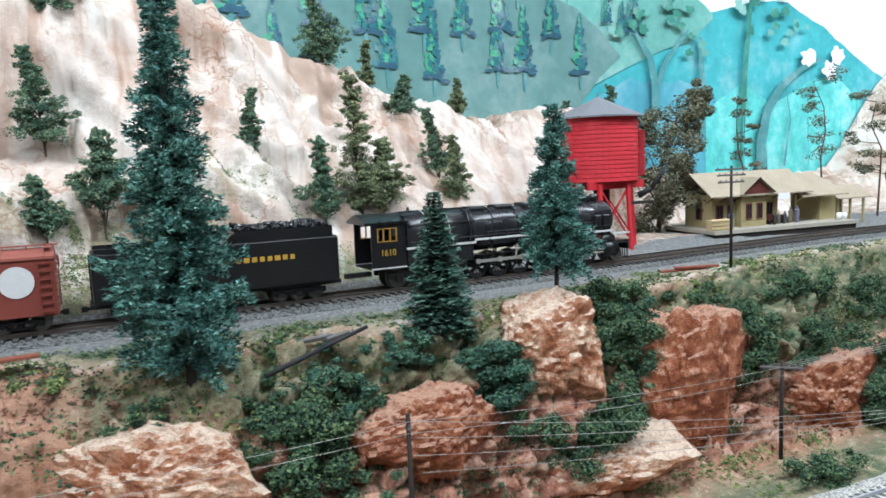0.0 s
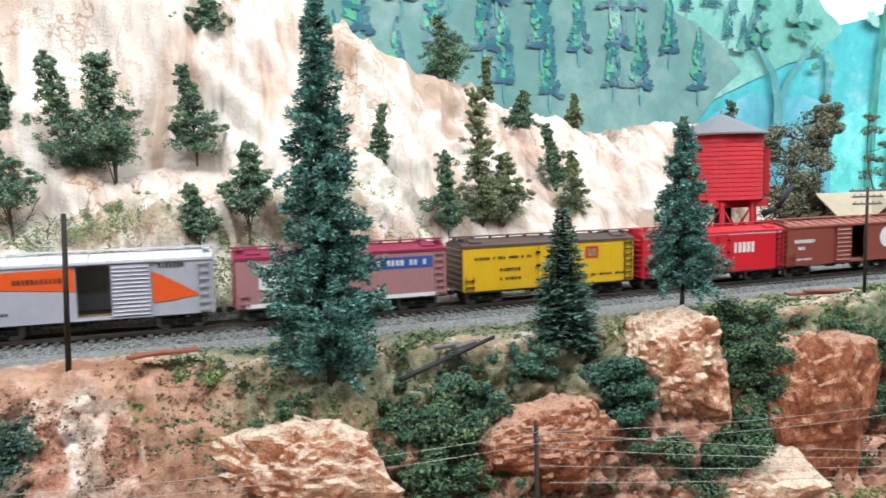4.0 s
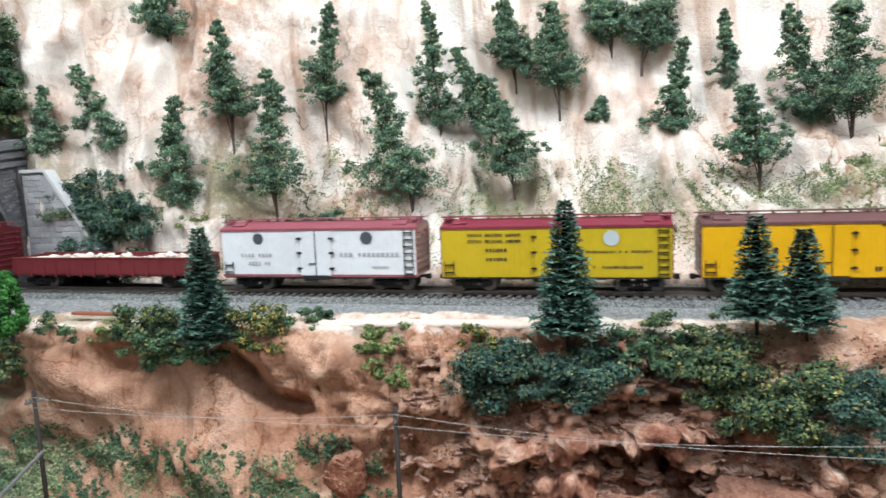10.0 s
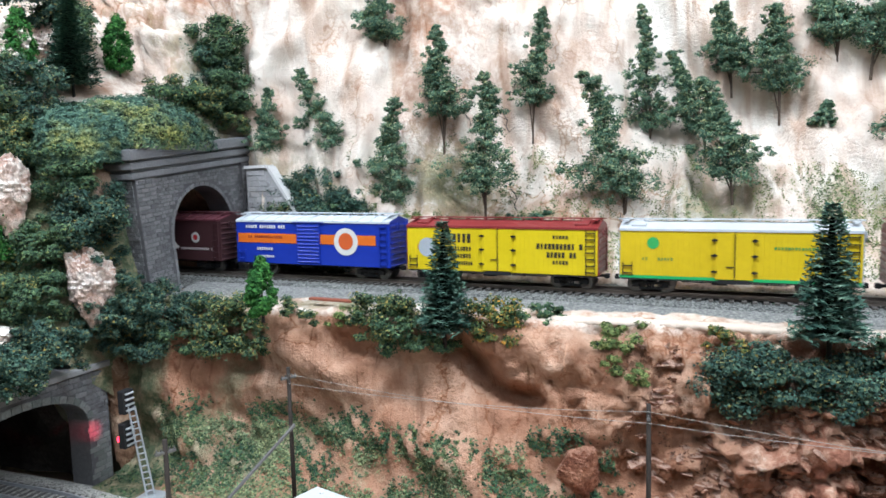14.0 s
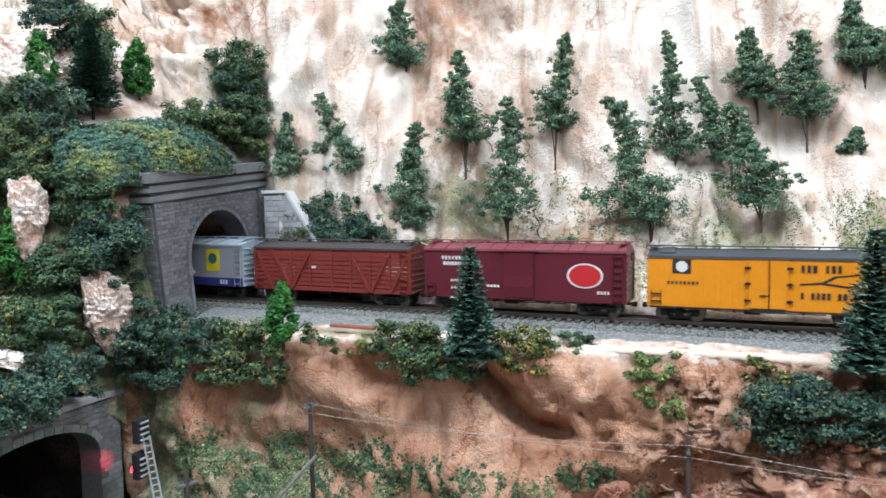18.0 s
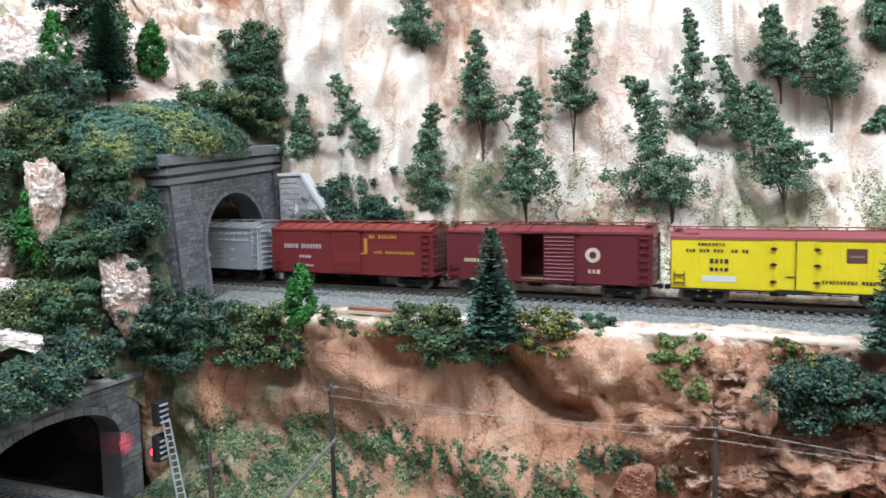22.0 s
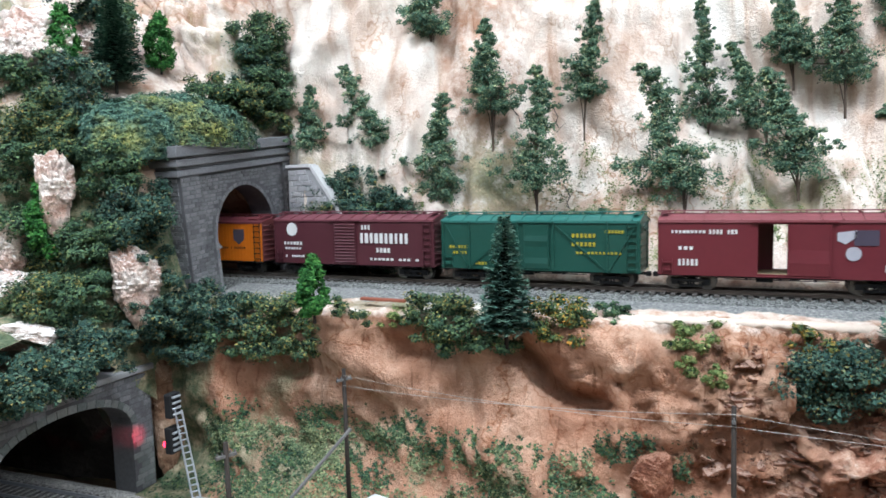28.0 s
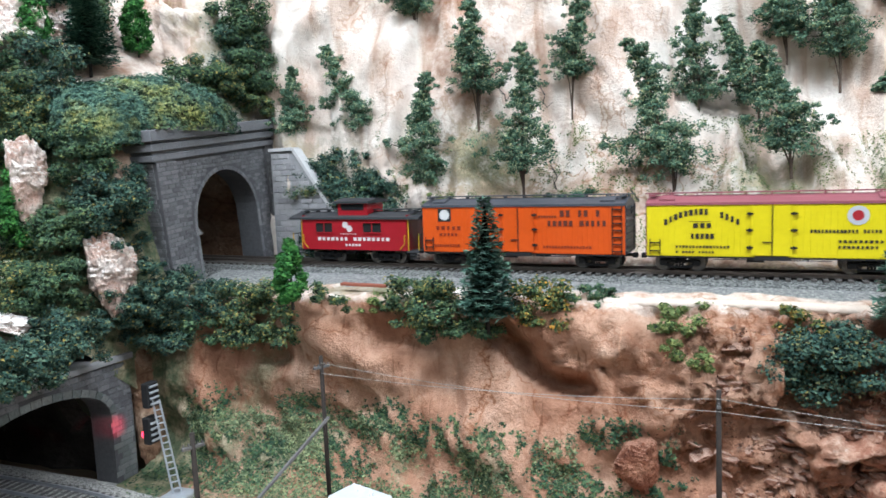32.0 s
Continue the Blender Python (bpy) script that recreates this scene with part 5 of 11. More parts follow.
scatter("rock_grit", "crumbled rock grit strewn over the canyon wall", 1500, 12, M_GRIT, lambda r: (r.uniform(0.10, 1.0), r.uniform(2.1, 4.6), 0.2), 0.0011)
scatter("turf_crumbs", "green turf crumbs on the canyon floor", 2200, 14, GREENS["l"], lambda r: (r.uniform(0.25, 1.2), r.uniform(1.35, 2.3), 0.1), 0.0010)
scatter("turf_crumbs", "green turf crumbs beside the lower tunnel", 900, 15, GREENS["d"], lambda r: (r.uniform(-0.68, -0.40), r.uniform(1.3, 2.2), 0.1), 0.0010)


# ---- the train ----
PAINTS = {}


def paint(col, rough=0.42, metal=0.0, grain=0.10):
    if max(col) < 0.42 and col[0] > 1.6 * col[2]:
        col = shade(col, 0.74)  # dull iron-oxide paints
    elif max(col) > 0.3:
        col = shade(col, 0.70)  # bright paints darkened evenly
    key = (col, rough, metal)
    if key not in PAINTS:
        PAINTS[key] = plain("car_paint", col, rough, 0.4, metal, grain, 260.0)
    return PAINTS[key]


BLACK = plain("black_underframe", (0.012, 0.012, 0.013), 0.6, grain=0.3)
STEEL = plain("worn_wheel_steel", (0.16, 0.15, 0.14), 0.4, 0.5, 0.7, grain=0.2)
WHITE = (0.78, 0.78, 0.76)
INK = (0.02, 0.018, 0.016)
GOLD = (0.62, 0.36, 0.05)
SHARED = {}


def shared(name, key, make, material, parent, m=None, label=""):
    """A part whose mesh is made once and then shared."""
    if key not in SHARED:
        bm = bmesh.new()
        make(bm)
        me = bpy.data.meshes.new(name)
        bm.to_mesh(me)
        bm.free()
        me.materials.append(material)
        SHARED[key] = me
    ob = new(name, SHARED[key])
    ob.parent = parent
    if m is not None:
        ob.matrix_basis = m
    if label:
        ob["label"] = label
    return ob


HALF_TURN = pose(0, 0, 0, 0, 0, 180)


def wheelset(bm, r=0.0053):
    for y in (-0.0080, 0.0080):
        add_tube(bm, (0, y - 0.0012, 0), (0, y + 0.0012, 0), r, r, 14)
        s = -1 if y < 0 else 1
        add_tube(bm, (0, y - s * 0.0012, 0), (0, y - s * 0.0020, 0), r * 1.12, r * 1.12, 14)
        add_tube(bm, (0, y + s * 0.0012, 0), (0, y + s * 0.0016, 0), r * 0.45, r * 0.35, 8)
    add_tube(bm, (0, -0.0110, 0), (0, 0.0110, 0), 0.0010, 0.0010, 6)


def truck_frame(bm):
    for y in (-0.0112, 0.0112):
        s = -1 if y < 0 else 1
        add_box(bm, -0.0125, 0.0125, y - 0.0007, y + 0.0007, 0.0058, 0.0075)
        add_box(bm, -0.0075, 0.0075, y - 0.0008, y + 0.0008, 0.0022, 0.0036)
        for x in (-0.0103, 0.0103):
            add_box(bm, x - 0.0019, x + 0.0019, y - 0.0013, y + 0.0013, 0.0037, 0.0072)
            add_tube(bm, (x * 0.88, y, 0.0062), (x * 0.62, y, 0.0028), 0.0008, 0.0008, 5)
        for x in (-0.0018, 0.0, 0.0018):
            add_tube(bm, (x, y + s * 0.0004, 0.0034), (x, y + s * 0.0004, 0.0062), 0.0008, 0.0008, 6)
    add_box(bm, -0.0028, 0.0028, -0.0105, 0.0105, 0.0055, 0.0088)


def coupler(bm):
    add_box(bm, -0.0060, 0.0022, -0.0011, 0.0011, 0.0078, 0.0098)
    add_box(bm, 0.0016, 0.0052, -0.0021, 0.0016, 0.0070, 0.0104, 0.0004)


def underframe(bm, L):
    add_box(bm, -L / 2 + 0.004, L / 2 - 0.004, -0.0022, 0.0022, 0.0075, 0.0105)
    add_box(bm, -L / 2 + 0.001, L / 2 - 0.001, -0.0158, 0.0158, 0.0098, 0.0108)
    for x in (-0.02, 0.0, 0.02):
        add_box(bm, x - 0.0008, x + 0.0008, -0.0150, 0.0150, 0.0080, 0.0098)
    add_tube(bm, (-0.014, -0.0075, 0.0082), (-0.004, -0.0075, 0.0082), 0.0022, 0.0022, 8)
    add_box(bm, 0.006, 0.012, 0.005, 0.0095, 0.0062, 0.0098)
    add_tube(bm, (-0.034, -0.0035, 0.0070), (0.034, -0.0035, 0.0070), 0.0004, 0.0004, 4)


def ladder(bm, n, w, top, bottom):
    for x in (-w / 2, w / 2):
        add_box(bm, x - 0.0002, x + 0.0002, -0.0010, 0.0, bottom, top)
    for k in range(n):
        z = bottom + (top - bottom) * (k + 0.5) / n
        add_box(bm, -w / 2 - 0.0003, w / 2 + 0.0003, -0.0014, -0.0007, z - 0.00035, z + 0.00035)


def roof_mesh(bm, L, hw, z0, rise, ribs, over=0.0007):
    sec = [(-hw - over, z0 - 0.0012), (-hw - over, z0 + 0.0004), (-hw * 0.55, z0 + rise * 0.62), (0, z0 + rise), (hw * 0.55, z0 + rise * 0.62), (hw + over, z0 + 0.0004), (hw + over, z0 - 0.0012)]
    x0, x1 = -L / 2 - 0.0005, L / 2 + 0.0005
    a = [bm.verts.new((x0, y, z)) for y, z in sec]
    b = [bm.verts.new((x1, y, z)) for y, z in sec]
    n = len(sec)
    for k in range(n):
        bm.faces.new((a[k], a[(k + 1) % n], b[(k + 1) % n], b[k]))
    bm.faces.new(a[::-1])
    bm.faces.new(b)
    for k in range(ribs):
        x = x0 + (x1 - x0) * (k + 0.5) / ribs
        for s in (-1, 1):
            p = [(x, s * (hw + over), z0 + 0.0007), (x, s * hw * 0.55, z0 + rise * 0.62 + 0.0004), (x, 0, z0 + rise + 0.0003)]
            add_path(bm, p, 0.0005, 0.0005, 4)


def roofwalk(bm, L, z):
    for y in (-0.0019, 0.0, 0.0019):
        add_box(bm, -L / 2 - 0.0030, L / 2 + 0.0030, y - 0.0008, y + 0.0008, z + 0.0012, z + 0.0019)
    for k in range(11):
        x = -L / 2 + L * k / 10
        add_box(bm, x - 0.0004, x + 0.0004, -0.0026, 0.0026, z - 0.0006, z + 0.0012)
    for x, s in ((-L / 2 + 0.003, 1), (L / 2 - 0.003, -1)):
        for y in (-1, 1):
            add_box(bm, x - 0.0018, x + 0.0018, y * 0.0032, y * 0.0125, z + 0.0004, z + 0.0011) if y > 0 else add_box(bm, x - 0.0018, x + 0.0018, -0.0125, -0.0032, z + 0.0004, z + 0.0011)


def end_wall(bm, hw, z0, z1, rise, ribs):
    """A corrugated end with a peaked top, one folded sheet with a flat back."""
    rows, n = [], ribs * 4
    for k in range(n + 1):
        z = z0 + (z1 - z0) * k / n
        x = 0.0006 + 0.0008 * max(0.0, math.sin(6.2832 * ribs * k / n))
        rows.append([bm.verts.new((0.0, -hw, z)), bm.verts.new((0.0006, -hw, z)), bm.verts.new((x, -hw * 0.86, z)), bm.verts.new((x, hw * 0.86, z)), bm.verts.new((0.0006, hw, z)), bm.verts.new((0.0, hw, z))])
    for a, b in zip(rows, rows[1:]):
        for j in range(5):
            bm.faces.new((a[j], a[j + 1], b[j + 1], b[j]))
    t0, t1 = bm.verts.new((0.0, 0, z1 + rise * 0.9)), bm.verts.new((0.0006, 0, z1 + rise * 0.9))
    e = rows[-1]
    bm.faces.new((e[1], e[2], e[3], e[4], t1))
    bm.faces.new((e[0], e[1], t1, t0))
    bm.faces.new((e[4], e[5], t0, t1))
    bm.faces.new([r[0] for r in rows] + [t0] + [r[5] for r in rows[::-1]])


def end_fittings(car, m, hw, z0, z1, material):
    bm = bmesh.new()
    for y in (0.55, 0.80):
        add_box(bm, 0.0012, 0.0017, hw * y - 0.0003, hw * y + 0.0003, z0 + 0.001, z1 - 0.001)
    for k in range(7):
        z = z0 + (z1 - z0) * (k + 0.6) / 7.2
        add_box(bm, 0.0014, 0.0021, hw * 0.54, hw * 0.81, z - 0.0003, z + 0.0003)
    part("end_ladder", bm, material, car).matrix_basis = m
    bm = bmesh.new()
    add_tube(bm, (0.0010, -hw * 0.4, z1 - 0.004), (0.0026, -hw * 0.4, z1 - 0.004), 0.0005, 0.0005, 6)
    for k in range(14):
        a, b = 6.2832 * k / 14, 6.2832 * (k + 1) / 14
        add_tube(bm, (0.0026, -hw * 0.4 + 0.0033 * math.cos(a), z1 - 0.004 + 0.0033 * math.sin(a)), (0.0026, -hw * 0.4 + 0.0033 * math.cos(b), z1 - 0.004 + 0.0033 * math.sin(b)), 0.0003, 0.0003, 4, False)
    for k in range(3):
        a = 3.1416 * k / 3
        add_tube(bm, (0.0026, -hw * 0.4 - 0.0033 * math.cos(a), z1 - 0.004 - 0.0033 * math.sin(a)), (0.0026, -hw * 0.4 + 0.0033 * math.cos(a), z1 - 0.004 + 0.0033 * math.sin(a)), 0.0003, 0.0003, 4, False)
    part("brake_wheel", bm, material, car).matrix_basis = m


def side_wall(bm, L, y, z0, z1, gap, boards=0):
    """A side 1 mm thick, with a doorway through it where gap is (x0, x1)."""
    y0, y1 = (y, y + 0.0010) if y < 0 else (y - 0.0010, y)
    if gap:
        add_box(bm, -L / 2, gap[0], y0, y1, z0, z1)
        add_box(bm, gap[1], L / 2, y0, y1, z0, z1)
        add_box(bm, gap[0], gap[1], y0, y1, z1 - 0.0022, z1)
        add_box(bm, gap[0], gap[1], y0, y1, z0, z0 + 0.0018)
    else:
        add_box(bm, -L / 2, L / 2, y0, y1, z0, z1)
    s = -1 if y < 0 else 1
    if boards:
        # tongue-and-groove skin: one folded sheet
        prev = None
        for k in range(boards):
            for x, d in ((k + 0.06, 0.0), (k + 0.10, 0.00016), (k + 0.90, 0.00016), (k + 0.94, 0.0)):
                xx = -L / 2 + L * x / boards
                col = [bm.verts.new((xx, y + s * (d + 0.00003), zz)) for zz in (z0 + 0.0004, z1 - 0.0004)]
                if prev:
                    bm.faces.new((prev[0], col[0], col[1], prev[1]) if s < 0 else (prev[1], col[1], col[0], prev[0]))
                prev = col


def door_leaf(bm, x0, x1, z0, z1, ribs, y):
    """A door: one pressed sheet with its ribs, closed behind."""
    za, zb = z0 + 0.0008, z1 - 0.0012
    n = max(2, ribs * 4)
    rows = []
    for k in range(n + 1):
        z = za + (zb - za) * k / n
        d = 0.0006 * max(0.0, math.sin(6.2832 * ribs * k / n)) if ribs else 0.0
        rows.append([bm.verts.new(p) for p in ((x0, y, z), (x0, y - 0.0012, z), (x0 + 0.0007, y - 0.0012, z), (x0 + 0.0010, y - 0.0008 - d, z), (x1 - 0.0010, y - 0.0008 - d, z), (x1 - 0.0007, y - 0.0012, z), (x1, y - 0.0012, z), (x1, y, z))])
    for a, b in zip(rows, rows[1:]):
        for j in range(7):
            bm.faces.new((a[j], a[j + 1], b[j + 1], b[j]))
    bm.faces.new(rows[0][::-1])
    bm.faces.new(rows[-1])


def text_bars(bm, x0, x1, z, h, n, y, arc=0.0):
    """A line of lettering as plain upright bars, one for every letter, with gaps between words."""
    step = (x1 - x0) / n
    rnd = random.Random(int(x0 * 1e5) + n)
    for k in range(n):
        if n > 6 and rnd.random() < 0.10:
            continue
        xm = x0 + step * (k + 0.5)
        q = 2 * (k + 0.5) / n - 1
        zz = z - arc * q * q
        w = step * rnd.uniform(0.24, 0.38)
        add_box(bm, xm - w, xm + w, y - 0.00012, y + 0.00002, zz - h / 2, zz + h / 2)


def disc(bm, x, z, r, y, seg=20, oval=1.0):
    vs = [bm.verts.new((x + r * oval * math.cos(6.283 * k / seg), y - 0.0001, z + r * math.sin(6.283 * k / seg))) for k in range(seg)]
    ws = [bm.verts.new((v.co.x, y + 0.0001, v.co.z)) for v in vs]
    bm.faces.new(vs)
    for k in range(seg):
        bm.faces.new((vs[k], ws[k], ws[(k + 1) % seg], vs[(k + 1) % seg]))


def poly(bm, pts, y):
    vs = [bm.verts.new((x, y - 0.0001, z)) for x, z in pts]
    ws = [bm.verts.new((x, y + 0.0001, z)) for x, z in pts]
    bm.faces.new(vs)
    n = len(pts)
    for k in range(n):
        bm.faces.new((vs[k], ws[k], ws[(k + 1) % n], vs[(k + 1) % n]))


def freight_car(name, label, kind, L, H, body, roof, end=None, opening=None, door=None, ribs=7, marks=(), braces=False, category="freight car"):
    """kind: box, reefer, stock. opening and door are spans of the side (0 left, 1 right). marks: (shape, colour, numbers...)."""
    car = thing(name, label, category, "cars of the freight train")
    H *= 1.16
    hw, z0, z1 = 0.0168, 0.0105, 0.0105 + H
    ux = lambda u: -L / 2 + L * u  # noqa: E731
    wz = lambda w: z0 + H * w  # noqa: E731
    bodym, roofm, endm = paint(body), paint(roof, 0.5), paint(end or body)
    if label.startswith("bare silver"):
        bodym = roofm = endm = paint((0.58, 0.60, 0.63), 0.36, 0.35)
    rise = 0.0044
    gap = (ux(opening[0]), ux(opening[1])) if opening else None
    if kind != "stock":
        for y, tag in ((-hw, "side_panel"), (hw, "side_panel")):
            g = gap if y < 0 or gap is None else (-gap[1], -gap[0])
            if gap and y > 0 and opening[2:] == (0,):
                g = None
            bm = bmesh.new()
            side_wall(bm, L, y, z0, z1, g, 42 if kind == "reefer" else 0)
            part(tag, bm, bodym, car)
    else:
        for y in (-hw, hw):
            bm = bmesh.new()
            yy = (y, y + 0.0010) if y < 0 else (y - 0.0010, y)
            for u in (0.0, 0.125, 0.25, 0.38, 0.52, 0.64, 0.76, 0.88, 1.0):
                x = max(-L / 2 + 0.0007, min(L / 2 - 0.0007, ux(u)))
                add_box(bm, x - 0.0008, x + 0.0008, yy[0] - 0.0004, yy[1] + 0.0004, z0, z1)
            for a, b in ((0.13, 0.25), (0.38, 0.26), (0.64, 0.76), (0.88, 0.77), (0.02, 0.12), (0.99, 0.89)):
                s = -1 if y < 0 else 1
                add_tube(bm, (ux(a), y + s * 0.0003, z1 - 0.004), (ux(b), y + s * 0.0003, z0 + 0.001), 0.0013, 0.0013, 4)
            part("frame", bm, bodym, car)
            for k in range(10):
                w = (k + 0.5) / 10
                t = 0.048 if k not in (8, 9) else 0.061
                shared("slat", ("slat", L, t), lambda bm: add_box(bm, -L / 2, L / 2, -0.0003, 0.0003, -t * 0.029, t * 0.029), bodym, car, Matrix.Translation((0, y * 0.97, wz(w)))).data.materials[0] = bodym
        boxed("floor", (-L / 2, L / 2, -hw, hw, z0 - 0.0004, z0 + 0.0006), bodym, car)
    if gap:
        boxed("floor", (-L / 2 + 0.001, L / 2 - 0.001, -hw + 0.0012, hw - 0.0012, z0 + 0.0002, z0 + 0.0012), paint((0.30, 0.22, 0.13), 0.8), car, "bare wooden floor")
    for k, m in enumerate((Matrix.Translation((L / 2, 0, 0)), Matrix.Translation((-L / 2, 0, 0)) @ HALF_TURN)):
        bm = bmesh.new()
        end_wall(bm, hw, z0, z1, rise, 8)
        part("end_wall", bm, endm, car).matrix_basis = m
        if k == 0:
            end_fittings(car, m, hw, z0, z1, endm)
    bm = bmesh.new()
    roof_mesh(bm, L, hw, z1, rise, 13 if kind == "box" else 0)
    part("roof", bm, roofm, car)
    bm = bmesh.new()
    roofwalk(bm, L, z1 + rise)
    part("running_board", bm, roofm, car)
    if kind == "reefer":
        for x in (-L / 2 + 0.012, L / 2 - 0.012):
            for y in (-1, 1):
                b = boxed("ice_hatch", (x - 0.005, x + 0.005, -0.0040, 0.0040, 0, 0.0016), roofm, car, bevel=0.0003)
                b.matrix_basis = pose(0, y * 0.0098, z1 + rise * 0.50, -y * 14)
        x0, x1 = -0.0115, 0.0115
        for s in (-1, 1):
            for a, b in ((x0, -0.0002), (0.0002, x1)):
                bm = bmesh.new()
                door_leaf(bm, a, b, z0 + 0.0004, z1 - 0.0008, 0, -hw - 0.0002)
                d = part("door", bm, bodym, car)
                if s > 0:
                    d.matrix_basis = HALF_TURN
            bm = bmesh.new()
            for w in (0.18, 0.50, 0.80):
                for sx in (-1, 1):
                    add_box(bm, sx * 0.0122 - 0.0019, sx * 0.0122 + 0.0019, -hw - 0.0017, -hw - 0.0008, wz(w) - 0.0006, wz(w) + 0.0006)
                    add_tube(bm, (sx * 0.0122, -hw - 0.0013, wz(w) - 0.0010), (sx * 0.0122, -hw - 0.0013, wz(w) + 0.0010), 0.0006, 0.0006, 5)
            add_tube(bm, (0.0004, -hw - 0.0014, z0 + 0.001), (0.0004, -hw - 0.0014, z1 - 0.0012), 0.0003, 0.0003, 5)
            add_box(bm, -0.0050, 0.0006, -hw - 0.0017, -hw - 0.0010, wz(0.28) - 0.0003, wz(0.28) + 0.0003)
            hng = part("hinges_and_bar", bm, BLACK, d, "black door hardware")
            hng.name = "door_hardware"
            boxed("door_sill", (-0.0095, 0.0095, -hw - 0.0016, -hw + 0.001, z0 - 0.0018, z0 + 0.0006), BLACK, d)
        boxed("side_sill", (-L / 2 + 0.001, L / 2 - 0.001, -hw - 0.0003, hw + 0.0003, z0 - 0.0010, z0 - 0.0002), BLACK, car)
    elif kind == "box":
        dx = door or (0.42, 0.57)
        for s in (0, 1):
            bm = bmesh.new()
            door_leaf(bm, ux(dx[0]), ux(dx[1]), z0 + 0.0006, z1 - 0.0010, ribs, -hw - 0.0003)
            d = part("door", bm, bodym, car)
            if s:
                d.matrix_basis = HALF_TURN
        for s in (0, 1):
            bm = bmesh.new()
            lo, hi = ux(min(dx[0], (opening or dx)[0])), ux(max(dx[1], (opening or dx)[1]))
            add_box(bm, lo - 0.004, hi + 0.004, -hw - 0.0016, -hw, z1 - 0.0012, z1 - 0.0006)
            add_box(bm, lo - 0.002, hi + 0.002, -hw - 0.0014, -hw, z0 + 0.0001, z0 + 0.0007)
            d = part("door_track", bm, bodym, car)
            if s:
                d.matrix_basis = HALF_TURN
        if braces:
            for s in (0, 1):
                bm = bmesh.new()
                for a, b in ((0.02, 0.14), (0.40, 0.16), (0.60, 0.84), (0.98, 0.86)):
                    add_tube(bm, (ux(a), -hw - 0.0004, wz(0.92)), (ux(b), -hw - 0.0004, wz(0.05)), 0.0008, 0.0008, 4)
                for u in (0.005, 0.15, 0.41, 0.59, 0.85, 0.995):
                    add_box(bm, ux(u) - 0.0007, ux(u) + 0.0007, -hw - 0.0010, -hw, z0, z1)
                d = part("truss_brace", bm, bodym, car)
                if s:
                    d.matrix_basis = HALF_TURN
    lad = lambda bm: ladder(bm, 7, 0.0062, z1 - 0.001, z0)  # noqa: E731
    grab = lambda bm: ladder(bm, 2, 0.0062, z0 + 0.011, z0 + 0.001)  # noqa: E731
    ladm = BLACK if kind == "reefer" and body[0] > 0.5 else bodym
    for s in (0, 1):
        m0 = HALF_TURN if s else Matrix()
        for nm, fn, u in (("ladder", lad, 0.965), ("grab_iron", grab, 0.035)):
            bm = bmesh.new()
            fn(bm)
            part(nm, bm, ladm, car).matrix_basis = m0 @ Matrix.Translation((ux(u), -hw, 0))
    for sh, c, *a in marks:
        bm = bmesh.new()
        yy = -hw - (0.0004 if sh in "tao" else 0.00025)
        if sh in "ta":
            text_bars(bm, ux(a[0]), ux(a[1]), wz(a[2]), H * a[3], a[4], yy, H * a[5] if sh == "a" else 0.0)
        elif sh == "o":
            disc(bm, ux(a[0]), wz(a[1]), H * a[2], yy - (a[4] if len(a) > 4 else 0) * 0.0002, oval=a[3] if len(a) > 3 else 1.0)
        elif sh == "r":
            poly(bm, [(ux(a[0]), wz(a[2])), (ux(a[1]), wz(a[2])), (ux(a[1]), wz(a[3])), (ux(a[0]), wz(a[3]))], yy)
        elif sh == "p":
            poly(bm, [(ux(a[k]), wz(a[k + 1])) for k in range(0, len(a), 2)], yy)
        nm = "lettering" if sh in "ta" else "herald" if sh == "o" else "painted_panel"
        near = part(nm, bm, paint(c, 0.5), car)
        far = new(nm, near.data)
        far.parent, far.matrix_basis = car, HALF_TURN
    running_gear(car, L)
    return car


def running_gear(car, L):
    bm = bmesh.new()
    underframe(bm, L)
    part("underframe", bm, BLACK, car)
    for s in (-1, 1):
        shared("coupler", "coupler", coupler, BLACK, car, Matrix.Translation((s * (L / 2 + 0.0005), 0, 0)) @ (HALF_TURN if s < 0 else Matrix()))
        tr = shared("truck", "truck", truck_frame, BLACK, car, Matrix.Translation((s * (L / 2 - 0.020), 0, 0)))
        for x in (-0.0103, 0.0103):
            shared("wheelset", "wheelset", wheelset, STEEL, tr, Matrix.Translation((x, 0, 0.0053)))


CARS = {}
t6 = lambda c, x0=0.08, x1=0.30: [("t", c, x0, x1, 0.62, 0.09, 12), ("t", c, x0 + 0.03, x1 - 0.08, 0.44, 0.08, 6), ("t", c, x0 + 0.02, x1 - 0.02, 0.16, 0.05, 12)]  # noqa: E731
CARS[1] = freight_car("boxcar", "red-brown boxcar with a white round herald and its door open", "box", 0.142, 0.0300, (0.24, 0.055, 0.040), (0.36, 0.11, 0.08), None, (0.53, 0.66), (0.40, 0.53), 8, [("o", WHITE, 0.86, 0.60, 0.27)] + t6(WHITE, 0.05, 0.22))
CARS[2] = freight_car("refrigerator_car", "bright red refrigerator car with white lettering bars", "reefer", 0.147, 0.0290, (0.66, 0.012, 0.025), (0.60, 0.015, 0.03), None, marks=[("t", WHITE, 0.62, 0.78, 0.60, 0.26, 5), ("r", WHITE, 0.01, 0.99, 0.93, 0.97), ("t", WHITE, 0.15, 0.36, 0.66, 0.08, 14), ("t", WHITE, 0.20, 0.34, 0.42, 0.08, 8), ("t", WHITE, 0.2, 0.34, 0.18, 0.1, 8), ("r", WHITE, 0.44, 0.56, 0.05, 0.12)])
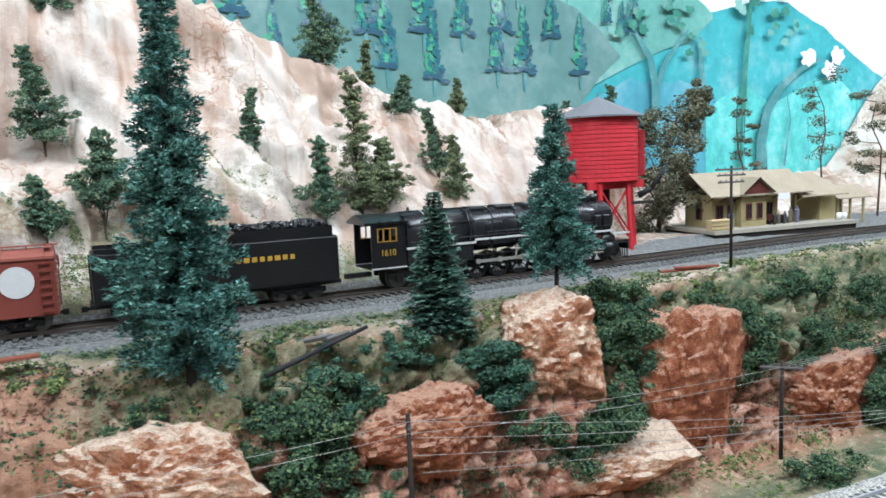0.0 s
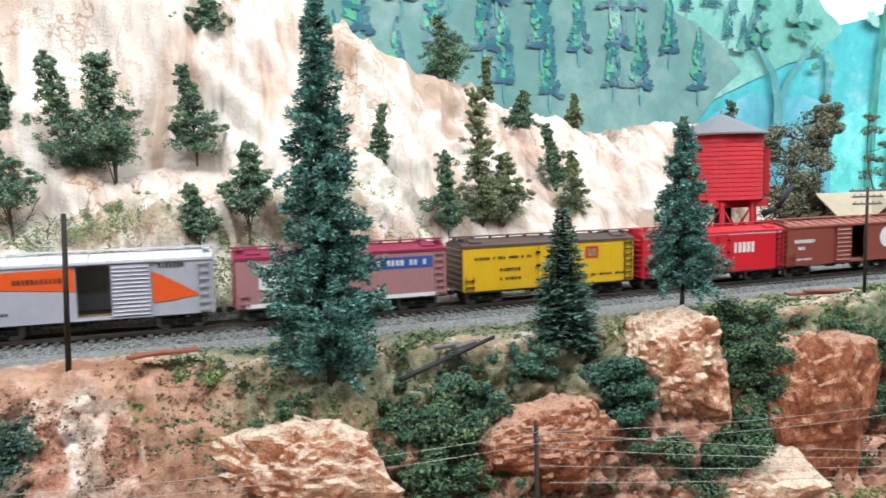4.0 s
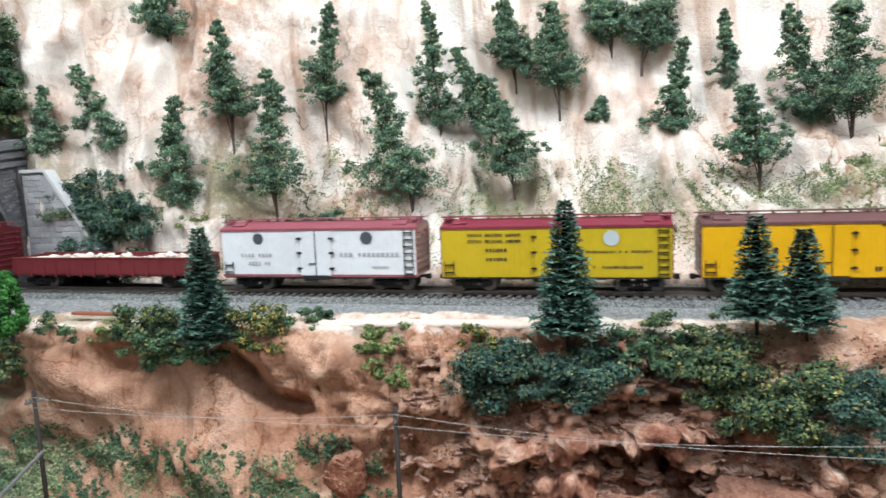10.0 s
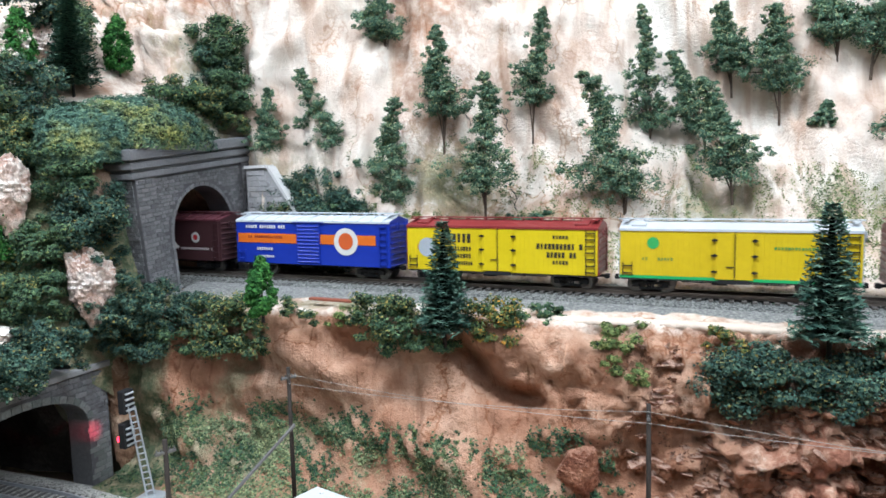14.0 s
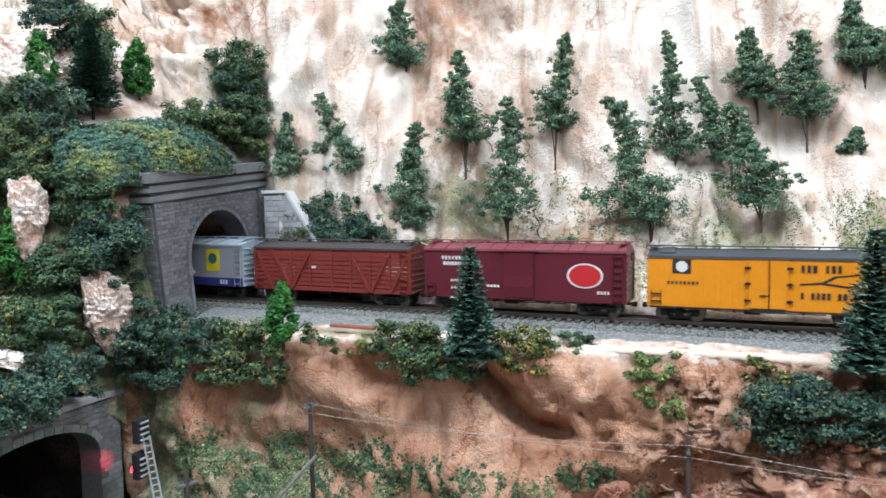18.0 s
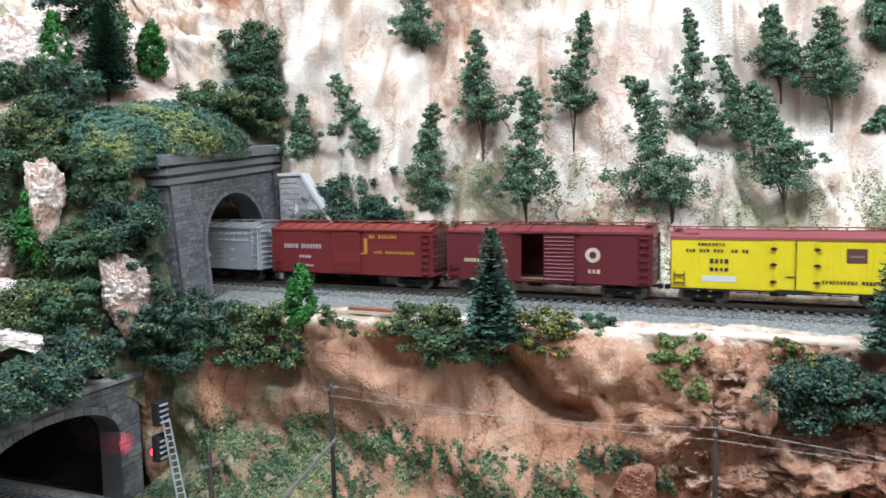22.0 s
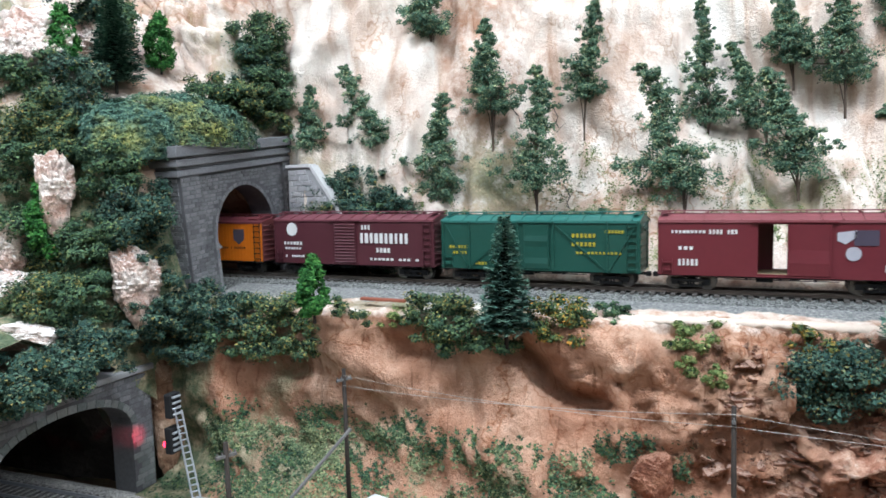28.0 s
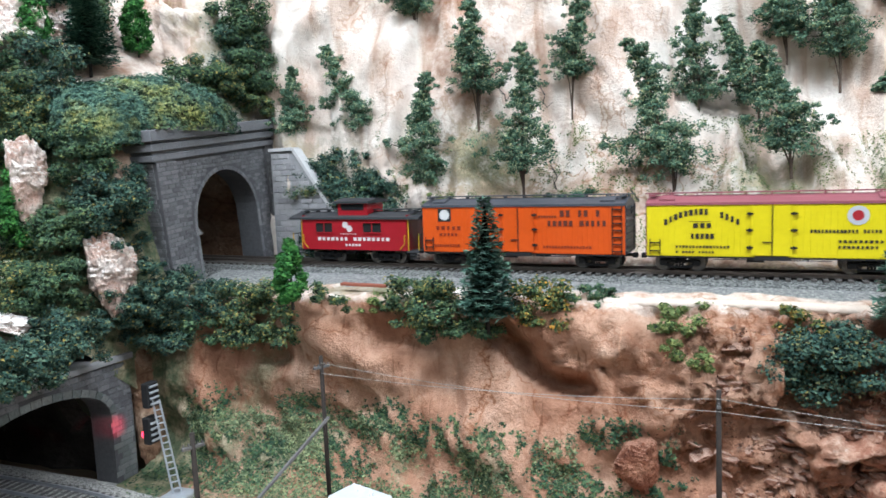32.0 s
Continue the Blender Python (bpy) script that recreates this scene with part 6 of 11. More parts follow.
CARS[3] = freight_car("refrigerator_car", "yellow refrigerator car with a brown roof and red square herald", "reefer", 0.1465, 0.0290, (0.76, 0.45, 0.015), (0.10, 0.062, 0.055), (0.08, 0.05, 0.045), marks=[("r", (0.5, 0.06, 0.03), 0.70, 0.78, 0.58, 0.86), ("r", (0.75, 0.6, 0.35), 0.715, 0.765, 0.64, 0.80), ("t", INK, 0.06, 0.38, 0.72, 0.06, 22), ("t", INK, 0.20, 0.32, 0.45, 0.07, 7), ("t", INK, 0.2, 0.32, 0.25, 0.06, 8), ("t", INK, 0.65, 0.95, 0.2, 0.05, 18)])
CARS[4] = freight_car("refrigerator_car", "pink checked refrigerator car with white panel, blue banner, maroon roof", "reefer", 0.1465, 0.0290, (0.42, 0.20, 0.20), (0.27, 0.02, 0.06), (0.30, 0.03, 0.07), marks=[("r", WHITE, 0.10, 0.44, 0.34, 0.86), ("r", (0.02, 0.06, 0.22), 0.62, 0.93, 0.62, 0.86), ("t", (0.6, 0.62, 0.65), 0.65, 0.90, 0.74, 0.12, 11), ("t", INK, 0.14, 0.26, 0.70, 0.14, 5), ("t", INK, 0.14, 0.40, 0.50, 0.05, 16), ("r", WHITE, 0.49, 0.58, 0.3, 0.45), ("r", WHITE, 0.49, 0.58, 0.55, 0.70), ("r", WHITE, 0.04, 0.96, 0.0, 0.08)])
CARS[5] = freight_car("boxcar", "silver boxcar with a long orange feather and its door open", "box", 0.1465, 0.0310, (0.42, 0.42, 0.47), (0.66, 0.67, 0.71), None, (0.455, 0.59, 0), (0.59, 0.745), 13, [("p", (0.82, 0.10, 0.012), 0.03, 0.72, 0.08, 0.83, 0.2, 0.90, 0.452, 0.92, 0.452, 0.52, 0.2, 0.60, 0.08, 0.64), ("p", (0.82, 0.10, 0.012), 0.752, 0.80, 0.82, 0.66, 0.95, 0.34, 0.83, 0.26, 0.752, 0.24), ("t", INK, 0.22, 0.42, 0.72, 0.09, 12), ("t", INK, 0.76, 0.9, 0.9, 0.08, 9), ("t", INK, 0.04, 0.1, 0.3, 0.06, 4), ("t", INK, 0.13, 0.2, 0.2, 0.05, 6)])
CARS[6] = freight_car("boxcar", "dark brown boxcar with white lettering bars", "box", 0.150, 0.0310, (0.085, 0.026, 0.026), (0.17, 0.06, 0.055), marks=[("t", WHITE, 0.62, 0.86, 0.86, 0.10, 9), ("t", WHITE, 0.62, 0.86, 0.62, 0.10, 9), ("t", WHITE, 0.74, 0.83, 0.35, 0.14, 3), ("t", WHITE, 0.05, 0.16, 0.5, 0.06, 8)], ribs=11)
CARS[7] = freight_car("refrigerator_car", "golden yellow refrigerator car with a dark slate roof", "reefer", 0.1475, 0.0290, (0.80, 0.40, 0.012), (0.055, 0.062, 0.080), (0.07, 0.05, 0.04), marks=[("r", (0.25, 0.22, 0.2), 0.23, 0.29, 0.70, 0.86), ("t", INK, 0.22, 0.32, 0.56, 0.05, 8), ("t", INK, 0.22, 0.32, 0.42, 0.05, 8), ("o", (0.7, 0.1, 0.03), 0.64, 0.80, 0.13), ("r", (0.4, 0.35, 0.3), 0.82, 0.89, 0.72, 0.88), ("t", INK, 0.68, 0.93, 0.55, 0.06, 16), ("t", INK, 0.68, 0.88, 0.40, 0.05, 14), ("r", (0.7, 0.1, 0.02), 0.47, 0.55, 0.06, 0.16)])
CARS[8] = freight_car("boxcar", "maroon boxcar with a red round herald and its door open", "box", 0.150, 0.0305, (0.15, 0.022, 0.036), (0.30, 0.08, 0.10), None, (0.43, 0.55), (0.55, 0.69), 1, [("t", WHITE, 0.10, 0.32, 0.72, 0.10, 12), ("t", WHITE, 0.12, 0.38, 0.6, 0.07, 15), ("t", WHITE, 0.18, 0.33, 0.2, 0.05, 9), ("o", (0.55, 0.02, 0.03), 0.80, 0.65, 0.24, 1.2), ("t", WHITE, 0.75, 0.85, 0.65, 0.16, 3), ("t", WHITE, 0.80, 0.86, 0.25, 0.05, 5)])
CARS[9] = freight_car("boxcar", "dark red boxcar with a yellow band along its side", "box", 0.1485, 0.0305, (0.20, 0.012, 0.022), (0.40, 0.07, 0.085), None, marks=[("r", (0.80, 0.62, 0.02), 0.01, 0.93, 0.62, 0.78), ("t", WHITE, 0.14, 0.36, 0.44, 0.12, 9), ("t", WHITE, 0.18, 0.33, 0.28, 0.1, 7), ("t", WHITE, 0.68, 0.86, 0.44, 0.14, 8), ("r", WHITE, 0.68, 0.86, 0.33, 0.36), ("t", WHITE, 0.70, 0.80, 0.14, 0.05, 8), ("t", WHITE, 0.10, 0.20, 0.12, 0.05, 8)], ribs=11)
CARS[10] = freight_car("boxcar", "purplish maroon boxcar with a pale square herald and its door open", "box", 0.150, 0.0310, (0.098, 0.016, 0.028), (0.33, 0.095, 0.13), None, (0.455, 0.56), (0.56, 0.71), 1, [("r", (0.45, 0.36, 0.38), 0.80, 0.885, 0.44, 0.72), ("t", (0.5, 0.4, 0.42), 0.80, 0.88, 0.22, 0.1, 4), ("t", (0.5, 0.4, 0.42), 0.13, 0.24, 0.52, 0.06, 8), ("t", (0.5, 0.4, 0.42), 0.14, 0.24, 0.3, 0.06, 8)])
CARS[11] = freight_car("refrigerator_car", "bright golden refrigerator car with a striped shield and a brown roof", "reefer", 0.1465, 0.0290, (0.84, 0.45, 0.006), (0.15, 0.065, 0.062), (0.13, 0.05, 0.05), marks=[("t", INK, 0.16, 0.36, 0.48, 0.14, 7), ("p", (0.62, 0.10, 0.03), 0.715, 0.70, 0.82, 0.70, 0.82, 0.50, 0.80, 0.36, 0.767, 0.26, 0.735, 0.36, 0.715, 0.50), ("r", (0.10, 0.13, 0.35), 0.71, 0.825, 0.70, 0.90), ("t", (0.75, 0.7, 0.62), 0.722, 0.815, 0.52, 0.30, 5), ("t", INK, 0.66, 0.90, 0.16, 0.07, 16), ("t", INK, 0.68, 0.90, 0.93, 0.04, 14)])
CARS[12] = freight_car("refrigerator_car", "mustard yellow refrigerator car with maroon roof and small round herald", "reefer", 0.149, 0.0290, (0.60, 0.43, 0.015), (0.22, 0.025, 0.045), (0.16, 0.02, 0.03), marks=[("t", INK, 0.12, 0.36, 0.84, 0.06, 18), ("t", INK, 0.12, 0.36, 0.72, 0.06, 18), ("t", INK, 0.2, 0.30, 0.54, 0.07, 6), ("t", INK, 0.2, 0.30, 0.36, 0.06, 6), ("o", (0.55, 0.6, 0.62), 0.75, 0.76, 0.15), ("r", (0.05, 0.1, 0.3), 0.725, 0.775, 0.70, 0.82), ("t", INK, 0.64, 0.92, 0.50, 0.04, 22), ("t", INK, 0.67, 0.88, 0.2, 0.05, 16)])
CARS[13] = freight_car("refrigerator_car", "white refrigerator car with two dark round heralds and a maroon roof", "reefer", 0.1475, 0.0295, (0.80, 0.82, 0.83), (0.30, 0.08, 0.10), (0.30, 0.13, 0.10), marks=[("o", (0.05, 0.06, 0.07), 0.20, 0.80, 0.12), ("o", (0.05, 0.06, 0.07), 0.76, 0.80, 0.13), ("t", (0.3, 0.3, 0.3), 0.10, 0.27, 0.45, 0.08, 9), ("t", (0.3, 0.3, 0.3), 0.14, 0.26, 0.28, 0.08, 7), ("t", (0.3, 0.3, 0.3), 0.62, 0.92, 0.46, 0.08, 13), ("t", (0.3, 0.3, 0.3), 0.78, 0.88, 0.2, 0.05, 8), ("r", (0.3, 0.09, 0.1), 0.0, 1.0, 0.0, 0.05)])
CARS[15] = freight_car("stock_car", "maroon slatted stock car with diagonal braces", "stock", 0.149, 0.0300, (0.125, 0.016, 0.020), (0.24, 0.045, 0.055), marks=[("r", (0.3, 0.08, 0.08), 0.11, 0.27, 0.55, 0.78), ("t", WHITE, 0.12, 0.26, 0.70, 0.07, 9), ("t", WHITE, 0.14, 0.24, 0.60, 0.05, 8)])
CARS[16] = freight_car("refrigerator_car", "yellow refrigerator car with a silver roof and a green sill line", "reefer", 0.1465, 0.0290, (0.74, 0.54, 0.012), (0.62, 0.65, 0.68), (0.42, 0.44, 0.45), marks=[("r", (0.01, 0.30, 0.09), 0.0, 1.0, 0.0, 0.06), ("t", (0.03, 0.2, 0.06), 0.66, 0.90, 0.66, 0.05, 18), ("o", (0.03, 0.3, 0.08), 0.15, 0.72, 0.12), ("t", (0.2, 0.3, 0.06), 0.1, 0.24, 0.4, 0.06, 10)])
CARS[17] = freight_car("refrigerator_car", "yellow refrigerator car with black script bars and a round herald", "reefer", 0.147, 0.0290, (0.82, 0.63, 0.010), (0.26, 0.030, 0.030), (0.20, 0.03, 0.025), marks=[("o", (0.45, 0.5, 0.55), 0.115, 0.52, 0.22), ("r", (0.6, 0.05, 0.04), 0.06, 0.17, 0.47, 0.57), ("t", INK, 0.20, 0.36, 0.74, 0.20, 6), ("t", INK, 0.22, 0.36, 0.50, 0.10, 9), ("t", INK, 0.22, 0.36, 0.34, 0.10, 9), ("t", INK, 0.20, 0.38, 0.18, 0.08, 14), ("t", INK, 0.70, 0.93, 0.60, 0.12, 12), ("t", INK, 0.75, 0.90, 0.42, 0.12, 8), ("t", INK, 0.78, 0.86, 0.80, 0.07, 5), ("t", INK, 0.78, 0.86, 0.26, 0.08, 5)])
CARS[18] = freight_car("boxcar", "royal blue boxcar with an orange band and a white round herald", "box", 0.148, 0.0310, (0.010, 0.040, 0.42), (0.68, 0.74, 0.80), None, marks=[("r", (0.80, 0.17, 0.015), 0.01, 0.92, 0.48, 0.70), ("o", WHITE, 0.735, 0.55, 0.31), ("o", (0.72, 0.13, 0.03), 0.735, 0.56, 0.19, 1.0, 1), ("t", WHITE, 0.05, 0.34, 0.86, 0.07, 18), ("t", (0.3, 0.05, 0.02), 0.08, 0.32, 0.62, 0.06, 16), ("t", WHITE, 0.14, 0.25, 0.34, 0.07, 7), ("t", WHITE, 0.15, 0.26, 0.16, 0.05, 8)], ribs=11)
CARS[19] = freight_car("boxcar", "brown boxcar with an arched line of lettering and a corrugated door", "box", 0.1465, 0.0310, (0.068, 0.028, 0.032), (0.15, 0.045, 0.060), marks=[("a", (0.55, 0.5, 0.5), 0.03, 0.37, 0.70, 0.12, 16, 0.22), ("t", (0.6, 0.55, 0.55), 0.18, 0.26, 0.34, 0.07, 4), ("t", (0.6, 0.55, 0.55), 0.17, 0.28, 0.18, 0.06, 8), ("o", (0.6, 0.6, 0.6), 0.81, 0.56, 0.13), ("o", (0.5, 0.02, 0.03), 0.81, 0.56, 0.07, 1.0, 1), ("t", (0.6, 0.55, 0.55), 0.66, 0.94, 0.28, 0.06, 20)], ribs=13)
CARS[20] = freight_car("refrigerator_car", "orange-yellow refrigerator car with black cross herald and dark roof", "reefer", 0.148, 0.0290, (0.82, 0.30, 0.010), (0.050, 0.056, 0.062), None, marks=[("r", INK, 0.105, 0.185, 0.66, 0.94), ("o", WHITE, 0.145, 0.80, 0.11), ("r", INK, 0.138, 0.152, 0.69, 0.91), ("r", INK, 0.115, 0.175, 0.77, 0.83), ("t", INK, 0.08, 0.22, 0.48, 0.06, 8), ("t", INK, 0.62, 0.78, 0.80, 0.14, 7), ("t", INK, 0.62, 0.84, 0.30, 0.12, 11), ("p", INK, 0.62, 0.52, 0.70, 0.56, 0.80, 0.50, 0.92, 0.60, 0.92, 0.57, 0.80, 0.46, 0.70, 0.52, 0.62, 0.49), ("p", INK, 0.70, 0.55, 0.75, 0.68, 0.88, 0.74, 0.88, 0.72, 0.76, 0.65, 0.72, 0.55)])
CARS[21] = freight_car("boxcar", "maroon boxcar with a red oval herald and white lettering bars", "box", 0.150, 0.0310, (0.115, 0.013, 0.024), (0.24, 0.06, 0.075), marks=[("o", WHITE, 0.815, 0.52, 0.245, 1.45), ("o", (0.58, 0.02, 0.03), 0.815, 0.52, 0.215, 1.45, 1), ("t", WHITE, 0.77, 0.86, 0.54, 0.20, 2), ("t", WHITE, 0.09, 0.29, 0.82, 0.07, 11), ("t", WHITE, 0.10, 0.30, 0.70, 0.07, 13), ("t", WHITE, 0.14, 0.28, 0.35, 0.05, 13), ("t", WHITE, 0.14, 0.26, 0.2, 0.06, 8), ("t", WHITE, 0.87, 0.93, 0.2, 0.06, 4), ("t", WHITE, 0.33, 0.40, 0.26, 0.05, 4)], ribs=1)
CARS[22] = freight_car("stock_car", "rust red slatted stock car with a dark roof", "stock", 0.147, 0.0300, (0.21, 0.034, 0.026), (0.055, 0.045, 0.045), None, marks=[("t", WHITE, 0.39, 0.42, 0.55, 0.06, 3)])
CARS[23] = freight_car("boxcar", "grey boxcar with dark blue band, white corrugated door, yellow herald", "box", 0.1465, 0.0310, (0.33, 0.34, 0.38), (0.48, 0.57, 0.64), (0.40, 0.48, 0.54), marks=[("r", (0.02, 0.028, 0.13), 0.0, 1.0, 0.0, 0.20), ("r", (0.80, 0.62, 0.02), 0.73, 0.83, 0.36, 0.88), ("o", (0.03, 0.12, 0.10), 0.78, 0.66, 0.13, 1.0, 1), ("t", INK, 0.06, 0.30, 0.74, 0.14, 8), ("t", INK, 0.06, 0.30, 0.57, 0.05, 18), ("t", INK, 0.09, 0.26, 0.38, 0.05, 14), ("t", WHITE, 0.83, 0.89, 0.10, 0.10, 3), ("t", WHITE, 0.3, 0.38, 0.10, 0.06, 5)], ribs=12)
CARS[24] = freight_car("refrigerator_car", "lemon yellow refrigerator car with dark square herald and maroon roof", "reefer", 0.148, 0.0290, (0.82, 0.66, 0.020), (0.30, 0.075, 0.085), (0.17, 0.03, 0.03), marks=[("r", (0.12, 0.05, 0.04), 0.69, 0.765, 0.56, 0.82), ("r", (0.6, 0.5, 0.4), 0.70, 0.755, 0.66, 0.70), ("t", INK, 0.11, 0.24, 0.86, 0.06, 9), ("t", INK, 0.06, 0.32, 0.74, 0.06, 18), ("t", INK, 0.16, 0.24, 0.54, 0.09, 4), ("t", INK, 0.16, 0.24, 0.38, 0.07, 4), ("r", (0.7, 0.7, 0.65), 0.13, 0.27, 0.14, 0.26), ("t", INK, 0.60, 0.92, 0.20, 0.06, 24)])
CARS[25] = freight_car("boxcar", "maroon boxcar with a pale ring herald and its door open", "box", 0.149, 0.0310, (0.125, 0.018, 0.024), (0.22, 0.042, 0.048), None, (0.385, 0.50, 0), (0.50, 0.65), 12, [("o", (0.6, 0.55, 0.42), 0.735, 0.56, 0.145), ("o", (0.125, 0.018, 0.024), 0.735, 0.56, 0.07, 1.0, 1), ("t", (0.62, 0.5, 0.35), 0.09, 0.32, 0.40, 0.07, 14), ("t", (0.62, 0.5, 0.35), 0.17, 0.26, 0.2, 0.08, 5), ("t", (0.62, 0.5, 0.35), 0.71, 0.77, 0.24, 0.08, 3)])
CARS[26] = freight_car("boxcar", "rust maroon boxcar with yellow lettering bars", "box", 0.1485, 0.0310, (0.16, 0.022, 0.024), (0.26, 0.045, 0.035), marks=[("t", (0.5, 0.4, 0.4), 0.08, 0.33, 0.60, 0.10, 13), ("t", (0.5, 0.45, 0.45), 0.18, 0.26, 0.36, 0.06, 4), ("t", (0.5, 0.45, 0.45), 0.17, 0.28, 0.16, 0.05, 8), ("t", (0.50, 0.24, 0.03), 0.63, 0.80, 0.84, 0.08, 9), ("t", (0.50, 0.24, 0.03), 0.66, 0.90, 0.50, 0.06, 14), ("r", (0.50, 0.24, 0.03), 0.56, 0.62, 0.44, 0.49), ("r", (0.50, 0.24, 0.03), 0.60, 0.62, 0.44, 0.80)], ribs=1, door=(0.40, 0.58))
# pale bars and patches put rivet highlights into this car's colour
CARS[27] = freight_car("boxcar", "bare silver metal car with riveted panels", "box", 0.149, 0.0310, (0.46, 0.48, 0.50), (0.62, 0.64, 0.67), (0.55, 0.57, 0.6), marks=[("t", (0.75, 0.77, 0.8), 0.03, 0.97, 0.86, 0.05, 20), ("t", (0.75, 0.77, 0.8), 0.03, 0.97, 0.70, 0.05, 20)] + [("t", (0.22, 0.23, 0.24), u, u + 0.07, w, 0.04, 4) for u in (0.24, 0.40, 0.66) for w in (0.25, 0.36, 0.47)] + [("r", (0.72, 0.74, 0.77), u, u + 0.03, w, w + 0.06) for u in (0.2, 0.34, 0.56, 0.78) for w in (0.2, 0.45)], ribs=2)
CARS[28] = freight_car("boxcar", "red boxcar with a white ship-like emblem and a corrugated door", "box", 0.1475, 0.0310, (0.185, 0.018, 0.022), (0.28, 0.06, 0.06), marks=[("t", WHITE, 0.06, 0.32, 0.80, 0.08, 16), ("t", WHITE, 0.07, 0.32, 0.68, 0.07, 16), ("t", WHITE, 0.16, 0.24, 0.46, 0.09, 4), ("t", WHITE, 0.16, 0.27, 0.22, 0.05, 8), ("p", WHITE, 0.62, 0.52, 0.90, 0.48, 0.885, 0.40, 0.63, 0.42), ("r", WHITE, 0.70, 0.82, 0.52, 0.60), ("r", WHITE, 0.72, 0.735, 0.6, 0.72), ("r", WHITE, 0.77, 0.785, 0.6, 0.72), ("t", WHITE, 0.64, 0.88, 0.22, 0.06, 14)], ribs=12)
CARS[29] = freight_car("refrigerator_car", "white over blue refrigerator car with red roof and oval herald", "reefer", 0.1465, 0.0295, (0.80, 0.81, 0.82), (0.50, 0.03, 0.035), (0.52, 0.02, 0.03), marks=[("r", (0.012, 0.035, 0.30), 0.0, 1.0, 0.0, 0.42), ("o", (0.62, 0.02, 0.03), 0.21, 0.78, 0.15, 1.6), ("t", (0.4, 0.4, 0.5), 0.14, 0.28, 0.56, 0.05, 10), ("r", WHITE, 0.10, 0.14, 0.12, 0.3), ("t", WHITE, 0.2, 0.3, 0.16, 0.06, 8), ("t", WHITE, 0.74, 0.9, 0.2, 0.06, 12), ("t", (0.3, 0.3, 0.4), 0.74, 0.86, 0.66, 0.14, 6)])
CARS[30] = freight_car("boxcar", "maroon boxcar with a dark emblem and its door open", "box", 0.148, 0.0310, (0.14, 0.020, 0.028), (0.25, 0.075, 0.085), None, (0.41, 0.525), (0.525, 0.69), 1, [("t", WHITE, 0.05, 0.20, 0.80, 0.05, 9), ("t", WHITE, 0.21, 0.33, 0.80, 0.08, 8), ("t", WHITE, 0.08, 0.15, 0.50, 0.06, 3), ("t", WHITE, 0.08, 0.17, 0.24, 0.12, 5), ("r", (0.05, 0.04, 0.06), 0.77, 0.86, 0.58, 0.84), ("p", (0.5, 0.5, 0.55), 0.71, 0.80, 0.78, 0.84, 0.78, 0.72, 0.74, 0.60, 0.71, 0.66), ("o", (0.45, 0.45, 0.5), 0.77, 0.44, 0.12), ("t", WHITE, 0.88, 0.94, 0.2, 0.12, 3)])
CARS[31] = freight_car("boxcar", "dark green outside-braced boxcar with yellow lettering bars", "box", 0.146, 0.0305, (0.009, 0.055, 0.040), (0.022, 0.12, 0.10), None, marks=[("t", (0.45, 0.38, 0.03), 0.04, 0.17, 0.46, 0.06, 8), ("t", (0.45, 0.38, 0.03), 0.06, 0.14, 0.34, 0.06, 5), ("t", (0.45, 0.38, 0.03), 0.68, 0.80, 0.72, 0.08, 6), ("t", (0.45, 0.38, 0.03), 0.84, 0.93, 0.80, 0.06, 6), ("t", (0.45, 0.38, 0.03), 0.68, 0.80, 0.55, 0.08, 6), ("t", (0.45, 0.38, 0.03), 0.18, 0.25, 0.12, 0.06, 4), ("t", (0.45, 0.38, 0.03), 0.70, 0.92, 0.38, 0.05, 12)], ribs=2, braces=True, door=(0.44, 0.57))
CARS[32] = freight_car("boxcar", "dark maroon boxcar with white slogan bars and white cross herald", "box", 0.148, 0.0310, (0.085, 0.022, 0.030), (0.18, 0.055, 0.07), marks=[("o", WHITE, 0.12, 0.78, 0.15), ("r", (0.085, 0.022, 0.030), 0.112, 0.128, 0.64, 0.92), ("t", WHITE, 0.06, 0.19, 0.46, 0.07, 6), ("t", WHITE, 0.07, 0.18, 0.34, 0.05, 6), ("t", WHITE, 0.07, 0.2, 0.16, 0.05, 9), ("t", WHITE, 0.56, 0.86, 0.60, 0.22, 10), ("t", WHITE, 0.57, 0.63, 0.84, 0.10, 3), ("t", WHITE, 0.66, 0.75, 0.34, 0.10, 4), ("t", WHITE, 0.62, 0.92, 0.14, 0.05, 12)], ribs=13, door=(0.40, 0.54))
CARS[33] = freight_car("refrigerator_car", "orange refrigerator car with two dark heralds and a maroon roof", "reefer", 0.147, 0.0290, (0.80, 0.20, 0.010), (0.20, 0.050, 0.060), (0.14, 0.04, 0.04), marks=[("o", (0.55, 0.5, 0.45), 0.60, 0.62, 0.17), ("o", (0.05, 0.05, 0.06), 0.60, 0.62, 0.12, 1.0, 1), ("p", (0.07, 0.06, 0.08), 0.79, 0.82, 0.87, 0.82, 0.87, 0.56, 0.83, 0.42, 0.79, 0.56), ("t", INK, 0.06, 0.34, 0.66, 0.05, 18), ("t", INK, 0.15, 0.25, 0.46, 0.10, 4), ("t", INK, 0.15, 0.25, 0.30, 0.05, 6), ("t", INK, 0.56, 0.88, 0.34, 0.05, 22), ("t", INK, 0.15, 0.25, 0.14, 0.05, 6)])
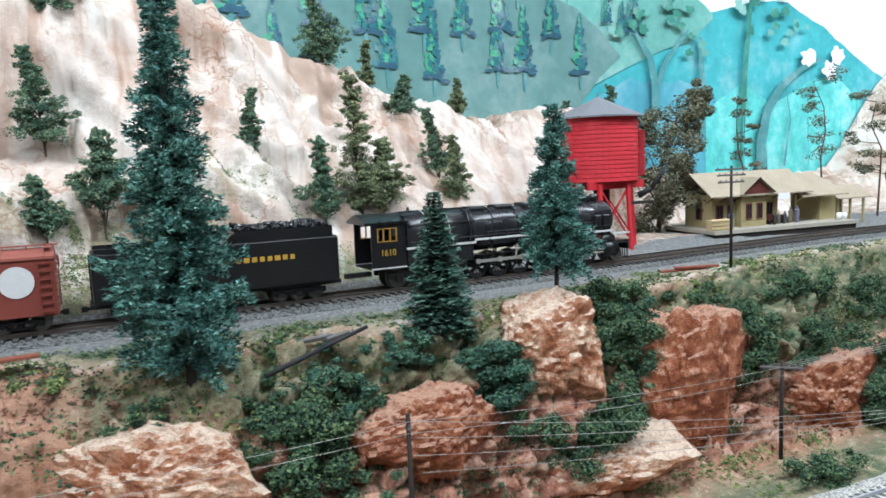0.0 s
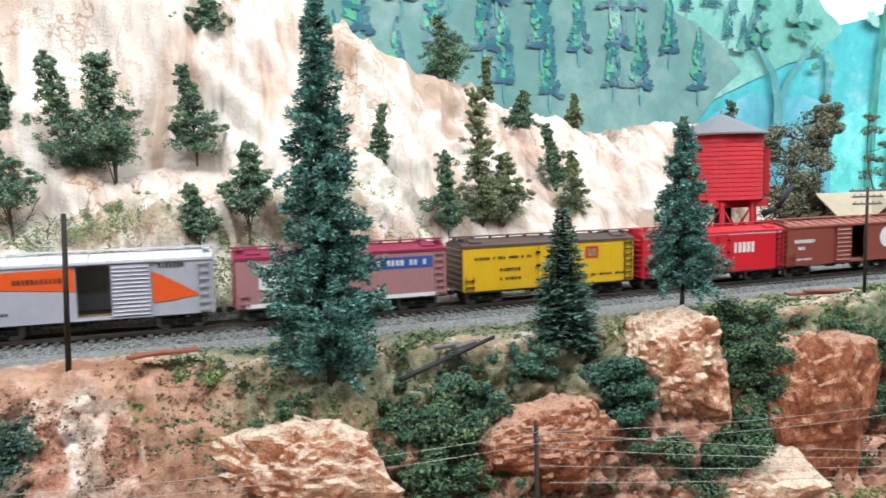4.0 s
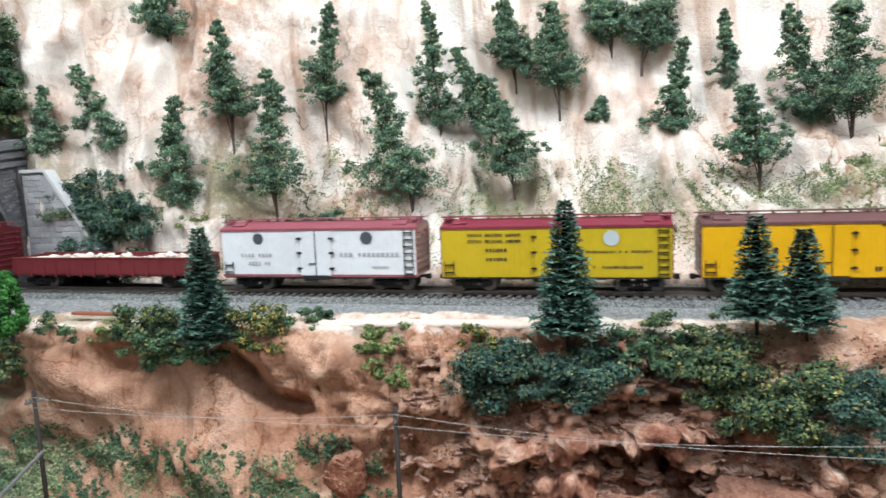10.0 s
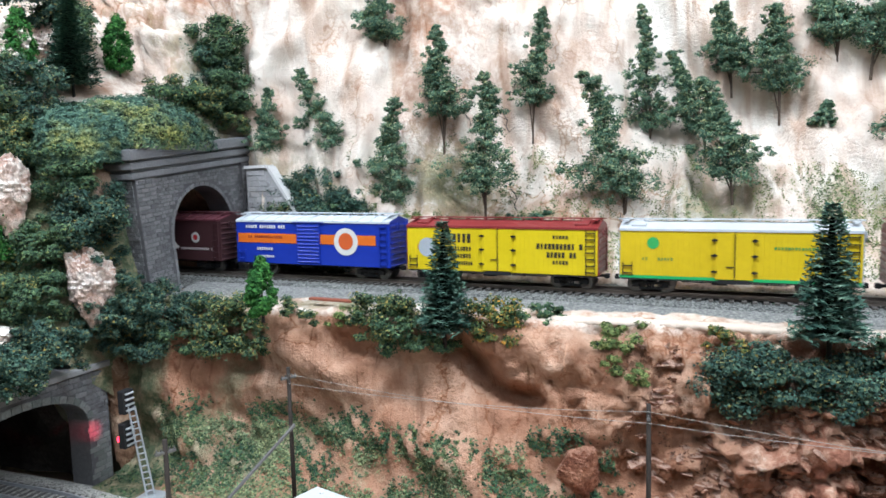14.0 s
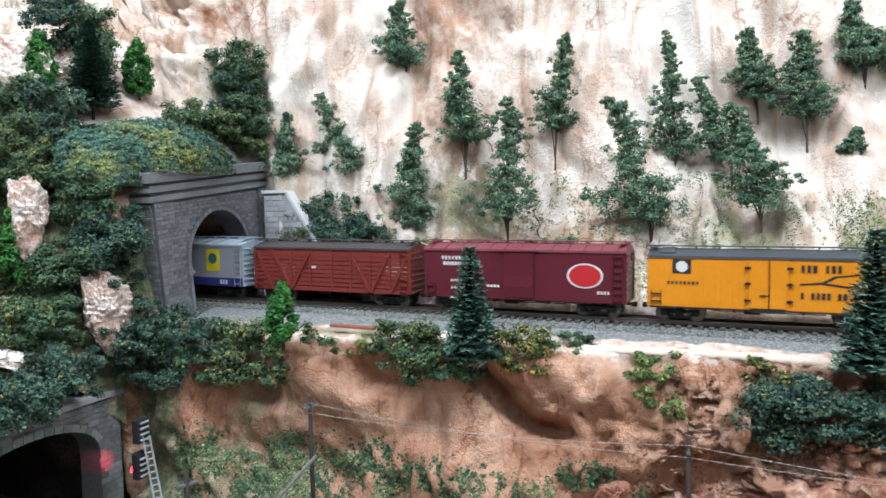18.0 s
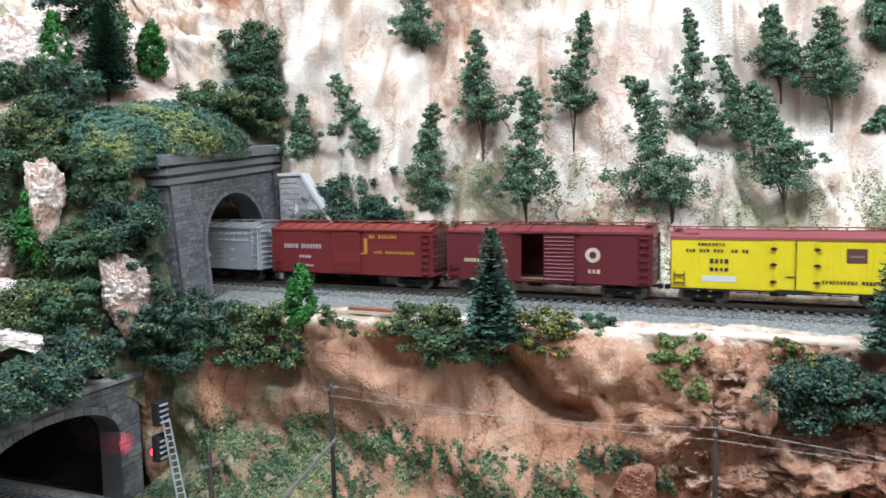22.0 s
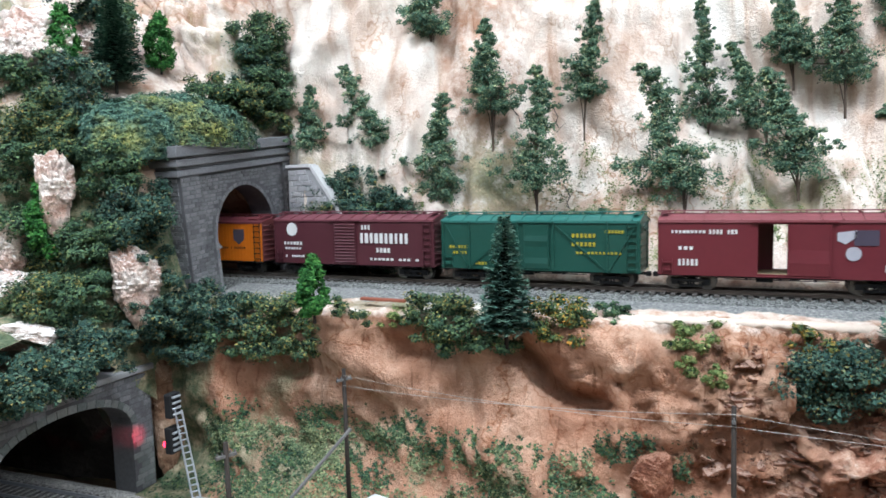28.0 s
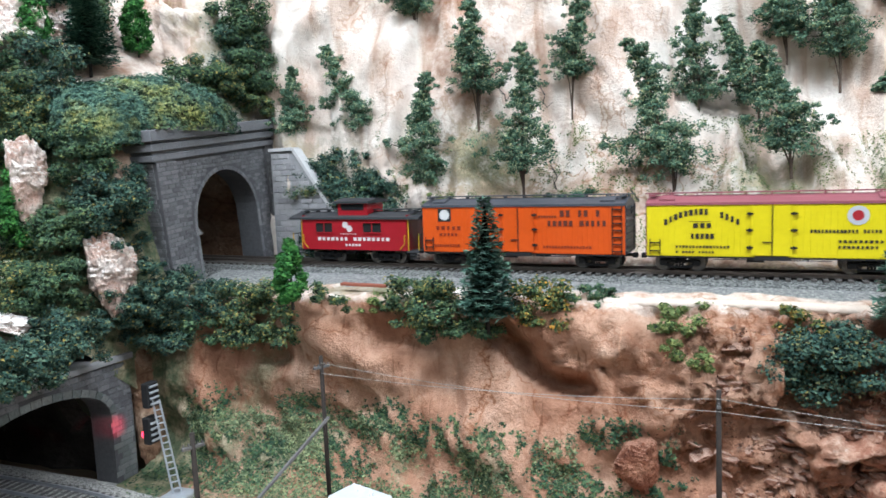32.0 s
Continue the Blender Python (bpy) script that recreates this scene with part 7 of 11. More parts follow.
CARS[34] = freight_car("refrigerator_car", "bright yellow refrigerator car with arched lettering and round red herald", "reefer", 0.1475, 0.0290, (0.86, 0.72, 0.008), (0.33, 0.10, 0.12), (0.25, 0.08, 0.08), marks=[("a", INK, 0.07, 0.38, 0.84, 0.11, 15, 0.22), ("t", INK, 0.19, 0.27, 0.58, 0.09, 3), ("t", INK, 0.18, 0.28, 0.38, 0.10, 5), ("r", INK, 0.175, 0.265, 0.65, 0.66), ("t", INK, 0.12, 0.34, 0.18, 0.05, 16), ("t", INK, 0.12, 0.28, 0.08, 0.04, 12), ("o", (0.62, 0.64, 0.68), 0.81, 0.76, 0.17), ("o", (0.45, 0.02, 0.03), 0.81, 0.76, 0.09, 1.0, 1), ("t", INK, 0.64, 0.96, 0.48, 0.06, 24), ("t", INK, 0.74, 0.92, 0.30, 0.05, 10), ("t", INK, 0.74, 0.90, 0.20, 0.05, 10)])
CARS[35] = freight_car("refrigerator_car", "red-orange refrigerator car with black cross herald and dark roof", "reefer", 0.1475, 0.0290, (0.80, 0.105, 0.008), (0.055, 0.058, 0.068), (0.03, 0.03, 0.035), marks=[("r", INK, 0.085, 0.155, 0.66, 0.94), ("o", WHITE, 0.12, 0.80, 0.115), ("r", INK, 0.114, 0.126, 0.69, 0.91), ("r", INK, 0.09, 0.15, 0.77, 0.83), ("t", (0.25, 0.03, 0.01), 0.07, 0.21, 0.52, 0.08, 5), ("t", (0.25, 0.03, 0.01), 0.09, 0.19, 0.38, 0.06, 5), ("t", (0.25, 0.03, 0.01), 0.06, 0.2, 0.14, 0.05, 10), ("t", (0.12, 0.03, 0.02), 0.70, 0.92, 0.82, 0.13, 8), ("t", (0.12, 0.03, 0.02), 0.60, 0.70, 0.76, 0.04, 8), ("t", (0.12, 0.03, 0.02), 0.64, 0.92, 0.62, 0.11, 11), ("t", (0.25, 0.03, 0.01), 0.62, 0.85, 0.14, 0.05, 16)])


def gondola():
    car = thing("gondola_car", "maroon gondola car with ribbed sides and a pale rubble load", "freight car", "cars of the freight train")
    L, hw, z0, z1, m = 0.166, 0.0168, 0.0105, 0.0235, paint((0.17, 0.026, 0.030))
    boxed("floor", (-L / 2, L / 2, -hw, hw, z0, z0 + 0.0012), m, car)
    for y in (-hw, hw):
        s = -1 if y < 0 else 1
        boxed("side_panel", (-L / 2, L / 2, y - 0.0005, y + 0.0005, z0 + 0.0012, z1), m, car)
        boxed("top_rail", (-L / 2, L / 2, y - 0.0010, y + 0.0010, z1, z1 + 0.0010), m, car)
        for k in range(14):
            x = -L / 2 + L * (k + 0.5) / 14
            bm = bmesh.new()
            add_tube(bm, (x - 0.0016, y + s * 0.0004, z1), (x, y + s * 0.0008, z0 - 0.001), 0.0007, 0.0010, 4)
            add_tube(bm, (x + 0.0016, y + s * 0.0004, z1), (x, y + s * 0.0008, z0 - 0.001), 0.0007, 0.0010, 4)
            part("side_post", bm, m, car)
    for x in (-L / 2, L / 2):
        boxed("end_wall", (x - 0.0006, x + 0.0006, -hw + 0.0005, hw - 0.0005, z0 + 0.0012, z1), m, car)
    rnd = random.Random(4)
    bm = bmesh.new()
    for k in range(130):
        c = Vector((rnd.uniform(-0.076, 0.076), rnd.uniform(-0.0135, 0.0135), 0))
        c.z = z1 - 0.0015 + 0.0030 * noise.noise(c * 60)
        r = rnd.uniform(0.0014, 0.0034)
        res = bmesh.ops.create_icosphere(bm, subdivisions=1, radius=r, matrix=Matrix.Translation(c) @ Matrix.Diagonal((1.3, 1, 0.7, 1)))
        for v in res["verts"]:
            v.co += Vector((rnd.uniform(-1, 1), rnd.uniform(-1, 1), rnd.uniform(-1, 1))) * r * 0.25
    add_box(bm, -0.08, 0.08, -0.0155, 0.0155, z0 + 0.0015, z1 - 0.003)
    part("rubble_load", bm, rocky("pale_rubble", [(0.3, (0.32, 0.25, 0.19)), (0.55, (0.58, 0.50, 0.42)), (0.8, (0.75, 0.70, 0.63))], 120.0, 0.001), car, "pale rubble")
    running_gear(car, L)
    return car


CARS[14] = gondola()


def caboose():
    car = thing("caboose", "red caboose with black roof, cupola and yellow handrails", "caboose", "cars of the freight train")
    L, hw, z0, z1 = 0.094, 0.0165, 0.0105, 0.0355
    red, blk, yel = paint((0.38, 0.010, 0.020)), paint((0.030, 0.031, 0.034), 0.6), paint((0.70, 0.42, 0.02))
    ux = lambda u: -L / 2 + L * u  # noqa: E731
    for y in (-hw, hw):
        bm = bmesh.new()
        x = -L / 2
        yy = (y, y + 0.001) if y < 0 else (y - 0.001, y)
        for a, b in ((ux(0.14), ux(0.30)), (ux(0.60), ux(0.77))):
            add_box(bm, x, a, yy[0], yy[1], z0, z1)
            add_box(bm, a, b, yy[0], yy[1], z0, z0 + 0.0135)
            add_box(bm, a, b, yy[0], yy[1], z1 - 0.0035, z1)
            x = b
        add_box(bm, x, L / 2, yy[0], yy[1], z0, z1)
        part("side_panel", bm, red, car)
        for a, b in ((ux(0.14), ux(0.30)), (ux(0.60), ux(0.77))):
            s = -1 if y < 0 else 1
            w = thing("window", "", "")
            w.parent = car
            bm = bmesh.new()
            add_box(bm, a, b, y - 0.0004 + s * 0.0004, y + 0.0004 + s * 0.0004, z0 + 0.0130, z0 + 0.0138)
            add_box(bm, a, b, y - 0.0003 + s * 0.0008, y + 0.0010 + s * 0.0008, z1 - 0.0040, z1 - 0.0034)
            add_box(bm, (a + b) / 2 - 0.0004, (a + b) / 2 + 0.0004, y - 0.0003, y + 0.0003, z0 + 0.0135, z1 - 0.0035)
            part("frame", bm, red, w)
            boxed("pane", (a, b, y * 0.985 - 0.0002, y * 0.985 + 0.0002, z0 + 0.0132, z1 - 0.0034), paint((0.015, 0.016, 0.018), 0.15), w, "dark glass")
    for s in (-1, 1):
        boxed("end_wall", (s * L / 2 - 0.0005, s * L / 2 + 0.0005, -hw + 0.001, hw - 0.001, z0, z1 + 0.002), red, car)
        boxed("platform", (min(s * L / 2, s * (L / 2 + 0.0105)), max(s * L / 2, s * (L / 2 + 0.0105)), -hw, hw, z0 - 0.0015, z0), blk, car)
        xe = s * (L / 2 + 0.0098)
        for y in (-hw + 0.001, hw - 0.001):
            bm = bmesh.new()
            add_tube(bm, (s * (L / 2 + 0.0012), y, z0), (s * (L / 2 + 0.0012), y, z1), 0.0005, 0.0005, 5)
            add_tube(bm, (xe, y, z0), (xe, y, z0 + 0.013), 0.0004, 0.0004, 5)
            part("handrail", bm, yel, car, "yellow handrail")
        bm = bmesh.new()
        for y in (-0.009, -0.0045, 0.0, 0.0045, 0.009):
            add_tube(bm, (xe, y, z0), (xe, y, z0 + 0.012), 0.0003, 0.0003, 4)
        add_tube(bm, (xe, -hw, z0 + 0.012), (xe, hw, z0 + 0.012), 0.0004, 0.0004, 4)
        for y in (-0.006, -0.0015):
            add_tube(bm, (xe, y, z0 + 0.01), (xe - s * 0.002, y, z1 + 0.003), 0.0003, 0.0003, 4)
        part("railing", bm, blk, car)
        bm = bmesh.new()
        for y in (-hw + 0.001, hw - 0.001):
            add_box(bm, min(xe, xe - s * 0.007), max(xe, xe - s * 0.007), y - 0.001, y + 0.001, z0 - 0.006, z0 - 0.0052)
            add_box(bm, min(xe, xe - s * 0.007), max(xe, xe - s * 0.007), y - 0.001, y + 0.001, z0 - 0.0035, z0 - 0.0027)
        part("step", bm, blk, car)
    bm = bmesh.new()
    roof_mesh(bm, L + 0.022, hw, z1, 0.0040, 0, 0.0012)
    part("roof", bm, blk, car)
    bm = bmesh.new()
    roofwalk(bm, L + 0.012, z1 + 0.0040)
    part("running_board", bm, blk, car)
    c0, c1 = ux(0.34), ux(0.62)
    cup = boxed("cupola", (c0, c1, -0.0125, 0.0125, z1 + 0.001, z1 + 0.0122), red, car, "red cupola")
    for s in (-1, 1):
        boxed("cupola_window", (c0 + 0.003, c1 - 0.003, s * 0.0125 - 0.0003, s * 0.0125 + 0.0003, z1 + 0.0058, z1 + 0.0104), paint((0.015, 0.016, 0.018), 0.15), cup, "dark glass")
    bm = bmesh.new()
    roof_mesh(bm, c1 - c0 + 0.005, 0.0135, z1 + 0.0122, 0.0026, 0, 0.0010)
    part("cupola_roof", bm, blk, cup, "black cupola roof").matrix_basis = Matrix.Translation(((c0 + c1) / 2, 0, 0))
    bm = bmesh.new()
    text_bars(bm, ux(0.15), ux(0.85), z0 + 0.0085, 0.0026, 16, -hw)
    text_bars(bm, ux(0.42), ux(0.58), z0 + 0.0038, 0.0018, 5, -hw)
    disc(bm, ux(0.43), z0 + 0.0195, 0.0026, -hw)
    disc(bm, ux(0.47), z0 + 0.0165, 0.0026, -hw)
    add_box(bm, ux(0.38), ux(0.54), -hw - 0.0001, -hw, z0 + 0.0122, z0 + 0.0126)
    a = part("lettering", bm, paint(WHITE, 0.5), car, "white lettering bars and emblem")
    b = new("lettering", a.data)
    b.parent, b.matrix_basis = car, HALF_TURN
    bm = bmesh.new()
    for s in (-1, 1):
        add_path(bm, [(s * (L / 2 - 0.001), -hw - 0.0006, z0 + 0.012), (s * (L / 2 - 0.0015), -hw - 0.0006, z0 + 0.005), (s * (L / 2 - 0.0055), -hw - 0.0006, z0 + 0.001)], 0.0004, 0.0004, 5)
    part("grab_iron", bm, yel, car, "curved yellow grab irons")
    running_gear(car, L)
    return car


CARS[36] = caboose()


# ---- locomotive and tender ----
LOCO_BLACK = plain("engine_black", (0.008, 0.008, 0.0095), 0.30, 0.5, grain=0.25, scale=200)
BOILER = plain("graphite_boiler", (0.020, 0.021, 0.024), 0.26, 0.6, 0.2, grain=0.25, scale=160)
ROD = plain("bright_rod_steel", (0.50, 0.47, 0.43), 0.35, 0.6, 0.6, grain=0.15)


def driver_wheel(bm):
    r = 0.0097
    for k in range(20):
        a, b = 6.283 * k / 20, 6.283 * (k + 1) / 20
        for y0, y1, r0, r1 in ((-0.0012, 0.0012, r, r * 0.84),):
            p = [(math.cos(t) * rr, y, math.sin(t) * rr) for t, rr, y in ((a, r0, y0), (b, r0, y0), (b, r0, y1), (a, r0, y1), (a, r1, y0), (b, r1, y0), (b, r1, y1), (a, r1, y1))]
            v = [bm.verts.new(q) for q in p]
            for f in ((0, 1, 2, 3), (4, 7, 6, 5), (0, 4, 5, 1), (3, 2, 6, 7)):
                bm.faces.new([v[i] for i in f])
    for k in range(12):
        a = 6.283 * k / 12
        add_tube(bm, (math.cos(a) * 0.0014, 0, math.sin(a) * 0.0014), (math.cos(a) * r * 0.86, 0, math.sin(a) * r * 0.86), 0.0006, 0.0004, 4, False)
    add_tube(bm, (0, -0.0015, 0), (0, 0.0015, 0), 0.0020, 0.0020, 10)
    add_box(bm, -0.0050, 0.0050, -0.0010, 0.0010, -0.0080, -0.0052)
    add_tube(bm, (0, -0.0026, 0.0042), (0, 0.0010, 0.0042), 0.0011, 0.0011, 8)


def locomotive():
    car = thing("steam_locomotive", "black articulated steam locomotive with white running board edges", "locomotive")
    # boiler, along x; front at +x
    bm = bmesh.new()
    prof = [(-0.088, 0.0165), (-0.030, 0.0162), (-0.028, 0.0155), (0.062, 0.0142), (0.064, 0.0146), (0.110, 0.0142), (0.1125, 0.0120), (0.1135, 0.0060)]
    for (xa, ra), (xb, rb) in zip(prof, prof[1:]):
        add_tube(bm, (xa, 0, 0.0345), (xb, 0, 0.0345), ra, rb, 28)
    part("boiler", bm, BOILER, car, "dark graphite boiler")
    for x in (-0.070, -0.052, -0.034, -0.012, 0.012, 0.036, 0.058):
        bm = bmesh.new()
        add_tube(bm, (x - 0.0004, 0, 0.0345), (x + 0.0004, 0, 0.0345), 0.0168 if x < -0.03 else 0.0160, None, 28)
        part("boiler_band", bm, ROD if x in (-0.070, -0.052) else LOCO_BLACK, car)
    boxed("firebox", (-0.092, -0.030, -0.0150, 0.0150, 0.0150, 0.0345), LOCO_BLACK, car, bevel=0.001)
    # cab
    cab = thing("cab", "", "")
    cab.parent = car
    for y in (-0.0168, 0.0168):
        bm = bmesh.new()
        add_box(bm, -0.1170, -0.0900, y - 0.0005, y + 0.0005, 0.0155, 0.0330)
        add_box(bm, -0.1170, -0.1120, y - 0.0005, y + 0.0005, 0.0330, 0.0415)
        add_box(bm, -0.0970, -0.0900, y - 0.0005, y + 0.0005, 0.0330, 0.0415)
        add_box(bm, -0.1170, -0.0900, y - 0.0005, y + 0.0005, 0.0415, 0.0455)
        part("cab_side", bm, LOCO_BLACK, cab)
        bm = bmesh.new()
        for x in (-0.1120, -0.1072, -0.1020, -0.0970):
            add_box(bm, x - 0.0004, x + 0.0004, y - 0.0007, y + 0.0007, 0.0330, 0.0415)
        for z in (0.0330, 0.0415):
            add_box(bm, -0.1125, -0.0965, y - 0.0007, y + 0.0007, z - 0.0003, z + 0.0003)
        part("window_frame", bm, paint((0.45, 0.24, 0.05)), cab, "yellow cab window frame")
        boxed("white_edge", (-0.1175, -0.0895, y - 0.0008, y + 0.0008, 0.0150, 0.0158), paint(WHITE, 0.4), cab, "white painted edge")
    boxed("cab_front", (-0.0905, -0.0895, -0.0165, 0.0165, 0.0155, 0.0490), LOCO_BLACK, cab)
    bm = bmesh.new()
    roof_mesh(bm, 0.0330, 0.0168, 0.0455, 0.0052, 0, 0.0015)
    part("cab_roof", bm, LOCO_BLACK, cab).matrix_basis = Matrix.Translation((-0.1050, 0, 0))
    boxed("cab_floor", (-0.1170, -0.0900, -0.0160, 0.0160, 0.0145, 0.0155), LOCO_BLACK, cab)
    for s, y in ((0, -0.0180), (1, 0.0180)):
        cu = bpy.data.curves.new("number", "FONT")
        cu.body, cu.size, cu.align_x, cu.extrude = "1610", 0.0062, "CENTER", 0.00008
        tmp = bpy.data.objects.new("number", cu)
        me = bpy.data.meshes.new_from_object(tmp)
        bpy.data.objects.remove(tmp)
        me.materials.append(paint(GOLD, 0.5))
        nb = new("cab_number", me)
        nb.parent = cab
        nb["label"] = "gold cab number"
        nb.matrix_basis = pose(-0.1040, y * 0.975, 0.0235, 90, 0, 180 if s else 0)
    # running boards with their white edges, stepped
    for y in (-0.0172, 0.0172):
        bm, be = bmesh.new(), bmesh.new()
        for x0, x1, z in ((-0.0890, -0.0300, 0.0272), (-0.0300, 0.0840, 0.0290), (0.0840, 0.1080, 0.0262), (0.1080, 0.1270, 0.0235)):
            add_box(bm, x0, x1, min(y, y * 0.72), max(y, y * 0.72), z - 0.0008, z)
            add_box(be, x0, x1, y - 0.0004, y + 0.0004, z - 0.0010, z + 0.0004)
        for x, a, b in ((-0.0300, 0.0262, 0.0294), (0.0840, 0.0252, 0.0294), (0.1080, 0.0225, 0.0266)):
            add_box(be, x - 0.0004, x + 0.0004, y - 0.0004, y + 0.0004, a, b)
        part("running_board", bm, LOCO_BLACK, car)
        part("white_edge", be, paint(WHITE, 0.4), car, "white painted running board edge")
        bm = bmesh.new()
        for x0, x1, z in ((-0.080, -0.045, 0.0205), (0.030, 0.060, 0.0205)):
            add_tube(bm, (x0, y * 0.86, z), (x1, y * 0.86, z), 0.0036, 0.0036, 12)
        part("air_tank", bm, LOCO_BLACK, car)
        boxed("ash_pan", (-0.0880, -0.0320, y * 0.93 - 0.0008, y * 0.93 + 0.0008, 0.0150, 0.0258), BOILER, car)
        bm = bmesh.new()
        s = -1 if y < 0 else 1
        for z, x0, x1 in ((0.0420, -0.085, 0.100), (0.0335, -0.02, 0.095), (0.0310, -0.085, 0.02)):
            yy = s * (math.sqrt(max(0.0, 0.0168 ** 2 - (z - 0.0345) ** 2)) + 0.0006)
            add_path(bm, [(x0, yy, z), ((x0 + x1) / 2, yy, z + 0.0003), (x1, yy * 0.94, z)], 0.0004, 0.0004, 5)
        for x in (-0.02, 0.018, 0.05, 0.075):
            add_path(bm, [(x, s * 0.0150, 0.040), (x + 0.002, s * 0.0172, 0.033), (x + 0.004, s * 0.0172, 0.024), (x + 0.008, s * 0.0160, 0.018)], 0.0006, 0.0006, 5)
        part("piping", bm, LOCO_BLACK, car)
        for x in (0.020, 0.030, 0.092, 0.101):
            bm = bmesh.new()
            add_box(bm, x - 0.0036, x + 0.0036, s * 0.0150 - 0.003, s * 0.0150 + 0.003, 0.0300, 0.0385, 0.0006)
            part("pump", bm, LOCO_BLACK, car)
    # top fittings
    for nm, x, ln, r, h in (("steam_dome", 0.004, 0.017, 0.0072, 0.0042), ("sand_dome", 0.034, 0.024, 0.0082, 0.0046), ("sand_dome", -0.022, 0.014, 0.0080, 0.0040), ("feedwater_box", 0.074, 0.018, 0.0080, 0.0046)):
        boxed(nm, (x - ln / 2, x + ln / 2, -r, r, 0.0440, 0.0492 + h * 0.5), LOCO_BLACK, car, bevel=0.0014)
    bm = bmesh.new()
    add_tube(bm, (0.0920, 0, 0.0470), (0.0920, 0, 0.0545), 0.0042, 0.0046, 16)
    add_tube(bm, (0.1000, 0, 0.0470), (0.1000, 0, 0.0540), 0.0038, 0.0042, 16)
    part("chimney", bm, LOCO_BLACK, car)
    bm = bmesh.new()
    for x in (-0.078, -0.064, -0.058, 0.050, 0.060):
        add_tube(bm, (x, 0.002, 0.0490), (x, 0.002, 0.0535), 0.0012, 0.0010, 8)
    add_box(bm, -0.085, 0.085, -0.0016, 0.0016, 0.0505, 0.0511)
    part("valve_row", bm, LOCO_BLACK, car)
    # front
    bm = bmesh.new()
    add_tube(bm, (0.1130, 0, 0.0345), (0.1150, 0, 0.0345), 0.0105, 0.0100, 24)
    part("smokebox_door", bm, LOCO_BLACK, car)
    bm = bmesh.new()
    add_tube(bm, (0.1145, 0, 0.0300), (0.1200, 0, 0.0300), 0.0034, 0.0034, 14)
    head = part("headlight", bm, LOCO_BLACK, car)
    glow, nt, b = nodes_of("lit_lens", 0.2)
    b.inputs["Emission Color"].default_value, b.inputs["Emission Strength"].default_value = (1.0, 0.93, 0.75, 1), 6.0
    bm = bmesh.new()
    add_tube(bm, (0.1200, 0, 0.0300), (0.1204, 0, 0.0300), 0.0028, 0.0028, 14)
    part("lens", bm, glow, head, "lit headlight lens")
    boxed("pilot_deck", (0.1020, 0.1275, -0.0160, 0.0160, 0.0150, 0.0175), LOCO_BLACK, car)
    bm = bmesh.new()
    for k in range(9):
        y = -0.014 + 0.0035 * k
        add_tube(bm, (0.1270, y, 0.0150), (0.1290 + 0.0015 * (1 - abs(y) / 0.014), y * 0.85, 0.0020), 0.0006, 0.0006, 5)
    add_box(bm, 0.1255, 0.1275, -0.0160, 0.0160, 0.0100, 0.0150)
    part("pilot", bm, LOCO_BLACK, car)
    # two engine units
    wheels, rods = [], []
    for cx in (-0.004, 0.066):
        for s in (-1, 1):
            bm = bmesh.new()
            add_tube(bm, (cx + 0.0330, s * 0.0145, 0.0118), (cx + 0.0450, s * 0.0145, 0.0118), 0.0058, 0.0058, 16)
            add_tube(bm, (cx + 0.0335, s * 0.0140, 0.0195), (cx + 0.0445, s * 0.0140, 0.0195), 0.0032, 0.0032, 12)
            add_tube(bm, (cx + 0.0450, s * 0.0145, 0.0118), (cx + 0.0458, s * 0.0145, 0.0118), 0.0062, 0.0062, 16)
            part("cylinder", bm, LOCO_BLACK, car)
            bm = bmesh.new()
            add_box(bm, cx + 0.0190, cx + 0.0330, s * 0.0150 - 0.0007, s * 0.0150 + 0.0007, 0.0136, 0.0146)
            add_box(bm, cx + 0.0190, cx + 0.0330, s * 0.0150 - 0.0007, s * 0.0150 + 0.0007, 0.0090, 0.0100)
            add_box(bm, cx + 0.0210, cx + 0.0250, s * 0.0150 - 0.0012, s * 0.0150 + 0.0012, 0.0098, 0.0138)
            add_tube(bm, (cx + 0.0240, s * 0.0150, 0.0118), (cx + 0.0340, s * 0.0150, 0.0118), 0.0007, 0.0007, 6)
            add_tube(bm, (cx + 0.0070, s * 0.0158, 0.0200), (cx + 0.0330, s * 0.0150, 0.0185), 0.0006, 0.0006, 5)
            add_tube(bm, (cx + 0.0140, s * 0.0156, 0.0225), (cx + 0.0120, s * 0.0156, 0.0140), 0.0010, 0.0008, 5)
            part("valve_gear", bm, ROD, car, "bright valve gear")
            for k in (-1, 0, 1):
                w = shared("driving_wheel", "driver", driver_wheel, LOCO_BLACK, car, pose(cx + 0.0205 * k - 0.001, s * 0.0090, 0.0097))
                wheels.append((w, cx + 0.0205 * k - 0.001, s * 0.0090, s))
            bm = bmesh.new()
            for x0, x1 in ((-0.0205, 0.0), (0.0, 0.0205)):
                add_box(bm, x0, x1, -0.0006, 0.0006, -0.0012, 0.0012)
            for k in (-1, 0, 1):
                add_tube(bm, (0.0205 * k, -0.0009, 0), (0.0205 * k, 0.0009, 0), 0.0021, 0.0021, 10)
            rd = part("side_rod", bm, ROD, car, "bright side rod")
            rods.append((rd, cx - 0.001, s * 0.0128, s))
        boxed("engine_frame", (cx - 0.030, cx + 0.046, -0.0070, 0.0070, 0.0080, 0.0160), BLACK, car)
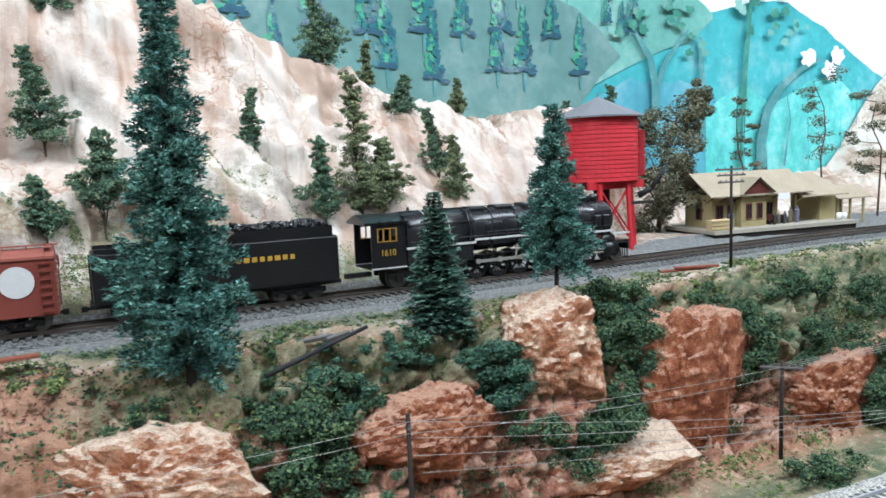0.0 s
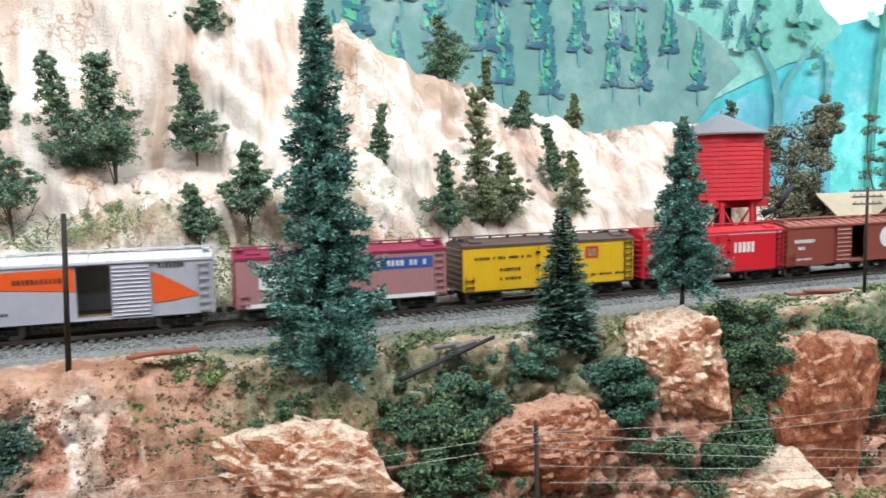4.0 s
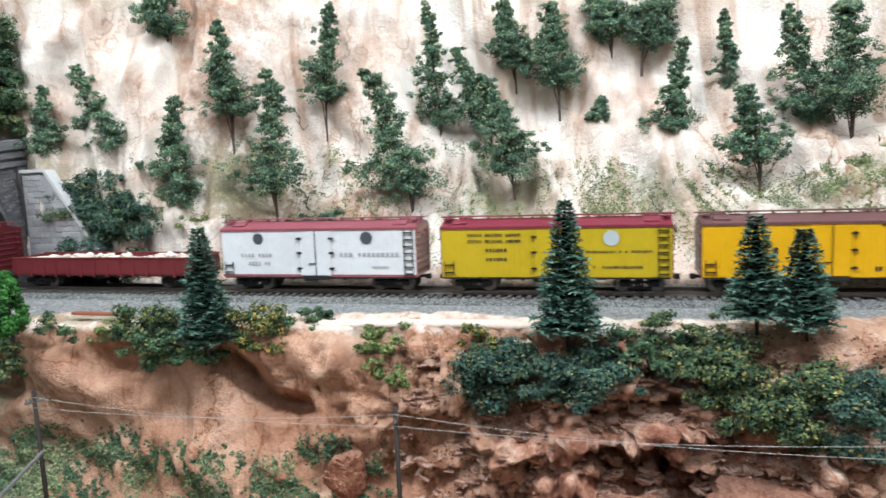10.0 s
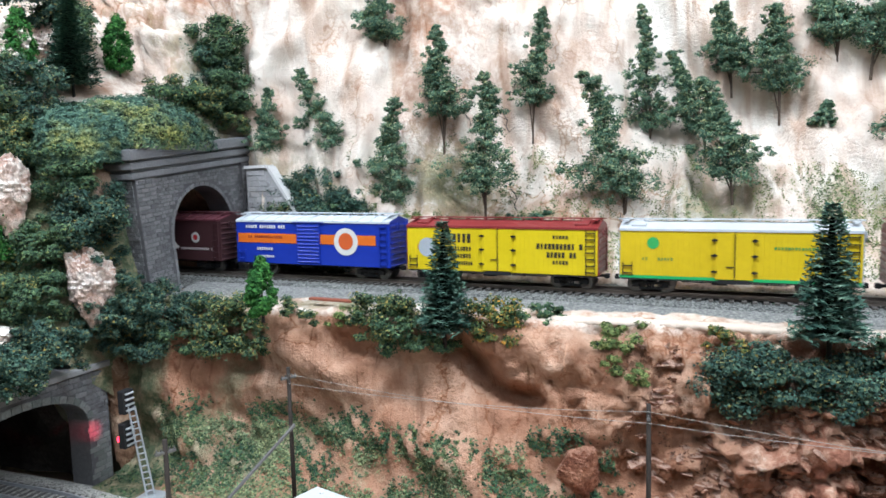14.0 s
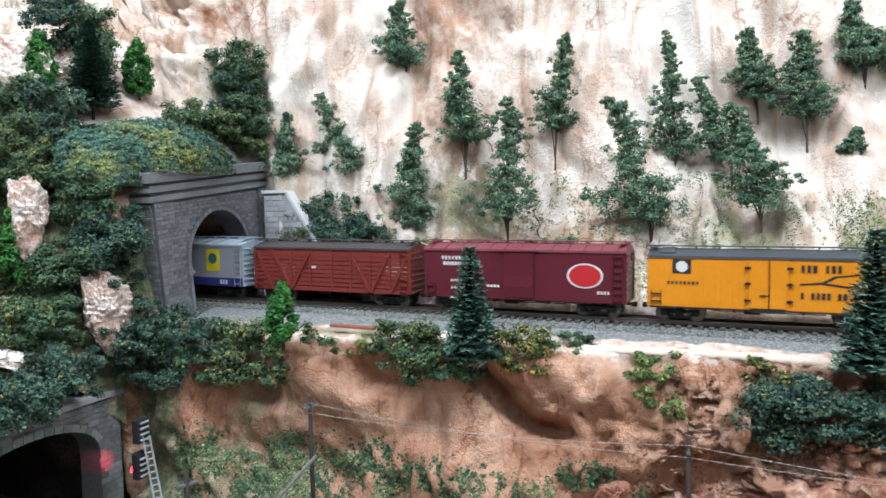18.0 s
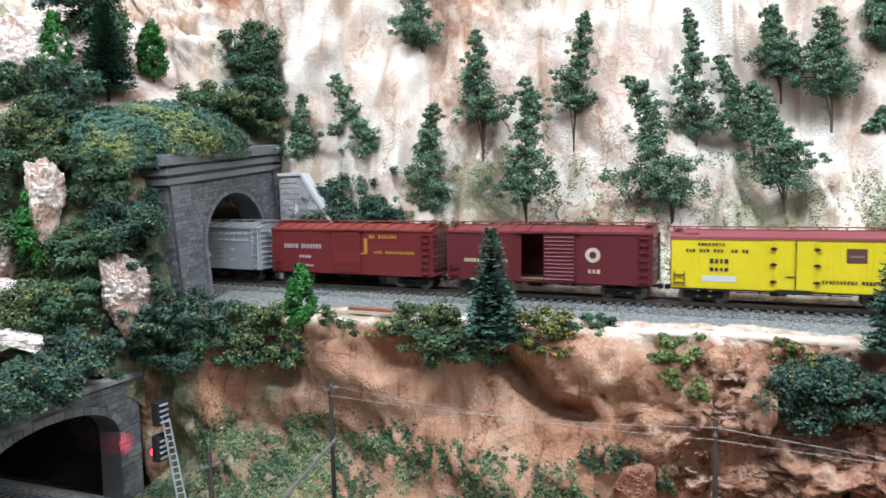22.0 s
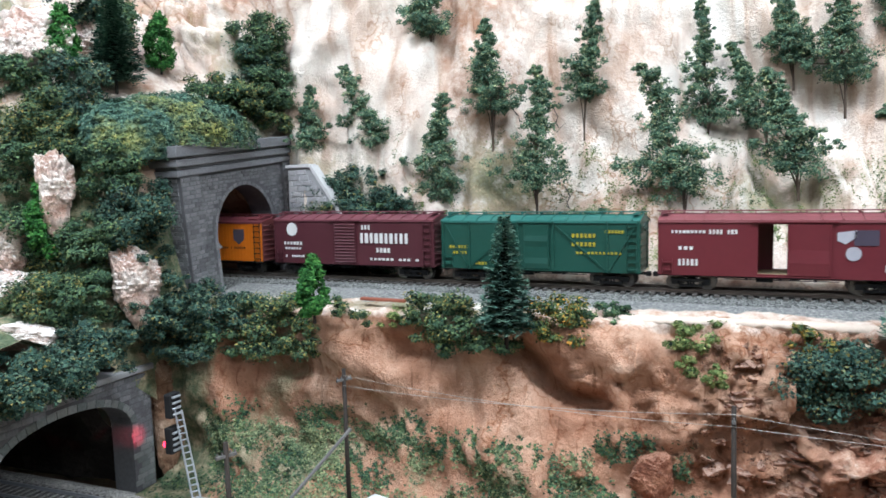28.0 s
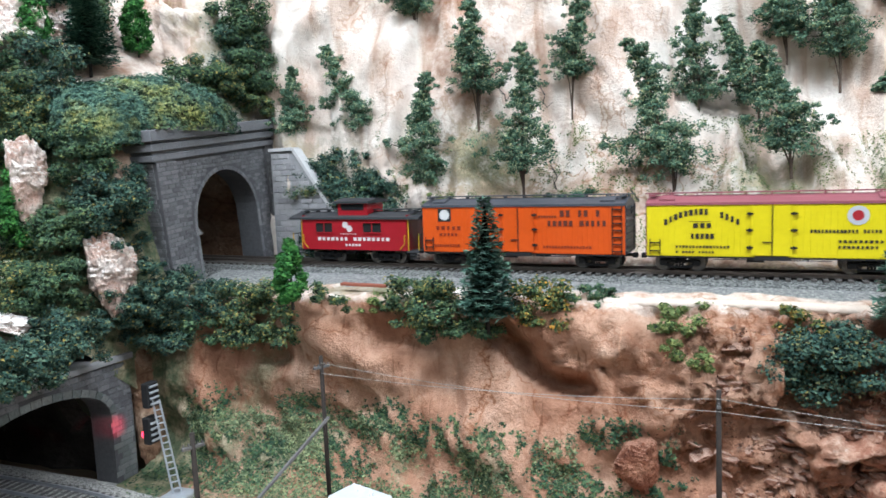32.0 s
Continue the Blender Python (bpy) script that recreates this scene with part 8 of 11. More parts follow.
    # carrying wheels
    for x, r in ((0.1180, 0.0060), (-0.0610, 0.0062), (-0.0770, 0.0062), (-0.0940, 0.0078)):
        bm = bmesh.new()
        wheelset(bm, r)
        part("carrying_wheelset", bm, STEEL, car).matrix_basis = Matrix.Translation((x, 0, r))
    for y in (-0.0125, 0.0125):
        bm = bmesh.new()
        add_box(bm, -0.1040, -0.0520, y - 0.0009, y + 0.0009, 0.0070, 0.0112, 0.0006)
        for x in (-0.0610, -0.0770, -0.0940):
            add_box(bm, x - 0.0028, x + 0.0028, y - 0.0016, y + 0.0016, 0.0040, 0.0098, 0.0005)
        part("trailing_truck_frame", bm, LOCO_BLACK, car)
    boxed("drawbar", (-0.1320, -0.1120, -0.0025, 0.0025, 0.0090, 0.0120), BLACK, car)
    return car, wheels, rods


def tender():
    car = thing("tender", "long black tender heaped with coal and lettered in gold bars", "tender")
    L, hw = 0.1575, 0.0172
    bm = bmesh.new()
    add_box(bm, -L / 2, L / 2, -hw, hw, 0.0110, 0.0400, 0.0012)
    part("tank", bm, LOCO_BLACK, car)
    bm = bmesh.new()
    v0 = [(0.000, 0.0400), (L / 2 - 0.004, 0.0400), (L / 2 - 0.004, 0.0465), (0.008, 0.0465)]
    a = [bm.verts.new((x, -hw * 0.97, z)) for x, z in v0]
    b = [bm.verts.new((x, hw * 0.97, z)) for x, z in v0]
    for k in (0, 1, 3):
        bm.faces.new((a[k], a[(k + 1) % 4], b[(k + 1) % 4], b[k]))
    bm.faces.new(a[::-1])
    bm.faces.new(b)
    part("coal_bunker", bm, LOCO_BLACK, car)
    rnd = random.Random(9)
    bm = bmesh.new()
    for k in range(330):
        x, y = rnd.uniform(0.009, L / 2 - 0.006), rnd.uniform(-0.0150, 0.0150)
        z = 0.0462 + 0.0042 * (1 - (y / 0.0165) ** 2) * (0.7 + 0.4 * noise.noise(Vector((x * 60, y * 60, 0))))
        r = rnd.uniform(0.0007, 0.0015)
        res = bmesh.ops.create_icosphere(bm, subdivisions=1, radius=r, matrix=Matrix.Translation((x, y, z)))
        for v in res["verts"]:
            v.co += Vector((rnd.uniform(-1, 1), rnd.uniform(-1, 1), rnd.uniform(-1, 1))) * r * 0.4
    part("coal", bm, plain("shiny_coal", (0.020, 0.020, 0.023), 0.25, 0.7, grain=0.4), car, "heap of shiny coal")
    boxed("tank_deck_rail", (-L / 2 + 0.002, -0.002, -hw, -hw + 0.0008, 0.0400, 0.0422), LOCO_BLACK, car)
    boxed("tank_deck_rail", (-L / 2 + 0.002, -0.002, hw - 0.0008, hw, 0.0400, 0.0422), LOCO_BLACK, car)
    bm = bmesh.new()
    add_tube(bm, (-0.050, 0, 0.0400), (-0.050, 0, 0.0425), 0.0050, 0.0046, 14)
    part("water_hatch", bm, LOCO_BLACK, car)
    bm = bmesh.new()
    ladder(bm, 7, 0.0080, 0.0390, 0.0120)
    part("ladder", bm, LOCO_BLACK, car).matrix_basis = pose(-L / 2 - 0.0002, -0.008, 0, 0, 0, -90)
    bm = bmesh.new()
    text_bars(bm, -0.040, 0.048, 0.0290, 0.0030, 17, -hw)
    a = part("lettering", bm, paint(GOLD, 0.5), car, "gold lettering bars")
    b = new("lettering", a.data)
    b.parent, b.matrix_basis = car, HALF_TURN
    boxed("underframe", (-L / 2 - 0.002, L / 2 + 0.002, -0.0130, 0.0130, 0.0088, 0.0112), BLACK, car)
    shared("coupler", "coupler", coupler, BLACK, car, Matrix.Translation((-L / 2 - 0.002, 0, 0)) @ HALF_TURN)
    for x0, n in ((-0.0440, 4), (0.0500, 3)):
        bm = bmesh.new()
        for y in (-0.0118, 0.0118):
            add_box(bm, x0 - n * 0.0065, x0 + n * 0.0065, y - 0.0009, y + 0.0009, 0.0050, 0.0090, 0.0005)
            for k in range(n):
                x = x0 + (k - (n - 1) / 2) * 0.0128
                add_box(bm, x - 0.0024, x + 0.0024, y - 0.0016, y + 0.0016, 0.0036, 0.0076, 0.0004)
        tr = part("truck", bm, BLACK, car)
        for k in range(n):
            shared("wheelset", "wheelset", wheelset, STEEL, tr, Matrix.Translation((x0 + (k - (n - 1) / 2) * 0.0128, 0, 0.0053)))
    return car


ENGINE, DRIVERS, RODS = locomotive()
TENDER = tender()


for whole in (ENGINE, TENDER):
    for piece in whole.children:
        if piece.name.split(".")[0] not in ("driver", "driving_wheel", "side_rod", "rod", "truck", "coupler", "wheelset", "wheel") and piece not in [d[0] for d in DRIVERS + RODS]:
            piece.matrix_basis = Matrix.Diagonal((1, 1, 1.11, 1)) @ piece.matrix_basis
# ---- track ----
M_STONE = plain("grey_cast_stone", (0.17, 0.173, 0.182), 0.9, grain=0.22, scale=420, bumps=0.0008)
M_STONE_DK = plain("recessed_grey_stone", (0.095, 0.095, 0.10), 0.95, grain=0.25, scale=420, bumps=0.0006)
M_STONE_PALE = plain("pale_cast_stone", (0.27, 0.27, 0.275), 0.9, grain=0.15, scale=380, bumps=0.0007)
M_WOOD_DK = plain("creosoted_pole", (0.030, 0.023, 0.019), 0.9, grain=0.3, scale=600, bumps=0.0004)
M_WOOD_RED = plain("red_brown_plank", (0.24, 0.075, 0.045), 0.85, grain=0.25, scale=500)
M_WOOD_GREY = plain("weathered_grey_wood", (0.12, 0.115, 0.11), 0.9, grain=0.3, scale=500, bumps=0.0004)
M_WIRE = plain("pale_thread_wire", (0.32, 0.30, 0.27), 0.6, grain=0.15)
M_TANK = plain("barn_red_boards", (0.50, 0.025, 0.035), 0.6, 0.3, grain=0.14, scale=260, bumps=0.0003)
# the tank red again, with shade put into its colour
M_TANK_DK = plain("shaded_red_boards", (0.30, 0.018, 0.025), 0.65, grain=0.18, scale=260)
M_ROOFGREY = plain("slate_grey_roofing", (0.18, 0.185, 0.20), 0.85, grain=0.15, scale=350, bumps=0.0004)
M_BLACK = plain("matt_black_iron", (0.015, 0.015, 0.016), 0.6, grain=0.2)
M_DEPOT = plain("tan_clapboard", (0.36, 0.30, 0.15), 0.85, grain=0.12, scale=320, bumps=0.0003)
M_DEPOTROOF = plain("beige_shingle", (0.37, 0.31, 0.225), 0.9, grain=0.16, scale=420, bumps=0.0005)
M_TRIMRED = plain("dark_red_trim", (0.12, 0.03, 0.025), 0.7, grain=0.15)
M_PLATFORM = plain("platform_planking", (0.36, 0.33, 0.27), 0.9, grain=0.15, scale=380)
M_SILVER = plain("silver_paint", (0.55, 0.58, 0.62), 0.4, 0.5, 0.6, grain=0.12)
M_WHITE = plain("white_card", (0.80, 0.80, 0.78), 0.7, grain=0.05)
M_PANE = plain("dark_glass", (0.02, 0.02, 0.022), 0.15, 0.5, grain=0.1)


def tz(x, y):
    return tie_z(x) * (1 - sm(0.42, 0.55, y))


def along(s, off, dz=0.0):
    x, y, a = track_at(s)
    return Vector((x - math.sin(a) * off, y + math.cos(a) * off, tz(x, y) + dz))


def strip(name, profile, material, parent, s0, s1, step, label=""):
    """A profile of (across, up) points swept along the track."""
    n = int((s1 - s0) / step) + 1
    vs, fs, k = [], [], len(profile)
    for i in range(n + 1):
        s = s0 + (s1 - s0) * i / n
        vs += [tuple(along(s, o, z)) for o, z in profile]
    for i in range(n):
        for j in range(k - 1):
            fs.append((i * k + j, (i + 1) * k + j, (i + 1) * k + j + 1, i * k + j + 1))
    me = bpy.data.meshes.new(name)
    me.from_pydata(vs, [], fs)
    me.materials.append(material)
    ob = new(name, me)
    ob.parent = parent
    if label:
        ob["label"] = label
    return ob


track = thing("railway_track", "single railway track with dark ties on grey ballast", "track", kind="structure")
strip("ballast", [(-0.034, -0.0105), (-0.029, -0.0062), (-0.0225, -0.0026), (-0.0175, -0.0016), (0.0175, -0.0016), (0.0225, -0.0026), (0.029, -0.0062), (0.034, -0.0105)], M_BALLAST, track, 0, LAP, 0.015, "grey crushed stone ballast")
for side in (-1, 1):
    c = side * 0.00875
    strip("rail", [(c - 0.0011, 0.0), (c - 0.0011, 0.0004), (c - 0.0003, 0.0007), (c - 0.0003, 0.0018), (c - 0.0006, 0.0020), (c - 0.0006, 0.0026), (c + 0.0006, 0.0026), (c + 0.0006, 0.0020), (c + 0.0003, 0.0018), (c + 0.0003, 0.0007), (c + 0.0011, 0.0004), (c + 0.0011, 0.0)], M_RAIL, track, 0, LAP, 0.015, "worn nickel rail")


def tie_points(length=0.033, wide=0.0031):
    bm = bmesh.new()
    add_box(bm, -wide / 2, wide / 2, -length / 2, length / 2, -0.0022, 0.0, bevel=0.0002)
    me = bpy.data.meshes.new("tie")
    bm.to_mesh(me)
    bm.free()
    me.materials.append(M_TIE)
    return me


TIE_MESH = tie_points()
rnd = random.Random(3)
far = bmesh.new()
S_LEFT, S_RIGHT = -0.70, 1.20
for k in range(int(LAP / 0.0068)):
    s = k * 0.0068
    q = (s + ARC0) % LAP
    x, y, a = track_at(s)
    m = pose(x, y, tz(x, y) + rnd.uniform(-0.0002, 0.0001), 0, 0, math.degrees(a) + rnd.uniform(-2, 2))
    if y < 0.2 and S_LEFT < x < S_RIGHT:
        ob = new("tie", TIE_MESH)
        ob.parent = track
        ob.matrix_basis = m
    elif y < 0.2:
        add_box(far, -0.0013, 0.0013, -0.015, 0.015, -0.0022, 0.0)
        bmesh.ops.transform(far, matrix=m, verts=far.verts[-8:])
ob = part("tie_rest", far, M_TIE, track)
ob["kind"] = "stuff"

# loose stones along the ballast shoulder
sc = Scraps()
rnd = random.Random(8)
g = np.random.default_rng(8)
x = g.uniform(-0.66, 1.25, 9000)
o = np.where(g.random(9000) < 0.8, np.where(g.random(9000) < 0.5, -1, 1) * (0.0165 + np.abs(g.normal(0, 0.0075, 9000))), g.uniform(-0.016, 0.016, 9000))
y = np.interp(x, _front[:, 0], _front[:, 1]) + o
z = 0.0008 - 0.0094 * x + 0.0032 * x * x - 0.0018 - np.maximum(0, np.abs(o) - 0.0215) * 0.5 + g.uniform(-0.0002, 0.0005, 9000)
flakes(sc, np.c_[x, y, z], np.tile([[0, 0, 1.0]], (9000, 1)), 0.00055, rnd)
M_STONES = leafy("loose_ballast_stone", [(0.0, (0.055, 0.058, 0.06)), (0.5, (0.15, 0.155, 0.155)), (1.0, (0.32, 0.32, 0.30))])
ob = sc.part("loose_stone", M_STONES, track)
ob["kind"] = "stuff"

# ---- lower line in the canyon ----
lower = thing("lower_track", "double railway track on pale ballast on the canyon floor", "track", kind="structure")
LOW = [[(-0.95, -0.050), (-0.70, -0.054), (-0.4, -0.088), (0.0, -0.13), (0.4, -0.152), (0.575, -0.167), (0.78, -0.185), (1.1, -0.215), (1.6, -0.26), (2.0, -0.3)],
       [(-0.95, -0.096), (-0.70, -0.099), (-0.4, -0.133), (0.0, -0.174), (0.4, -0.196), (0.628, -0.213), (0.75, -0.226), (1.1, -0.26), (1.6, -0.305), (2.0, -0.345)]]


def low_at(line, x):
    p = LOW[line]
    y = float(np.interp(x, [q[0] for q in p], [q[1] for q in p]))
    y2 = float(np.interp(x + 0.05, [q[0] for q in p], [q[1] for q in p]))
    y1 = float(np.interp(x - 0.05, [q[0] for q in p], [q[1] for q in p]))
    return y, math.atan2(y2 - y1, 0.1)


bm = bmesh.new()
prev = None
for i in range(150):
    x = -0.95 + 2.95 * i / 149
    ya, a = low_at(0, x)
    yb, _ = low_at(1, x)
    row = [bm.verts.new(p) for p in ((x, ya + 0.036, -0.1405), (x, ya + 0.024, -0.1365), (x, yb - 0.024, -0.1365), (x, yb - 0.036, -0.1405))]
    if prev:
        for j in range(3):
            bm.faces.new((prev[j], prev[j + 1], row[j + 1], row[j]))
    prev = row
M_BALLAST_PALE = gravel("pale_ballast", (0.20, 0.20, 0.195), (0.46, 0.455, 0.44))
part("ballast", bm, M_BALLAST_PALE, lower, "pale grey ballast")
for line in (0, 1):
    for side in (-1, 1):
        bm = bmesh.new()
        pts = []
        for i in range(120):
            x = -0.95 + 2.95 * i / 119
            y, a = low_at(line, x)
            pts.append((x - math.sin(a) * side * 0.00875, y + math.cos(a) * side * 0.00875))
        rows = [[bm.verts.new((px, py + o, z)) for o, z in ((-0.0007, -0.136), (-0.0006, -0.1338), (0.0006, -0.1338), (0.0007, -0.136))] for px, py in pts]
        for a_, b_ in zip(rows, rows[1:]):
            for j in range(3):
                bm.faces.new((a_[j], a_[j + 1], b_[j + 1], b_[j]))
        part("rail", bm, M_SILVER if line == 0 else M_RAIL, lower)
    bm = bmesh.new()
    for i in range(int(2.9 / 0.0068)):
        x = -0.94 + i * 0.0068
        y, a = low_at(line, x)
        add_box(bm, -0.0013, 0.0013, -0.015, 0.015, -0.0022, 0.0003)
        bmesh.ops.transform(bm, matrix=pose(x, y, -0.1363, 0, 0, math.degrees(a)), verts=bm.verts[-8:])
    ob = part("tie", bm, M_WOOD_GREY, lower, "weathered grey ties")
    ob["kind"] = "stuff"


# ---- tunnel portals ----
def unit_brick():
    bm = bmesh.new()
    vs = [bm.verts.new(p) for p in ((0, -0.5, -0.5), (0, 0.5, -0.5), (0, 0.5, 0.5), (0, -0.5, 0.5), (1, -0.44, -0.40), (1, 0.44, -0.42), (1, 0.45, 0.40), (1, -0.43, 0.42))]
    for q in ((4, 5, 6, 7), (0, 1, 5, 4), (1, 2, 6, 5), (2, 3, 7, 6), (3, 0, 4, 7)):
        bm.faces.new([vs[i] for i in q])
    me = bpy.data.meshes.new("stone")
    bm.to_mesh(me)
    bm.free()
    return me


def brick_material(name, lo, mid, hi, joined=False):
    m, nt, b = nodes_of(name, 0.92, 0.15)
    oi = nt.nodes.new("ShaderNodeNewGeometry" if joined else "ShaderNodeObjectInfo")
    c = ramp(nt, oi.outputs["Random Per Island" if joined else "Random"], [(0.0, lo), (0.5, mid), (1.0, hi)])
    c = mixc(nt, 0.8, c, ramp(nt, noise_node(nt, 30.0, 5, 0.7).outputs[0], [(0.32, (0.72, 0.71, 0.70)), (0.68, (1.22, 1.21, 1.20))]), "MULTIPLY")
    n2 = noise_node(nt, 500.0, 4)
    c2 = ramp(nt, n2.outputs[0], [(0.3, (0.78, 0.77, 0.76)), (0.7, (1.15, 1.15, 1.16))])
    nt.links.new(mixc(nt, 0.9, c, c2, "MULTIPLY"), b.inputs["Base Color"])
    bump(nt, b, n2.outputs[0], 0.15, 0.3)
    return m


M_BRICK = brick_material("grey_stone_block", (0.125, 0.128, 0.135), (0.165, 0.168, 0.176), (0.215, 0.215, 0.224))
M_BRICK_FINE = brick_material("fine_grey_stone_block", (0.135, 0.138, 0.145), (0.165, 0.168, 0.176), (0.20, 0.20, 0.21), True)
M_BRICK_PALE = brick_material("pale_stone_block", (0.25, 0.25, 0.26), (0.31, 0.31, 0.32), (0.38, 0.375, 0.38))
M_BRICK_GREEN = brick_material("green_grey_stone_block", (0.12, 0.138, 0.132), (0.16, 0.175, 0.17), (0.22, 0.23, 0.225))


def stones(parent, mesh, u0, u1, w0, w1, high, long, keep, seed, at):
    """Courses of stone blocks on a face; at(u, w) gives the place, keep(u, w) tells which stand."""
    rnd = random.Random(seed)
    n = int((w1 - w0) / high)
    rest, made = bmesh.new(), 0
    for i in range(n):
        w = w0 + (i + 0.5) * high
        u = u0 - (long * 0.5 if i % 2 else 0.0)
        while u < u1:
            ln = long * rnd.uniform(0.8, 1.2)
            a, b = max(u, u0), min(u + ln, u1)
            u += ln
            if b - a < 0.002 or not keep((a + b) / 2, w, (b - a) / 2):
                continue
            m = at((a + b) / 2, w) @ Matrix.Diagonal((rnd.uniform(0.0004, 0.0008), b - a - 0.0003, high - 0.0003, 1))
            made += 1
            if made > 150:
                vs = [rest.verts.new(m @ v.co) for v in mesh.vertices]
                for f in mesh.polygons:
                    rest.faces.new([vs[k] for k in f.vertices])
                continue
            ob = new("stone", mesh)
            ob.parent = parent
            ob.matrix_basis = m
    if made > 150:
        tagged(part("stonework", rest, M_BRICK_FINE, parent), "courses of small grey stone blocks", kind="stuff")
    else:
        rest.free()


def arch_wall(bm, outline, x0, x1):
    """An outline in (y, z) made solid between two x."""
    fr = [bm.verts.new((x1, y, z)) for y, z in outline]
    bk = [bm.verts.new((x0, y, z)) for y, z in outline]
    bm.faces.new(fr)
    bm.faces.new(bk[::-1])
    n = len(outline)
    for i in range(n):
        j = (i + 1) % n
        bm.faces.new((fr[i], bk[i], bk[j], fr[j]))
    bmesh.ops.recalc_face_normals(bm, faces=bm.faces)


portal = thing("tunnel_portal", "grey cut-stone tunnel portal with a stepped cornice, slightly tilted", "tunnel portal")
portal.matrix_basis = pose(-0.668, 0.0245, -0.004, 5.9, 0, 0)
UC, RA, SPR = 0.0825, 0.0405, 0.043
arc = [(UC - RA * math.cos(a), SPR + RA * math.sin(a)) for a in (math.pi * k / 20 for k in range(21))]
outline = [(0.007, -0.03), (0.007, 0.100), (0.163, 0.100), (0.163, -0.03), (UC + RA, -0.03)] + arc[::-1] + [(UC - RA, -0.03)]
bm = bmesh.new()
arch_wall(bm, outline, -0.022, 0.0)
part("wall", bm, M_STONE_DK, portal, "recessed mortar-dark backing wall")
for k, (w0, w1, out) in enumerate(((0.098, 0.103, 0.0035), (0.103, 0.1055, 0.0015), (0.1055, 0.1110, 0.0050), (0.1110, 0.1130, 0.0030), (0.1130, 0.1215, 0.0070))):
    boxed("cornice_course", (-0.023, out, 0.004 - out * 0.8, 0.166 + out * 0.6, w0, w1), M_STONE, portal, "stepped cornice course", bevel=0.0005)
for y0, y1 in ((0.0045, 0.026), (0.144, 0.1655)):
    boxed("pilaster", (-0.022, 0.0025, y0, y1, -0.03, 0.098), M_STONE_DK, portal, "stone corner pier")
BRICK = unit_brick()
BRICK.materials.append(M_BRICK)


def portal_keep(u, w, half):
    if abs(u - UC) < RA + 0.0055 + half * 0.4 and w < SPR:
        return False
    if math.hypot(max(0, abs(u - UC) - half * 0.5), w - SPR) < RA + 0.0050 and w >= SPR:
        return False
    return True


stones(portal, BRICK, 0.0265, 0.1435, -0.012, 0.098, 0.0030, 0.0066, portal_keep, 4, lambda u, w: pose(0.0, u, w))
stones(portal, BRICK, 0.0048, 0.0258, -0.012, 0.098, 0.0034, 0.0080, lambda u, w, h: True, 5, lambda u, w: pose(0.0025, u, w))
stones(portal, BRICK, 0.1442, 0.1652, -0.012, 0.098, 0.0034, 0.0080, lambda u, w, h: True, 6, lambda u, w: pose(0.0025, u, w))
# the return side of the corner pier
stones(portal, BRICK, -0.021, 0.0, -0.012, 0.098, 0.0034, 0.0080, lambda u, w, h: True, 7, lambda u, w: pose(u, 0.0045, w, 0, 0, -90))


def voussoirs(parent, pts, depth, thick, mat_):
    for a, b in zip(pts, pts[1:]):
        (ya, za), (yb, zb) = a, b
        cy, cz = -(zb - za), (yb - ya)
        ln = math.hypot(cy, cz)
        oy, oz = cy / ln * thick, cz / ln * thick
        bm = bmesh.new()
        quad = [(ya, za), (yb, zb), (yb + oy, zb + oz), (ya + oy, za + oz)]
        my, mz = sum(q[0] for q in quad) / 4, sum(q[1] for q in quad) / 4
        arch_wall(bm, [(my + (y - my) * 0.94, mz + (z - mz) * 0.96) for y, z in quad], -depth, 0.0008)
        part("arch_stone", bm, mat_, parent)


jamb = [(UC - RA, -0.012 + 0.0078 * k) for k in range(8)]
voussoirs(portal, jamb[:-1] + arc, 0.02, 0.0034, M_BRICK)
voussoirs(portal, [(UC + RA, SPR - 0.0078 * k) for k in range(8)], 0.02, 0.0034, M_BRICK)

wing = thing("wing_wall", "pale sloping stone wing wall beside the tunnel portal", "wall")
wing.matrix_basis = pose(-0.655, 0.1505, 0.0, 0, 0, -9.0)
# along its face: u to the side, height falling away
def wing_top(u):
    return 0.102 if u < 0.026 else 0.102 - (u - 0.026) * 1.36


bm = bmesh.new()
outl = [(0, -0.004), (0, 0.102), (0.026, 0.102), (0.076, 0.034), (0.083, 0.022), (0.083, -0.004)]
f = [bm.verts.new((u, 0.0, z)) for u, z in outl]
b_ = [bm.verts.new((u, 0.007, z)) for u, z in outl]
bm.faces.new(f)
bm.faces.new(b_[::-1])
for i in range(6):
    bm.faces.new((f[i], b_[i], b_[(i + 1) % 6], f[(i + 1) % 6]))
bmesh.ops.recalc_face_normals(bm, faces=bm.faces)
part("wall", bm, M_STONE_PALE, wing)
BRICKP = unit_brick()
BRICKP.materials.append(M_BRICK_PALE)
stones(wing, BRICKP, 0.001, 0.080, 0.0, 0.100, 0.0050, 0.0115, lambda u, w, h: w + 0.002 < wing_top(u + h * 0.6), 9, lambda u, w: pose(u, 0.0, w, 0, 0, -90))
bm = bmesh.new()
for (ua, za), (ub, zb) in (((-0.001, 0.102), (0.0265, 0.102)), ((0.0265, 0.102), (0.077, 0.0335))):
    a = math.atan2(zb - za, ub - ua)
    n = len(bm.verts)
    add_box(bm, 0, math.hypot(ub - ua, zb - za), -0.0018, 0.0085, 0.0, 0.0028)
    bm.verts.ensure_lookup_table()
    bmesh.ops.transform(bm, matrix=pose(ua, 0, za, 0, -math.degrees(a), 0), verts=bm.verts[n:])
part("coping", bm, plain("pale_coping", (0.46, 0.455, 0.45), 0.9, grain=0.15, scale=400), wing, "pale-edged coping")


